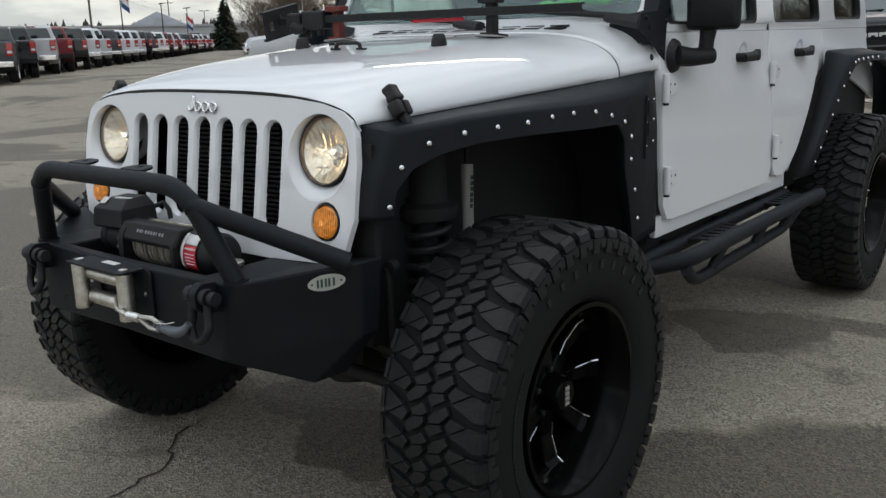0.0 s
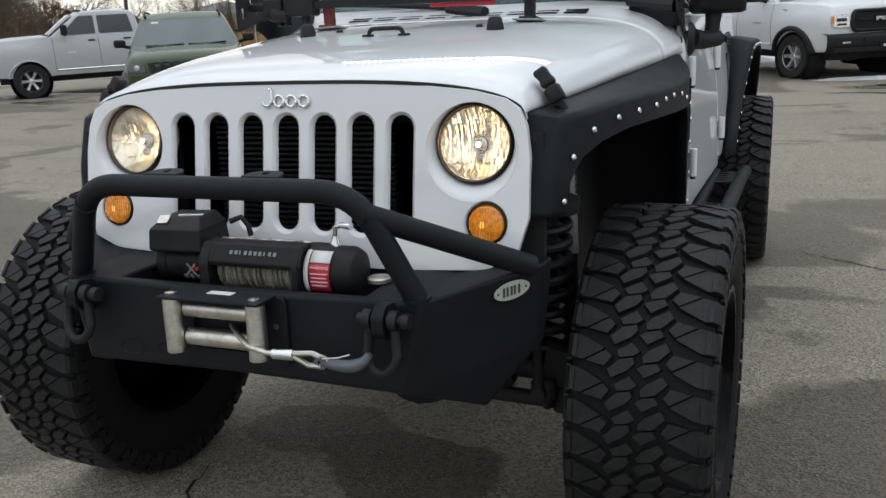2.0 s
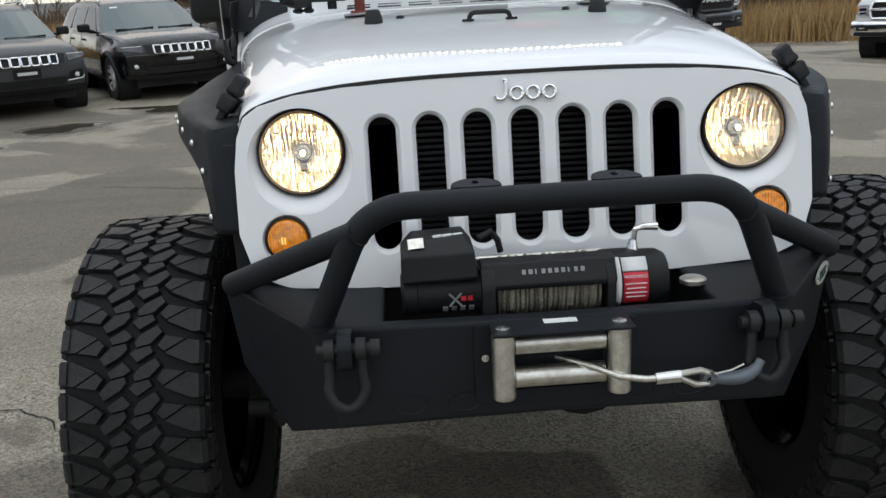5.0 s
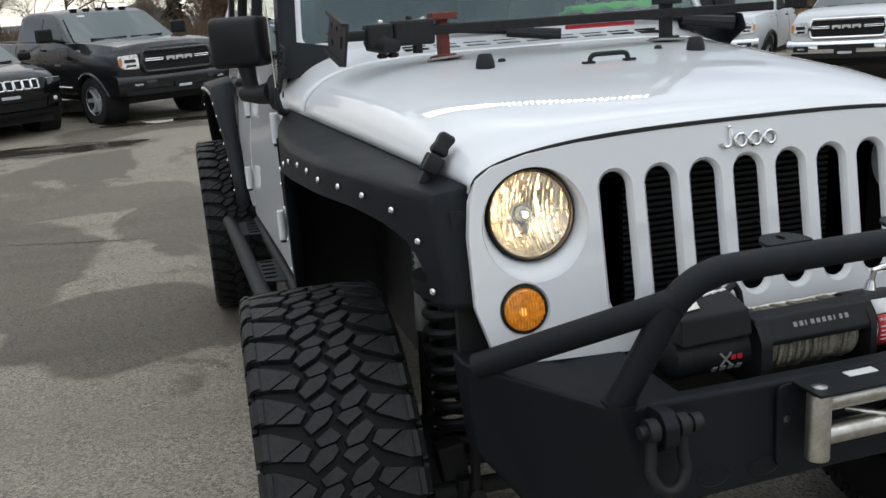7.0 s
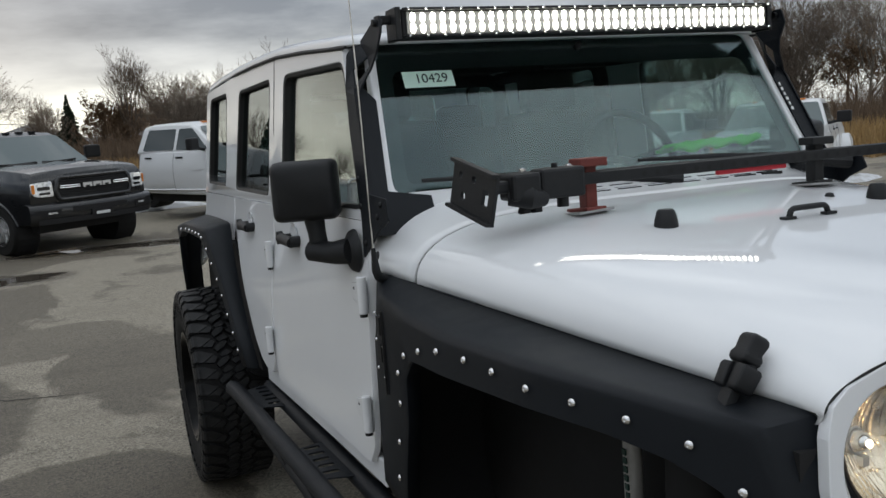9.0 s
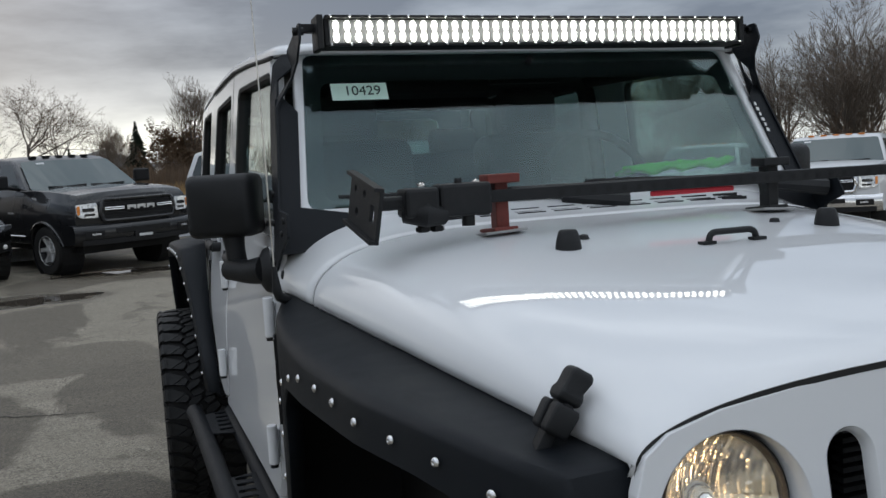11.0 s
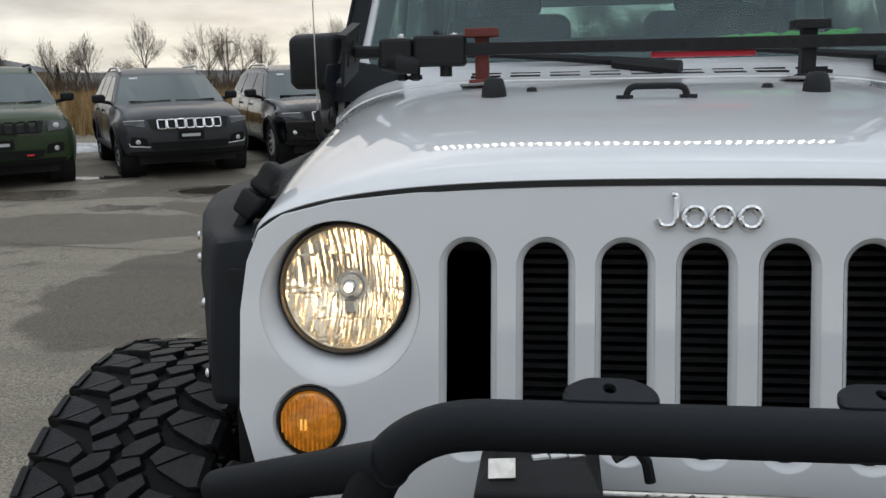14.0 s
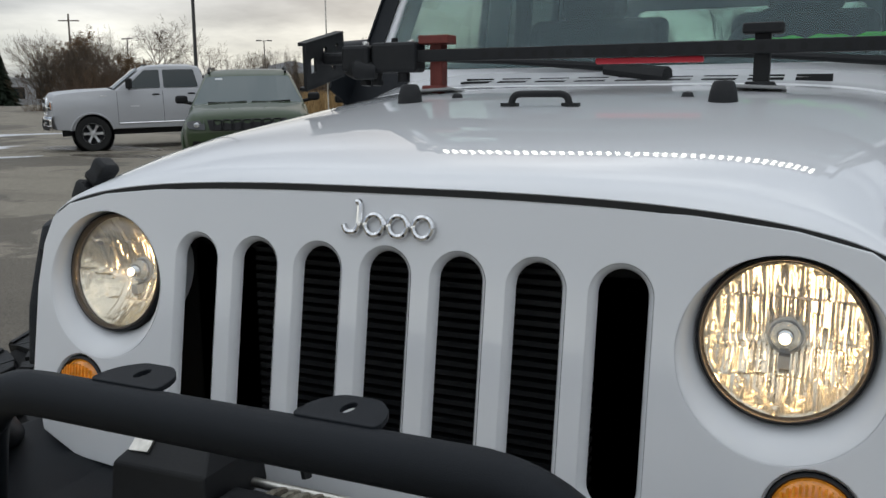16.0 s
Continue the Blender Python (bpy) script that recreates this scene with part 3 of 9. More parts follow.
# grille: white panel with seven slots, lamps let into it
half = [(0.0, 0.843), (0.30, 0.845), (0.50, 0.856), (0.572, 0.885), (0.585, 0.93), (0.598, 0.972), (0.597, 1.10), (0.588, 1.165), (0.572, 1.205), (0.54, 1.226), (0.47, 1.243), (0.36, 1.255), (0.18, 1.262)]
outline = half + [(0.0, 1.264)] + [(-x, z) for x, z in reversed(half[1:])]
SLOTS = [(k - 3) * 0.0983 for k in range(7)]
slot_out = [stadium(x, 0.914, 1.198, 0.072) for x in SLOTS]
lamp_out = [circle2(s * 0.463, 1.112, 0.106, 56) for s in (-1, 1)]
sig_out = [circle2(s * 0.502, 0.957, 0.050, 28) for s in (-1, 1)]
grille = part("grille", prism(fresh(), outline, lambda x, z, d: (x, gy(z) + d, z), 0.02, slot_out + lamp_out + sig_out), WHITE, jeep, "white seven-slot grille panel", bevel=0.0015)


def bend_2d(pts):
    return [(v[0], v[1]) for v in bend([(x, z, 0) for x, z in pts], 0.006, 3)]


def funnel(rings):
    bm = fresh()
    loft(bm, [[(x, gy(z) + d, z) for x, z in r] for r, d in rings])
    return bm


for x, big in zip(SLOTS, slot_out):
    part("slot_surround", funnel([(big, 0.0), (stadium(x, 0.917, 1.195, 0.066), 0.003), (stadium(x, 0.920, 1.191, 0.059), 0.008), (stadium(x, 0.921, 1.190, 0.057), 0.014)]), WHITE, grille, smooth=True)
for s, big, sg in zip((-1, 1), lamp_out, sig_out):
    bowl = []
    for k in range(9):
        f = k / 8
        bowl.append((circle2(s * 0.463, 1.112 + 0.014 * f, 0.106 - 0.0155 * f, 56), 0.030 * (0.3 * f + 0.7 * f ** 2)))
    part("lamp_surround", funnel(bowl + [(circle2(s * 0.463, 1.126, 0.0895, 56), 0.033), (circle2(s * 0.463, 1.126, 0.0890, 56), 0.09)]), WHITE, grille, smooth=True)
    part("signal_surround", funnel([(sg, 0.0), (circle2(s * 0.502, 0.957, 0.047, 28), 0.004), (circle2(s * 0.502, 0.957, 0.045, 28), 0.03)]), WHITE, grille, smooth=True)

bm = fresh()
box(bm, -0.37, 0.37, 0.120, 0.14, 0.86, 1.235)
part("radiator_backing", bm, DARK, grille)
for k in range(26):
    bm = fresh()
    box(bm, -0.245, 0.245, 0.098, 0.118, 0.875 + k * 0.0132, 0.8815 + k * 0.0132)
    part("radiator_fin", bm, PLASTIC, grille)

# badge: four plain rounded chrome shapes
def on_grille(x, z, d=0.0):
    return (x, gy(z) - d, z)


badge = part("badge", tube(fresh(), [on_grille(x, z, 0.004) for x, z in bend_2d([(-0.060, 1.222), (-0.056, 1.213), (-0.042, 1.213), (-0.038, 1.222), (-0.037, 1.251), (-0.043, 1.251)])], 0.0042, 8), CHROME, grille, "plain chrome badge shapes", smooth=True)
for k in range(3):
    c = -0.016 + k * 0.0335
    ring = [on_grille(c + 0.0125 * math.cos(a), 1.2235 + 0.0125 * math.sin(a), 0.004) for a in (2 * math.pi * j / 20 for j in range(21))]
    part("badge_ring", tube(fresh(), ring, 0.0042, 8), CHROME, badge, smooth=True)

# lamps
for s in (-1, 1):
    zc, xc = 1.126, s * 0.463
    face = Matrix.Translation((xc, gy(zc) + 0.030, zc)) @ pose(0, 0, 0, 90 - 8.8) @ Matrix.Diagonal((0.90, 0.90, 1, 1))
    hl = part("headlight", lathe(fresh(), [(0.0985, -0.03), (0.0985, 0.008), (0.0975, 0.011), (0.0955, 0.010), (0.0955, -0.03)], 56, face), PLASTIC, jeep, "round headlight, switched on", smooth=True)
    part("lamp_rim", lathe(fresh(), [(0.0955, -0.004), (0.0955, 0.011), (0.0935, 0.013), (0.0912, 0.010), (0.0900, 0.002)], 56, face), BEZEL, hl, "dark metal lamp rim", smooth=True)
    rnd = random.Random(40 + s)
    tilt = {}
    n, rings = 220, []
    for j in range(45):
        r = 0.0905 - 0.0017 * j
        ring = []
        for k in range(n):
            u, v = r * math.cos(2 * math.pi * k / n), r * math.sin(2 * math.pi * k / n)
            h = -0.050 + 0.050 * (r / 0.091) ** 2
            wide = 0.0082 if v > -0.01 else 0.0060
            col = math.floor(u / wide + 0.5)
            cell = (v > -0.01, col, math.floor((v + 0.017 * (col % 3)) / 0.048))
            if cell not in tilt:
                tilt[cell] = (rnd.uniform(-0.34, 0.34), rnd.uniform(-0.0006, 0.0006), rnd.uniform(-0.5, 0.5))
            f = u / wide - col
            if 0.022 < r < 0.0895:
                h += 0.0040 * (0.25 - f * f) + tilt[cell][0] * f * wide + tilt[cell][1] + tilt[cell][2] * ((v / 0.048) % 1 - 0.5) * 0.006
            ring.append(face @ Vector((u, v, h)))
        rings.append(ring)
    bm = fresh()
    loft(bm, rings)
    part("reflector", bm, REFLECT, hl, "fluted bright reflector", smooth=True)
    part("bulb", lathe(fresh(), [(0.0070, -0.0222), (0.0066, -0.0205), (0.0045, -0.0190), (0.0001, -0.0185)], 20, face @ Matrix.Translation((0, -0.002, 0))), BULB, hl, "glowing warm bulb", smooth=True)
    part("bulb_shield", lathe(fresh(), [(0.012, -0.056)] + [(0.0180 * math.cos(q), -0.040 + 0.0180 * math.sin(q)) for q in (radians(-30 + 15 * k) for k in range(9))], 28, face), CHROME, hl, "chrome bulb cap", smooth=True)
    part("shield_ring", lathe(fresh(), [(0.0215, -0.050), (0.0225, -0.046), (0.0205, -0.043), (0.0185, -0.044)], 28, face), ALLOY, hl, smooth=True)
    part("bulb_holder", obox(fresh(), face @ Vector((0, -0.030, -0.042)), (0.012, 0.02, 0.014)), ALLOY, hl)
    part("glass_lens", lathe(fresh(), [(0.0915, 0.004), (0.090, 0.010), (0.072, 0.017), (0.045, 0.022), (0.0001, 0.024), (0.0001, 0.021), (0.045, 0.019), (0.072, 0.014), (0.089, 0.006), (0.0915, 0.004)], 48, face), GLASS, hl, smooth=True).visible_shadow = False
    lamp = new("headlight_glow", bpy.data.lights.new("headlight_glow", "POINT"))
    lamp.data.energy, lamp.data.color, lamp.data.shadow_soft_size = 0.022, (1.0, 0.72, 0.40), 0.004
    lamp.location = face @ Vector((0, 0, -0.015))
    zc, xc = 0.957, s * 0.502
    face = Matrix.Translation((xc, gy(zc) + 0.006, zc)) @ pose(0, 0, 0, 90 - 8.8)
    sg = part("turn_signal", lathe(fresh(), [(0.046, -0.02), (0.046, 0.004), (0.043, 0.007), (0.041, 0.004), (0.041, -0.02)], 32, face), PLASTIC, jeep, "round amber turn signal, lit", smooth=True)
    bm = fresh()
    rings, n = [], 48
    for r, h in ((0.041, 0.002), (0.035, 0.008), (0.024, 0.012), (0.012, 0.014), (0.0001, 0.0145)):
        rings.append([face @ Vector((r * math.cos(2 * math.pi * k / n), r * math.sin(2 * math.pi * k / n), h)) for k in range(n)])
    loft(bm, rings)
    part("amber_lens", bm, AMBER, sg, "ribbed amber lens", smooth=True)
    bm = fresh()
    for k in range(-6, 7):
        w = math.sqrt(max(0.0, 0.039 ** 2 - (k * 0.006) ** 2))
        obox(bm, face @ Vector((k * 0.006, 0, 0.0072 + 0.0066 * (1 - (k / 6.5) ** 2))), (0.0024, 0.004, 2 * w * 0.92), (-8.8, 0, 0))
    part("lens_rib", bm, AMBER, sg)
    part("signal_bulb", lathe(fresh(), [(0.010, 0.0118), (0.008, 0.0142), (0.0001, 0.0152)], 16, face @ Matrix.Translation((-0.006, -0.002, 0))), AMBERLIT, sg, smooth=True)

# hood
def hood_p(y):
    return 3.0 + 1.9 * max(0.0, min(1.0, (y - 0.05) / 0.28))


def hood_row(y, w, e, c, n=56, p=None, q=2.2):
    row = []
    p = p or hood_p(y)
    for k in range(n + 1):
        x = w * math.sin((k / n - 0.5) * math.pi)
        t = min(1.0, abs(x / w))
        row.append((x, y, e + (c - e) * max(0.0, 1 - t ** p) ** (1 / q)))
    return row


HOOD = [(0.046, 0.581, 1.191, 1.2712), (0.058, 0.583, 1.195, 1.281), (0.085, 0.586, 1.196, 1.290), (0.13, 0.592, 1.198, 1.302), (0.22, 0.606, 1.203, 1.318),
        (0.35, 0.626, 1.211, 1.334), (0.50, 0.648, 1.220, 1.350), (0.65, 0.670, 1.230, 1.365), (0.80, 0.693, 1.239, 1.380), (0.95, 0.716, 1.249, 1.393), (1.085, 0.738, 1.258, 1.404)]
bm = fresh()
rows = [hood_row(*r) for r in HOOD]
first = [(x * 0.996, y + 0.02, z - 0.03) for x, y, z in rows[0]]
loft(bm, [first] + rows + [[(x, y + 0.004, z - 0.03) for x, y, z in rows[-1]]], False)
hood = part("hood", bm, WHITE, jeep, "glossy white hood", smooth=True, solid=0.006)
# dark strips stand in for the shaded gaps before and behind the hood
bm = fresh()
loft(bm, [hood_row(0.0462, 0.583, 1.180, 1.2620, p=3.0), hood_row(0.0468, 0.5805, 1.1900, 1.2704, p=3.0), hood_row(0.20, 0.598, 1.190, 1.26)], False)
part("hood_seal", bm, SEAL, hood)
bm = fresh()
loft(bm, [hood_row(1.06, 0.732, 1.250, 1.392), hood_row(1.13, 0.742, 1.255, 1.398)], False)
part("hood_seal", bm, SEAL, hood)
def hood_z(x, y):
    for (y0, w0, e0, c0), (y1, w1, e1, c1) in zip(HOOD, HOOD[1:]):
        if y <= y1 or y1 == HOOD[-1][0]:
            f = (y - y0) / (y1 - y0)
            w, e, c = w0 + f * (w1 - w0), e0 + f * (e1 - e0), c0 + f * (c1 - c0)
            return e + (c - e) * max(0.0, 1 - min(1, abs(x / w)) ** hood_p(y)) ** (1 / 2.2)


for s in (-1, 1):
    z = hood_z(0.308, 0.715)
    part("rubber_bumper", lathe(fresh(), [(0.026, 0.0), (0.024, 0.018), (0.019, 0.036), (0.015, 0.040), (0.0001, 0.041)], 20, Matrix.Translation((s * 0.308, 0.715, z - 0.004))), PLASTIC, hood, smooth=True)
    part("washer_jet", lathe(fresh(), [(0.012, 0), (0.009, 0.008), (0.0001, 0.010)], 12, Matrix.Translation((s * 0.235, 0.79, hood_z(0.235, 0.79)))), PLASTIC, hood, smooth=True)
zh = hood_z(0, 0.63)
bm = tube(fresh(), bend([(-0.056, 0.628, zh), (-0.05, 0.628, zh + 0.022), (0.05, 0.628, zh + 0.022), (0.056, 0.628, zh)], 0.016), 0.0065, 10)
obox(bm, (-0.058, 0.628, zh + 0.003), (0.03, 0.018, 0.006))
obox(bm, (0.058, 0.628, zh + 0.003), (0.03, 0.018, 0.006))
part("hood_loop", bm, PLASTIC, hood, "black footman loop", smooth=True)

# rubber hood catches at the corners
for s in (-1, 1):
    m = Matrix.Translation((s * 0.612, 0.163, 1.236)) @ pose(0, 0, 0, -6, s * -33, s * 10)

    def catch_ring(hx, hy, z, dx=0.0, dy=0.0, m=m):
        return [m @ Vector((x + dx, y + dy, z)) for x, y in rounded([(-hx, -hy), (hx, -hy), (hx, hy), (-hx, hy)], min(hx, hy) * 0.3, 2)]

    def catch_loft(rows_):
        bm = fresh()
        loft(bm, [catch_ring(*r) for r in rows_], True, True)
        return bm

    latch = part("hood_catch", catch_loft(((0.007, 0.013, -0.084), (0.008, 0.012, -0.050), (0.009, 0.013, -0.020), (0.010, 0.013, 0.024))), PLASTIC, jeep, "black rubber hood catch", smooth=True)
    for q in (-1, 1):
        part("catch_cheek", catch_loft(((0.013, 0.009, -0.032, 0, q * 0.0150), (0.016, 0.011, -0.028, 0, q * 0.0160), (0.017, 0.0115, 0.000, 0, q * 0.0175), (0.015, 0.010, 0.006, 0, q * 0.0165))), PLASTIC, latch, smooth=True, bevel=0.0015)
    part("catch_knob", catch_loft(((0.013, 0.014, 0.008), (0.016, 0.019, 0.012), (0.0165, 0.020, 0.020), (0.014, 0.0165, 0.028), (0.016, 0.0175, 0.044, -s * 0.002), (0.015, 0.016, 0.050, -s * 0.002), (0.011, 0.012, 0.054, -s * 0.002))), PLASTIC, latch, smooth=True, bevel=0.0015)
    part("catch_pin", tube(fresh(), [m @ Vector((0, -0.026, 0.002)), m @ Vector((0, 0.026, 0.002))], 0.0075, 10), PLASTIC, latch, smooth=True)
    bm = fresh()
    obox(bm, m @ Vector((s * 0.004, 0.004, -0.078)), (0.044, 0.054, 0.010), (0, s * 18, 0))
    part("catch_foot", bm, PLASTIC, latch, bevel=0.003)

# cowl between hood and windscreen
bm = fresh()
rows = [hood_row(1.093, 0.740, 1.259, 1.405), hood_row(1.13, 0.748, 1.262, 1.409), hood_row(1.20, 0.762, 1.268, 1.418), hood_row(1.285, 0.778, 1.275, 1.442), hood_row(1.36, 0.785, 1.28, 1.45)]
loft(bm, rows, False)
cowl = part("cowl", bm, WHITE, jeep, smooth=True, solid=0.006)
bm = fresh()
for k in range(9):
    for y_ in (1.185, 1.205, 1.225):
        box(bm, -0.40 + k * 0.1, -0.325 + k * 0.1, y_, y_ + 0.006, 1.410, 1.4185 + 0.35 * max(0.0, y_ - 1.2))
part("cowl_vent", bm, PLASTIC, cowl)

# windscreen
def wy(z):
    return 1.303 + 0.52 * (z - 1.453)


def ww(z):
    return 0.722 - 0.13 * (z - 1.45)


def shield_place(x, z, d):
    return (x, wy(z) + d * 0.887, z - d * 0.46)


scr = [(-ww(1.40), 1.40), (ww(1.40), 1.40), (ww(1.90), 1.886), (-ww(1.90), 1.886)]
hole = rounded([(-ww(1.45) + 0.027, 1.458), (ww(1.45) - 0.027, 1.458), (ww(1.86) - 0.024, 1.862), (-ww(1.86) + 0.024, 1.862)], 0.03)
wframe = part("windscreen_frame", prism(fresh(), rounded(scr, [0, 0, 0.06, 0.06]), shield_place, 0.045, [hole]), WHITE, jeep, "white windscreen frame", bevel=0.006)
glass_out = rounded([(-ww(1.45) + 0.018, 1.450), (ww(1.45) - 0.018, 1.450), (ww(1.86) - 0.014, 1.872), (-ww(1.86) + 0.014, 1.872)], 0.03)
wg = part("windscreen_glass", prism(fresh(), glass_out, lambda x, z, d: shield_place(x, z, d + 0.010), 0.005), SHIELD, wframe)
wg.visible_shadow = False
inner = rounded([(-ww(1.45) + 0.075, 1.480), (ww(1.45) - 0.075, 1.480), (ww(1.86) - 0.06, 1.786), (-ww(1.86) + 0.06, 1.786)], 0.03)
part("black_glass_border", prism(fresh(), glass_out, lambda x, z, d: shield_place(x, z, d + 0.0165), 0.003, [inner]), SEAL, wframe)
for x0, x1, f in ((-0.62, -0.02, 1), (0.05, 0.62, 1)):
    pts = [(x1, wy(1.462) - 0.022, 1.452), ((x0 + x1) / 2, wy(1.475) - 0.022, 1.474), (x0, wy(1.482) - 0.02, 1.484)]
    bm = tube(fresh(), pts, [0.011, 0.008, 0.005], 8)
    tube(bm, [(x1, 1.265, 1.432), pts[0]], 0.012, 8)
    part("wiper", bm, PLASTIC, wframe, "black wiper", smooth=True)
    bm = fresh()
    p0, p1 = Vector((x1 + 0.14, 1.20, 1.425)), Vector((x1 - 0.02, 1.262, 1.447))
    tube(bm, [p0, p1], [0.024, 0.017], 8)
    part("wiper_arm", bm, PLASTIC, wframe, smooth=True)

stick = lambda x, z, d: shield_place(x, z, d - 0.001 + 0.010)
sx0, sx1, sz0, sz1 = -0.585, -0.435, 1.733, 1.778
part("price_sticker", prism(fresh(), [(sx0, sz0), (sx1, sz0), (sx1, sz1), (sx0, sz1)], stick, -0.0012), STICKER, wframe, "pale green sticker with handwritten digits")
text_mesh("handwritten_number", "10429", 0.040, Matrix.Translation(shield_place(-0.502, 1.756, 0.0065)) @ pose(0, 0, 0, 90 - 27.5), INK, wframe, 0.0005)
bm = fresh()
crnd = random.Random(6)
rows = []
for j in range(5):
    rows.append([(0.24 + 0.34 * k / 16 + 0.03 * (j % 2), 1.385 + 0.022 * j, 1.498 + 0.012 * math.sin(k * 1.3 + j) * 0.5 + 0.008 * crnd.random() + 0.010 * (j in (1, 2, 3)) + 0.010 * k / 16) for k in range(17)])
loft(bm, rows, False)
part("cloth_on_dash", bm, GREEN, jeep, "bright green cloth lying on the dashboard", smooth=True, solid=0.012)

# black light-bar brackets beside the windscreen, their arms bent inwards
def bracket_x(v, u=0.05):
    """Half width of the bracket plate: straight along the pillar, its forward arm cranked inwards above."""
    return 0.764 - 0.105 * (v - 1.45) - 0.047 * clamp01((v - 1.70) / 0.10) * clamp01((0.03 - u) / 0.045)


for s in (-1, 1):
    def bracket(u, v, d, s=s):
        return (s * (bracket_x(v, u) + d), wy(v) + u, v)
    prof = rounded([(0.097, 1.30), (-0.048, 1.375), (-0.133, 1.405), (-0.138, 1.455), (-0.015, 1.462), (-0.015, 1.72), (-0.060, 1.775), (-0.105, 1.825), (-0.158, 1.87), (-0.168, 1.912), (-0.138, 1.912), (0.0, 1.858), (0.022, 1.835), (0.050, 1.74), (0.070, 1.62), (0.075, 1.40)], 0.008, 3)
    br = part("light_bracket", prism(fresh(), prof, bracket, 0.006, [[(0.004, 1.738), (0.014, 1.786), (-0.030, 1.816), (-0.046, 1.788)]]), BLACKP, jeep, "black steel light-bar bracket", bevel=0.002)
    part("pivot_bolt", lathe(fresh(), [(0.010, -0.012), (0.010, 0.014), (0.0001, 0.016)], 10, Matrix.Translation((s * (bracket_x(1.895, -0.13) + 0.002), 1.398, 1.895)) @ pose(0, 0, 0, 0, s * 90)), PLASTIC, br)
    repeat("bracket_bolt", lathe(fresh(), [(0.008, 0), (0.007, 0.005), (0.0001, 0.007)], 10, pose(0, 0, 0, 0, s * 90)), PLASTIC, br, [bracket(u, v, 0.006) for v, u in ((1.34, 0.06), (1.44, -0.095), (1.41, -0.06), (1.50, 0.05), (1.43, 0.06))], smooth=True)
    # pillar face in front of the bracket: black flat plate along the frame
    bm = fresh()
    prism(bm, [(ww(1.46) - 0.03, 1.36), (bracket_x(1.36) + 0.003, 1.36), (bracket_x(1.70) + 0.003, 1.70), (bracket_x(1.735) + 0.002, 1.735), (bracket_x(1.735) - 0.020, 1.738), (ww(1.72) - 0.004, 1.70), (ww(1.47) - 0.006, 1.465), (ww(1.46) - 0.12, 1.445), (ww(1.46) - 0.12, 1.40)], lambda x, z, d, s=s: (s * x, wy(z) - 0.004 + d, z), -0.004)
    part("bracket_face", bm, BLACKP, br)
    if s > 0:
        for k in range(6):
            z = 1.60 + k * 0.016
            part("bracket_print", obox(fresh(), (ww(z) + 0.002, wy(z) - 0.0095, z), (0.010 - 0.003 * (k % 2), 0.001, 0.011), (-27, 7, 0)), PALE, br)

# roof light bar
bar = part("light_bar", box(fresh(), -0.612, 0.612, 1.375, 1.440, 1.852, 1.928), PLASTIC, jeep, "long roof light bar, switched on", bevel=0.006)
for k in range(7):
    part("cooling_fin", box(fresh(), -0.60, 0.60, 1.441, 1.462, 1.856 + k * 0.010, 1.861 + k * 0.010), PLASTIC, bar)
# lips added to keep the leds' reflection off the windscreen
for z0_, z1_ in ((1.852, 1.859), (1.921, 1.928)):
    part("bar_lip", box(fresh(), -0.612, 0.612, 1.354, 1.3745, z0_, z1_), PLASTIC, bar, bevel=0.002)
bm = fresh()
box(bm, -0.60, 0.60, 1.370, 1.374, 1.862, 1.918)
part("bar_reflector", bm, SILVERED, bar, "bright silvered reflector between the leds")
repeat("led", lathe(fresh(), [(0.0135, 0), (0.0120, 0.004), (0.0070, 0.007), (0.0001, 0.008)], 12, Matrix.Diagonal((0.56, 1, 1, 1)) @ pose(0, 0, 0, 90)), LED, bar, [(-0.584 + k * 0.0285, 1.369, z) for k in range(42) for z in (1.8765, 1.9035)], "shining white led", smooth=True)
repeat("bar_screw", lathe(fresh(), [(0.004, 0), (0.003, 0.003), (0.0001, 0.004)], 8, pose(0, 0, 0, 90)), BOLT, bar, [(-0.60 + k * 0.05, 1.3535, z) for k in range(25) for z in (1.8555, 1.9245)])
for s in (-1, 1):
    bm = fresh()
    obox(bm, (s * 0.622, 1.41, 1.89), (0.016, 0.075, 0.085))
    obox(bm, (s * 0.645, 1.42, 1.905), (0.05, 0.022, 0.022))
    part("bar_end_cap", bm, PLASTIC, bar, bevel=0.003)

# body tub, doors, cab sides
def side_x(z):
    return 0.785 - (0.11 * (z - 1.41) if z > 1.41 else 0.0) + (0.02 * min(1.0, (1.26 - z) / 0.5) if z < 1.26 else 0)


def wide(y):
    return 0.060 * ease01((y - 1.0) / 2.6)


def side_xy(y, z):
    """Half width of the lower body: it widens towards the rear."""
    return side_x(z) - cab_in(y, z) + wide(y) * ease01((1.41 - z) / 0.40)


def cab_in(y, z):
    """The cab draws in towards the windscreen above the belt line."""
    return 0.022 * ease01((z - 1.22) / 0.22) * (1 - ease01((y - 1.30) / 1.05))


bm = fresh()
loft(bm, [[(sx * (0.755 + w), y, z) for sx, z in ((-1, 0.74), (1, 0.74), (1, 1.24), (0.97, 1.385), (-0.97, 1.385), (-1, 1.24))] for y, w in ((1.30, 0.0), (2.34, 0.022), (3.10, 0.044), (4.025, 0.044))], True, True)
part("body_tub", bm, WHITE, jeep, "white body tub", bevel=0.01)


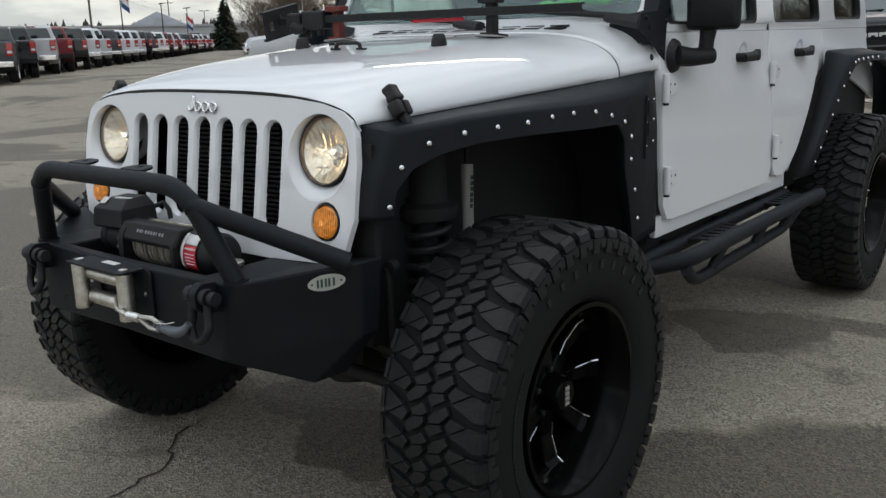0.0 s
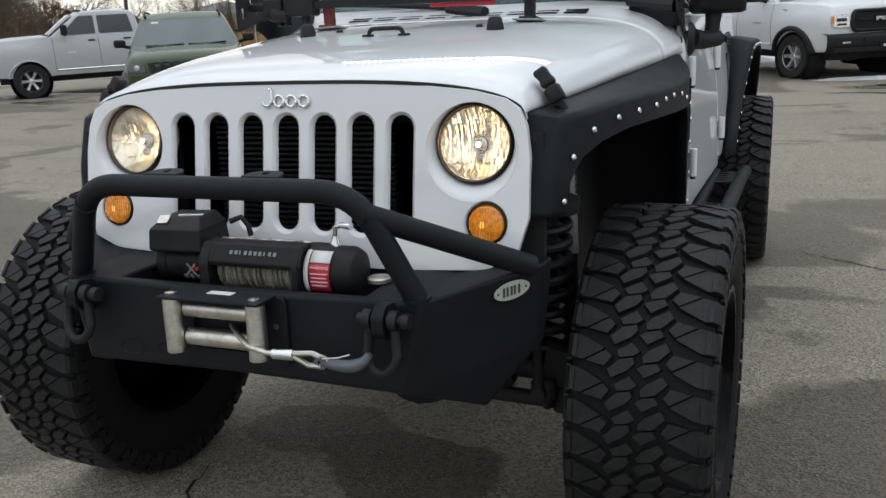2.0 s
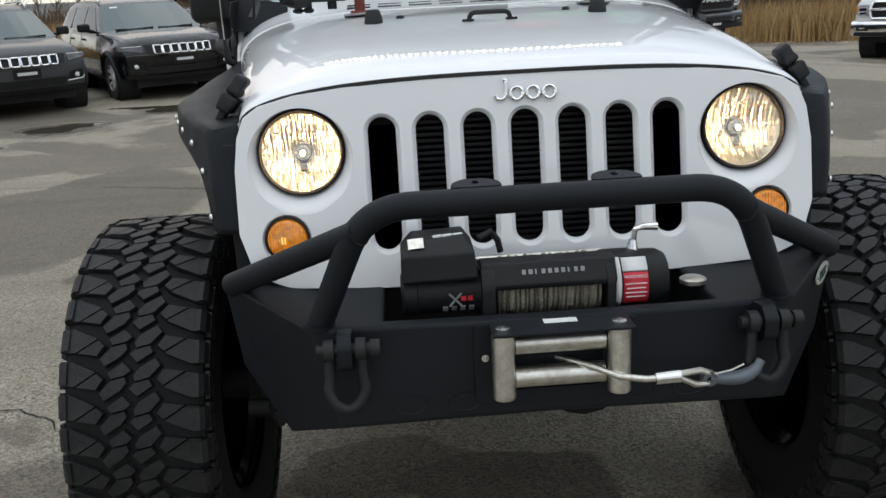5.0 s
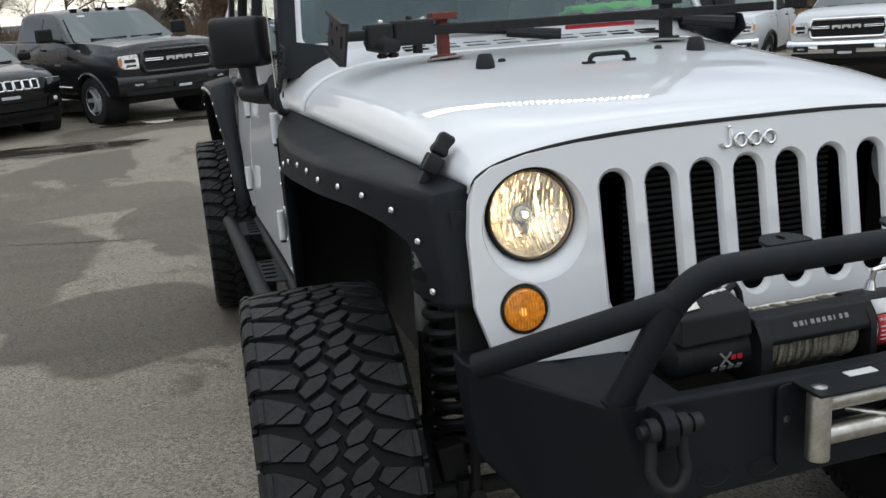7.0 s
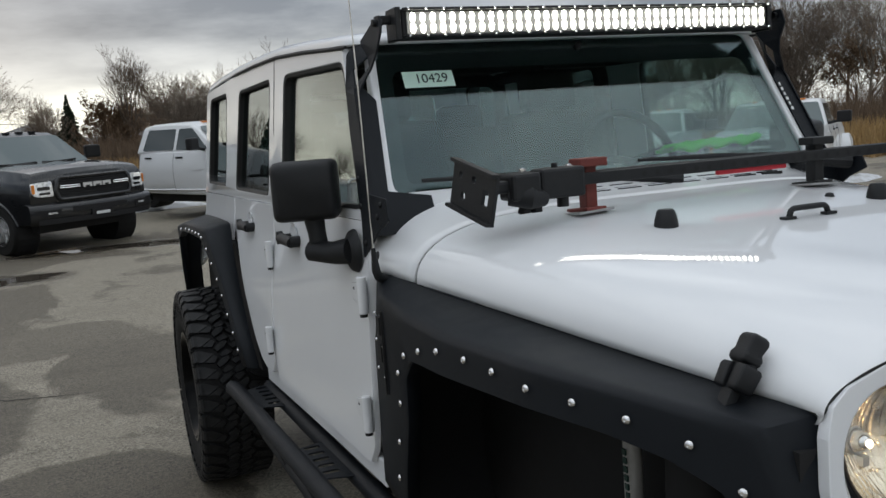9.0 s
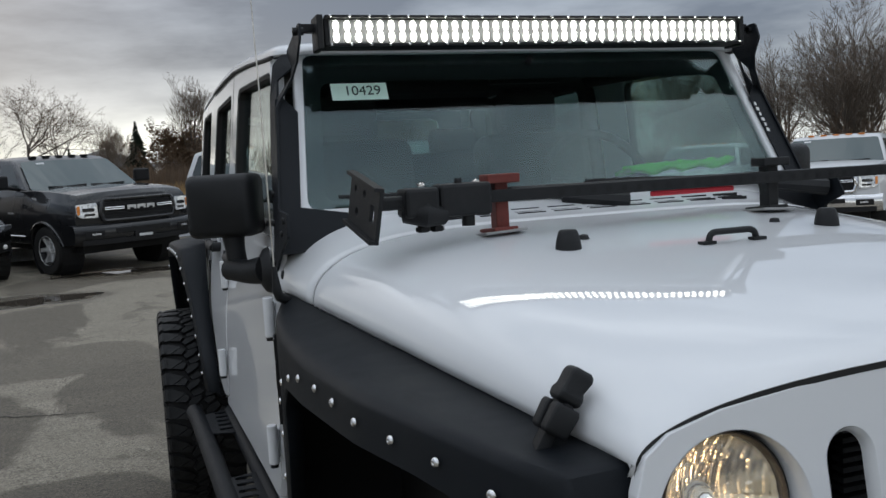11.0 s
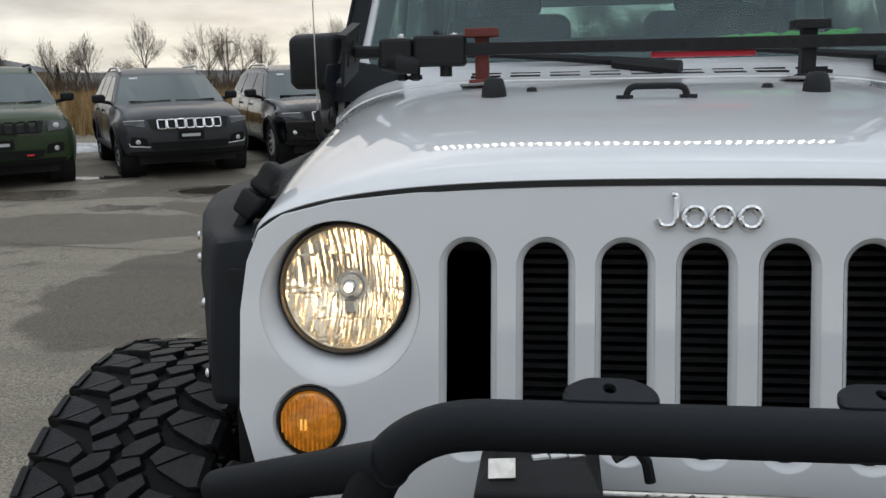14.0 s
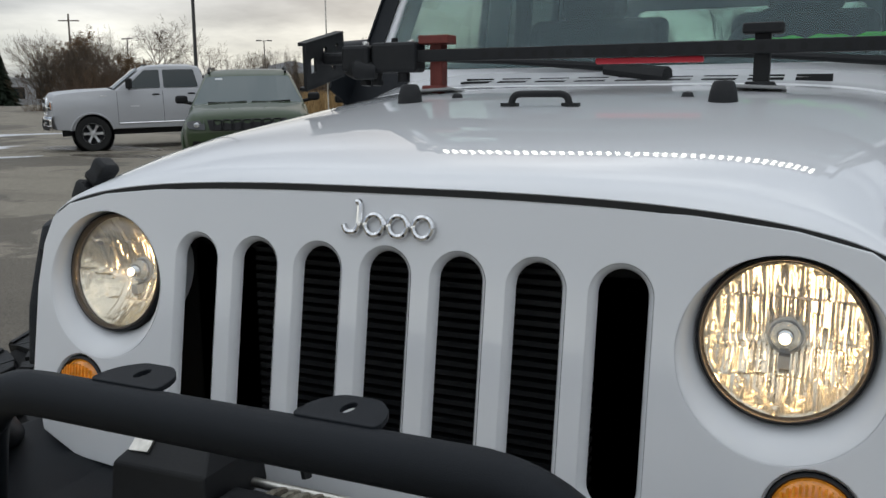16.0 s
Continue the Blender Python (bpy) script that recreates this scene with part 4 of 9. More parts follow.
def body_panel(bm, s, low, top=1.3915):
    """A curved sheet of the body side between the lower line low [(y, z)...] and the belt line, its edges turned in."""
    y0, y1 = low[0][0], low[-1][0]
    ys = [y0, y0 + 0.004] + [y0 + (y1 - y0) * k / 28 for k in range(1, 28)] + [y1 - 0.004, y1]
    rings = []
    for i, y in enumerate(ys):
        z0 = next((a[1] + (b[1] - a[1]) * (y - a[0]) / max(1e-6, b[0] - a[0]) for a, b in zip(low, low[1:]) if a[0] <= y <= b[0]), low[-1][1])
        turn = -0.006 if i in (0, len(ys) - 1) else 0.0
        zs = [z0 + 0.004 + (top - z0 - 0.004) * k / 14 for k in range(15)]
        ring = [(s * (side_xy(y, z0) - 0.002), y, z0)] + [(s * (side_xy(y, z) + 0.004 + turn), y, z) for z in zs]
        rings.append(ring + [(s * (side_xy(y, zs[-1]) - 0.012), y, zs[-1]), (s * (side_xy(y, z0) - 0.012), y, z0)])
    loft(bm, rings, True, True)
    return bm


bm = fresh()
box(bm, -0.74, 0.74, 1.22, 4.0, 0.64, 0.742)
part("floor_pan", bm, DARK, jeep)
for s in (-1, 1):
    bm = fresh()
    loft(bm, [[(s * (x + wide(y)), y, z) for x, z in ((0.765, 0.70), (0.79, 0.70), (0.79, 0.775), (0.765, 0.775))] for y in (1.28, 1.7, 2.1, 2.56)], True, True)
    part("rocker_sill", bm, WHITE, jeep, bevel=0.006)

DOORS = [("front_door", [(1.292, 0.83), (1.30, 0.785), (1.325, 0.760), (1.36, 0.754), (1.94, 0.752), (2.25, 0.754), (2.30, 0.765), (2.325, 0.79), (2.335, 0.83)]),
         ("rear_door", [(2.349, 0.83), (2.36, 0.785), (2.39, 0.766), (2.48, 0.766), (2.56, 0.79), (2.66, 0.86), (2.75, 0.955), (2.84, 1.06), (2.94, 1.15), (3.05, 1.235), (3.135, 1.29)])]
for s in (-1, 1):
    part("rear_quarter_panel", body_panel(fresh(), s, [(3.147, 1.06), (3.5, 1.15), (4.026, 1.0)]), WHITE, jeep, smooth=True)
    for nm, low in DOORS:
        d = part(nm, body_panel(fresh(), s, low), WHITE, jeep, "closed white door", smooth=True)
        front = nm == "front_door"
        hy = 2.05 if front else 2.77
        x = side_xy(hy, 1.29)
        bm = fresh()
        tube(bm, [(s * (x + 0.032), hy - 0.075, 1.288), (s * (x + 0.038), hy + 0.045, 1.296)], [0.016, 0.019], 10)
        for yy in (hy - 0.065, hy + 0.045):
            tube(bm, [(s * x, yy, 1.290), (s * (x + 0.036), yy, 1.291)], 0.019, 10)
        tube(bm, [(s * (x + 0.03), hy + 0.052, 1.297), (s * (x + 0.05), hy + 0.054, 1.297)], 0.022, 12)
        part("door_handle", bm, PLASTIC, d, "black paddle door handle", smooth=True)
        bm = fresh()
        lathe(bm, [(0.044, 0.0), (0.040, -0.003), (0.02, -0.010), (0.0001, -0.012)], 20, Matrix.Translation((s * (x + 0.0065), hy - 0.01, 1.305)) @ pose(0, 0, 0, 0, s * 90))
        part("handle_recess", bm, WHITE, d, smooth=True)
        if front:
            part("key_lock", lathe(fresh(), [(0.011, 0), (0.010, 0.004), (0.0001, 0.005)], 12, Matrix.Translation((s * (x + 0.006), 2.15, 1.225)) @ pose(0, 0, 0, 0, s * 90)), PLASTIC, d)
        yh = 1.30 if front else 2.345
        for zh in ((1.212, 0.905) if front else (1.218, 0.908)):
            x = side_xy(yh, zh)
            bm = fresh()
            tube(bm, [(s * (x + 0.022), yh - 0.012, zh - 0.048), (s * (x + 0.022), yh - 0.012, zh + 0.048)], 0.013, 12)
            prism_pts = [(yh - 0.005, zh - 0.035), (yh + 0.075, zh - 0.022), (yh + 0.085, zh), (yh + 0.075, zh + 0.022), (yh - 0.005, zh + 0.035)]
            b2 = prism(fresh(), prism_pts, lambda y, z, d, s=s, x=x: (s * (x + 0.004 + d), y, z), 0.018)
            me = bpy.data.meshes.new("tmp")
            b2.to_mesh(me)
            b2.free()
            bm.from_mesh(me)
            bpy.data.meshes.remove(me)
            hg = part("hinge", bm, WHITE, d, "white exposed door hinge", smooth=True, bevel=0.003)
            bm = fresh()
            tube(bm, [(s * (x + 0.022), yh - 0.012, zh - 0.056), (s * (x + 0.022), yh - 0.012, zh - 0.046)], 0.010, 10)
            part("hinge_pin", bm, PLASTIC, d)
            repeat("hinge_screw", lathe(fresh(), [(0.005, 0), (0.0001, 0.003)], 8, pose(0, 0, 0, 0, s * 90)), PLASTIC, d, [(s * (x + 0.022), yy, zz) for yy, zz in ((yh + 0.02, zh + 0.012), (yh + 0.055, zh + 0.010), (yh + 0.02, zh - 0.014))])

CAB = [(1.330, 1.392), (4.03, 1.392), (3.985, 1.895), (3.95, 1.911), (3.10, 1.925), (2.32, 1.911), (1.95, 1.888), (1.62, 1.862), (1.562, 1.850)]
def roof_edge(y):
    line = ((1.4, 1.849), (1.56, 1.856), (1.82, 1.876), (2.0, 1.893), (2.32, 1.913), (2.7, 1.923), (3.1, 1.927), (3.5, 1.924), (3.86, 1.913), (4.1, 1.900))
    return next(a[1] + (b[1] - a[1]) * (y - a[0]) / (b[0] - a[0]) for a, b in zip(line, line[1:]) if a[0] <= y <= b[0])


def roof_in(y):
    return 1 - 0.026 * (1 - ease01((y - 1.30) / 1.05))


WINDOWS = [rounded([(1.372, 1.420), (2.205, 1.420), (2.195, 1.838), (1.556, 1.815)], 0.04), rounded([(2.415, 1.424), (3.10, 1.428), (3.04, 1.848), (2.415, 1.845)], 0.04),
           rounded([(3.36, 1.438), (3.90, 1.440), (3.86, 1.868), (3.36, 1.865)], 0.05)]
for s in (-1, 1):
    cs = part("cab_side", prism(fresh(), CAB, lambda y, z, d, s=s: (s * (side_xy(y, z) - 0.03 + d), y, z), 0.034, WINDOWS), WHITE, jeep, "white hard-top side with door frames", smooth=True, bevel=0.004)
    for w in WINDOWS:
        cy, cz = sum(p[0] for p in w) / len(w), sum(p[1] for p in w) / len(w)
        small = [(cy + (y - cy) * (1 - 0.010 / abs(max(0.1, abs(y - cy)))), cz + (z - cz) * (1 - 0.010 / max(0.1, abs(z - cz)))) for y, z in w]
        bm = fresh()
        loft(bm, [[(s * (side_xy(y, z) + 0.005), y, z) for y, z in w], [(s * (side_xy(y, z) + 0.001), y, z) for y, z in small], [(s * (side_xy(y, z) - 0.03), y, z) for y, z in small]])
        part("window_seal", bm, SEAL, cs)
        pane = part("side_window", prism(fresh(), w, lambda y, z, d, s=s: (s * (side_xy(y, z) - 0.022 + d), y, z), 0.004), SIDEGLASS if w is WINDOWS[0] else TINT, cs, "side window")
        pane.visible_shadow = w is not WINDOWS[0]
    bm = fresh()
    loft(bm, [[(s * (side_xy(2.34, z) + e), y, z) for e, y in ((-0.002, 2.336), (0.0045, 2.336), (0.0045, 2.347), (-0.002, 2.347))] for z in (1.392, 1.905)], True, True)
    part("door_gap", bm, SEAL, cs)
    bm = tube(fresh(), [(s * 0.7385 * roof_in(y), y, roof_edge(y) - 0.003) for y in (1.53, 1.56, 1.7, 1.95, 2.3, 2.7, 3.1, 3.2)], [0.0035, 0.0065, 0.0065, 0.0065, 0.006, 0.006, 0.005, 0.002], 8)
    part("drip_rail", bm, SEAL, cs, smooth=True)


# hard top: an upright, rounded rim and a slightly crowned deck
bm = fresh()
rows = []
RIM = ((0.732, -0.002), (0.7365, 0.004), (0.735, 0.016), (0.728, 0.026), (0.712, 0.033), (0.66, 0.038), (0.5, 0.045), (0.25, 0.051))
for y, f, g in ((1.492, 0.93, 0.10), (1.497, 0.95, 0.35), (1.51, 0.972, 0.62), (1.54, 0.988, 0.85), (1.60, 0.998, 0.97), (1.75, 1, 1), (1.95, 1, 1), (2.3, 1, 1), (2.7, 1, 1), (3.1, 1, 1), (3.5, 1, 1), (3.85, 1, 1), (3.94, 0.995, 0.9), (3.985, 0.98, 0.6), (4.0, 0.965, 0.1)):
    half = [(x * f * roof_in(y), y, roof_edge(y) + z * g) for x, z in RIM]
    rows.append(half + [(0, y, roof_edge(y) + 0.053 * g)] + [(-x, y, z) for x, y, z in reversed(half)])
loft(bm, rows, False)
part("hard_top", bm, WHITE, jeep, "white hard top", smooth=True, solid=0.012)
bm = fresh()
prism(bm, [(-0.77, 0.74), (0.77, 0.74), (0.77, 1.40), (0.715, 1.90), (-0.715, 1.90), (-0.77, 1.40)], lambda x, z, d: (x, 4.03 - (0.09 * (z - 1.39) if z > 1.39 else 0) + d, z), 0.03, [rounded([(-0.60, 1.44), (0.60, 1.44), (0.57, 1.84), (-0.57, 1.84)], 0.05)])
back = part("tailgate", bm, WHITE, jeep, "white rear panel with window")
part("rear_window", prism(fresh(), rounded([(-0.60, 1.44), (0.60, 1.44), (0.57, 1.84), (-0.57, 1.84)], 0.05), lambda x, z, d: (x, 4.04 - 0.09 * (z - 1.39) + d, z), 0.004), SHIELD, back).visible_shadow = False
bm = fresh()
obox(bm, (0.18, 4.22, 1.08), (0.02, 0.02, 0.02))
lathe(bm, [(0.27, -0.14), (0.44, -0.15), (0.46, -0.10), (0.46, 0.10), (0.44, 0.15), (0.27, 0.14), (0.27, -0.14)], 40, Matrix.Translation((0.06, 4.24, 1.10)) @ pose(0, 0, 0, 90))
part("spare_tyre", bm, RUBBER, jeep, "spare tyre on the tailgate", smooth=True)

# cabin
bm = fresh()
box(bm, -0.70, 0.70, 1.34, 1.66, 1.36, 1.455)
part("dashboard", bm, PLASTIC, jeep, "dark dashboard", bevel=0.02)
bm = tube(fresh(), [(0.36 + 0.19 * math.cos(a), 1.78 + 0.07 * math.sin(a), 1.46 + 0.17 * math.sin(a)) for a in (2 * math.pi * k / 28 for k in range(29))], 0.016, 8, False)
for a in (0.2, 2.9, 4.7):
    tube(bm, [(0.36, 1.77, 1.455), (0.36 + 0.19 * math.cos(a), 1.78 + 0.07 * math.sin(a), 1.46 + 0.17 * math.sin(a))], 0.014, 8)
part("steering_wheel", bm, PLASTIC, jeep, smooth=True)
for sx in (-0.36, 0.36):
    seat = part("front_seat", obox(fresh(), (sx, 2.26, 1.40), (0.46, 0.14, 0.52), (-10, 0, 0)), SEAT, jeep, "dark cloth front seat", bevel=0.05, segs=3)
    part("headrest", obox(fresh(), (sx, 2.33, 1.74), (0.24, 0.09, 0.17), (-8, 0, 0)), SEAT, seat, bevel=0.035, segs=3)
seat = part("rear_bench", obox(fresh(), (0, 3.15, 1.40), (1.2, 0.14, 0.45), (-12, 0, 0)), SEAT, jeep, "dark cloth rear bench", bevel=0.05, segs=3)
for sx in (-0.38, 0.38):
    part("headrest", obox(fresh(), (sx, 3.24, 1.67), (0.24, 0.09, 0.14), (-8, 0, 0)), SEAT, seat, bevel=0.035, segs=3)
for y in (2.36, 3.3):
    bm = tube(fresh(), bend([(-0.66, y, 1.38), (-0.64, y, 1.86), (0.64, y, 1.86), (0.66, y, 1.38)], 0.08), 0.032, 10)
    part("roll_bar", bm, SEAT, jeep, "padded roll bar", smooth=True)
for s in (-1, 1):
    part("roof_rail_pad", tube(fresh(), [(s * 0.60, 1.56, 1.832), (s * 0.64, 2.36, 1.86), (s * 0.64, 3.3, 1.86)], 0.03, 10), SEAT, jeep, smooth=True)
bm = fresh()
box(bm, -0.66, 0.66, 1.95, 3.9, 1.900, 1.906)
part("headliner", bm, SEAT, jeep)
# panel added to block light leaking in between windscreen frame and hard top
part("windscreen_header", box(fresh(), -0.64, 0.64, 1.545, 1.64, 1.842, 1.868), SEAT, jeep, "dark header panel above the windscreen")
bm = obox(fresh(), (0.0, 1.545, 1.80), (0.22, 0.03, 0.06))
tube(bm, [(0, 1.50, 1.84), (0, 1.54, 1.80)], 0.01, 8)
part("inside_mirror", bm, PLASTIC, jeep, bevel=0.01)

# mirrors and antenna
for s in (-1, 1):
    m = Matrix.Translation((s * 0.872, 1.515, 1.476)) @ pose(0, 0, 0, 0, 0, s * 20)
    bm = fresh()
    loft(bm, [[m @ Vector((x * f, y, z * g)) for x, z in rounded([(-0.088, -0.080), (0.088, -0.080), (0.088, 0.080), (-0.088, 0.080)], 0.024)] for y, f, g in ((-0.060, 0.80, 0.78), (-0.052, 0.92, 0.90), (-0.03, 1.0, 1.0), (0.055, 1.0, 1.0), (0.06, 0.96, 0.95))], True, True)
    mir = part("door_mirror", bm, PLASTIC, jeep, "black plastic door mirror", smooth=True)
    bm = fresh()
    box(bm, -0.080, 0.080, 0.0605, 0.063, -0.072, 0.072, m)
    part("mirror_glass", bm, CHROME, mir)
    bm = fresh()
    tube(bm, [m @ Vector((s * -0.015, 0.0, -0.07)), m @ Vector((s * -0.02, -0.005, -0.115)), m @ Vector((s * -0.025, -0.005, -0.17))], [0.030, 0.025, 0.027], 12)
    tube(bm, [(s * 0.795, 1.39, 1.315), (s * 0.83, 1.44, 1.308), (s * 0.872, 1.51, 1.312)], [0.036, 0.031, 0.028], 12)
    lathe(bm, [(0.058, 0.0), (0.052, 0.012), (0.035, 0.022)], 20, Matrix.Translation((s * 0.789, 1.38, 1.315)) @ pose(0, 0, 0, 0, s * 90))
    part("mirror_arm", bm, PLASTIC, mir, smooth=True)
bm = tube(fresh(), [(-0.775, 1.20, 1.26), (-0.795, 1.19, 1.27), (-0.80, 1.19, 1.285), (-0.803, 1.19, 1.34)], [0.012, 0.012, 0.011, 0.005], 10)
ant = part("antenna", bm, PLASTIC, jeep, "thin whip antenna", smooth=True)
part("antenna_whip", tube(fresh(), [(-0.803, 1.19, 1.33), (-0.806, 1.192, 1.75), (-0.812, 1.20, 2.14)], [0.0019, 0.0016, 0.0012], 6), STEEL, ant)
for s in (-1, 1):
    part("cowl_plug", lathe(fresh(), [(0.011, 0), (0.009, 0.004), (0.0001, 0.005)], 12, Matrix.Translation((s * 0.777, 1.235, 1.315)) @ pose(0, 0, 0, 0, s * 80)), PLASTIC, cowl)


# flares ---------------------------------------------------------
def eased(line, n=4):
    """A smooth line through the points (Catmull-Rom), keeping its ends."""
    pts = [Vector(p) for p in line]
    out = []
    for i in range(len(pts) - 1):
        p0, p1, p2, p3 = pts[max(0, i - 1)], pts[i], pts[i + 1], pts[min(len(pts) - 1, i + 2)]
        for k in range(n):
            t = k / n
            a, b = (p2 - p0) * 0.16, (p3 - p1) * 0.16
            out.append(p1 + a * t + ((p2 - p1) * 3 - a * 2 - b) * t * t + ((p1 - p2) * 2 + a + b) * t ** 3)
    return out + [pts[-1]]


def flare(name, A, B, C, s, bend, label):
    """A bent steel sheet (bend: steps of each bend): top face from A to B, outer face from B to C, a lip turned in behind C."""
    bm = fresh()
    A, B, C = (eased(P, bend) for P in (A, B, C))
    lines = [A]
    for f in (0.80, 0.90):
        lines.append([a.lerp(b, f) for a, b in zip(A, B)])
    for f in (0.25, 0.5, 0.75):
        lines.append([a.lerp(b, 0.90).lerp(b, f).lerp(b.lerp(c, 0.18), f) for a, b, c in zip(A, B, C)])
    for f in (0.18, 0.30, 0.97):
        lines.append([b.lerp(c, f) for b, c in zip(B, C)])
    lines.append([Vector((c.x - 0.004, c.y, c.z)) for c in C])
    lines.append([Vector((c.x - 0.035, c.y, c.z)) for c in C])
    loft(bm, [[(s * p.x, p.y, p.z) for p in P] for P in lines], False)
    return part(name, bm, BLACKP, jeep, label, smooth=True, solid=0.004)


FA = [(0.570, 0.012, 0.972), (0.574, 0.028, 1.06), (0.578, 0.058, 1.192), (0.596, 0.17, 1.199), (0.618, 0.30, 1.207), (0.648, 0.50, 1.219), (0.694, 0.80, 1.238), (0.728, 1.00, 1.251), (0.772, 1.262, 1.268), (0.786, 1.274, 1.10), (0.790, 1.276, 0.95), (0.792, 1.276, 0.735)]
FB = [(0.640, 0.026, 0.970), (0.646, 0.040, 1.06), (0.656, 0.085, 1.178), (0.692, 0.150, 1.190), (0.746, 0.275, 1.205), (0.797, 0.450, 1.213), (0.826, 0.750, 1.212), (0.830, 0.985, 1.222), (0.818, 1.130, 1.226), (0.804, 1.235, 1.10), (0.804, 1.245, 0.95), (0.804, 1.250, 0.735)]
FC = [(0.664, 0.072, 0.970), (0.670, 0.080, 1.035), (0.690, 0.125, 1.085), (0.722, 0.195, 1.115), (0.762, 0.300, 1.133), (0.806, 0.460, 1.138), (0.832, 0.750, 1.130), (0.838, 0.890, 1.128), (0.838, 0.940, 1.080), (0.836, 0.955, 0.98), (0.832, 1.000, 0.86), (0.826, 1.040, 0.735)]
RA = [(0.850, 2.620, 0.735), (0.850, 2.770, 0.870), (0.848, 2.900, 1.040), (0.842, 3.000, 1.170), (0.835, 3.062, 1.282), (0.833, 3.100, 1.290), (0.828, 3.400, 1.290), (0.826, 3.800, 1.286), (0.826, 4.030, 1.265), (0.850, 4.060, 1.050), (0.850, 4.080, 0.850)]
RB = [(0.893, 2.660, 0.735), (0.900, 2.800, 0.870), (0.912, 2.935, 1.040), (0.926, 3.040, 1.170), (0.936, 3.125, 1.258), (0.942, 3.165, 1.268), (0.955, 3.400, 1.272), (0.965, 3.650, 1.266), (0.965, 3.950, 1.235), (0.955, 4.030, 1.050), (0.945, 4.050, 0.850)]
RC = [(0.900, 2.735, 0.735), (0.907, 2.872, 0.870), (0.922, 3.000, 1.030), (0.938, 3.090, 1.140), (0.950, 3.170, 1.208), (0.956, 3.215, 1.224), (0.968, 3.420, 1.230), (0.975, 3.640, 1.226), (0.972, 3.860, 1.180), (0.962, 3.950, 1.000), (0.952, 3.980, 0.850)]


FRONT_BOLTS = [(0.836, 0.85, 1.160), (0.828, 0.761, 1.177), (0.826, 0.652, 1.182), (0.819, 0.554, 1.180), (0.801, 0.451, 1.173), (0.771, 0.354, 1.169), (0.744, 0.255, 1.163),
               (0.718, 0.156, 1.146), (0.683, 0.09, 1.094), (0.665, 0.059, 1.001), (0.826, 0.981, 1.085), (0.831, 0.985, 1.015), (0.827, 1.023, 0.914), (0.819, 1.054, 0.817), (0.832, 0.93, 1.135)]


def along(line, f):
    f = max(0, min(len(line) - 1.0001, f))
    i = int(f)
    return Vector(line[i]).lerp(Vector(line[i + 1]), f - i)


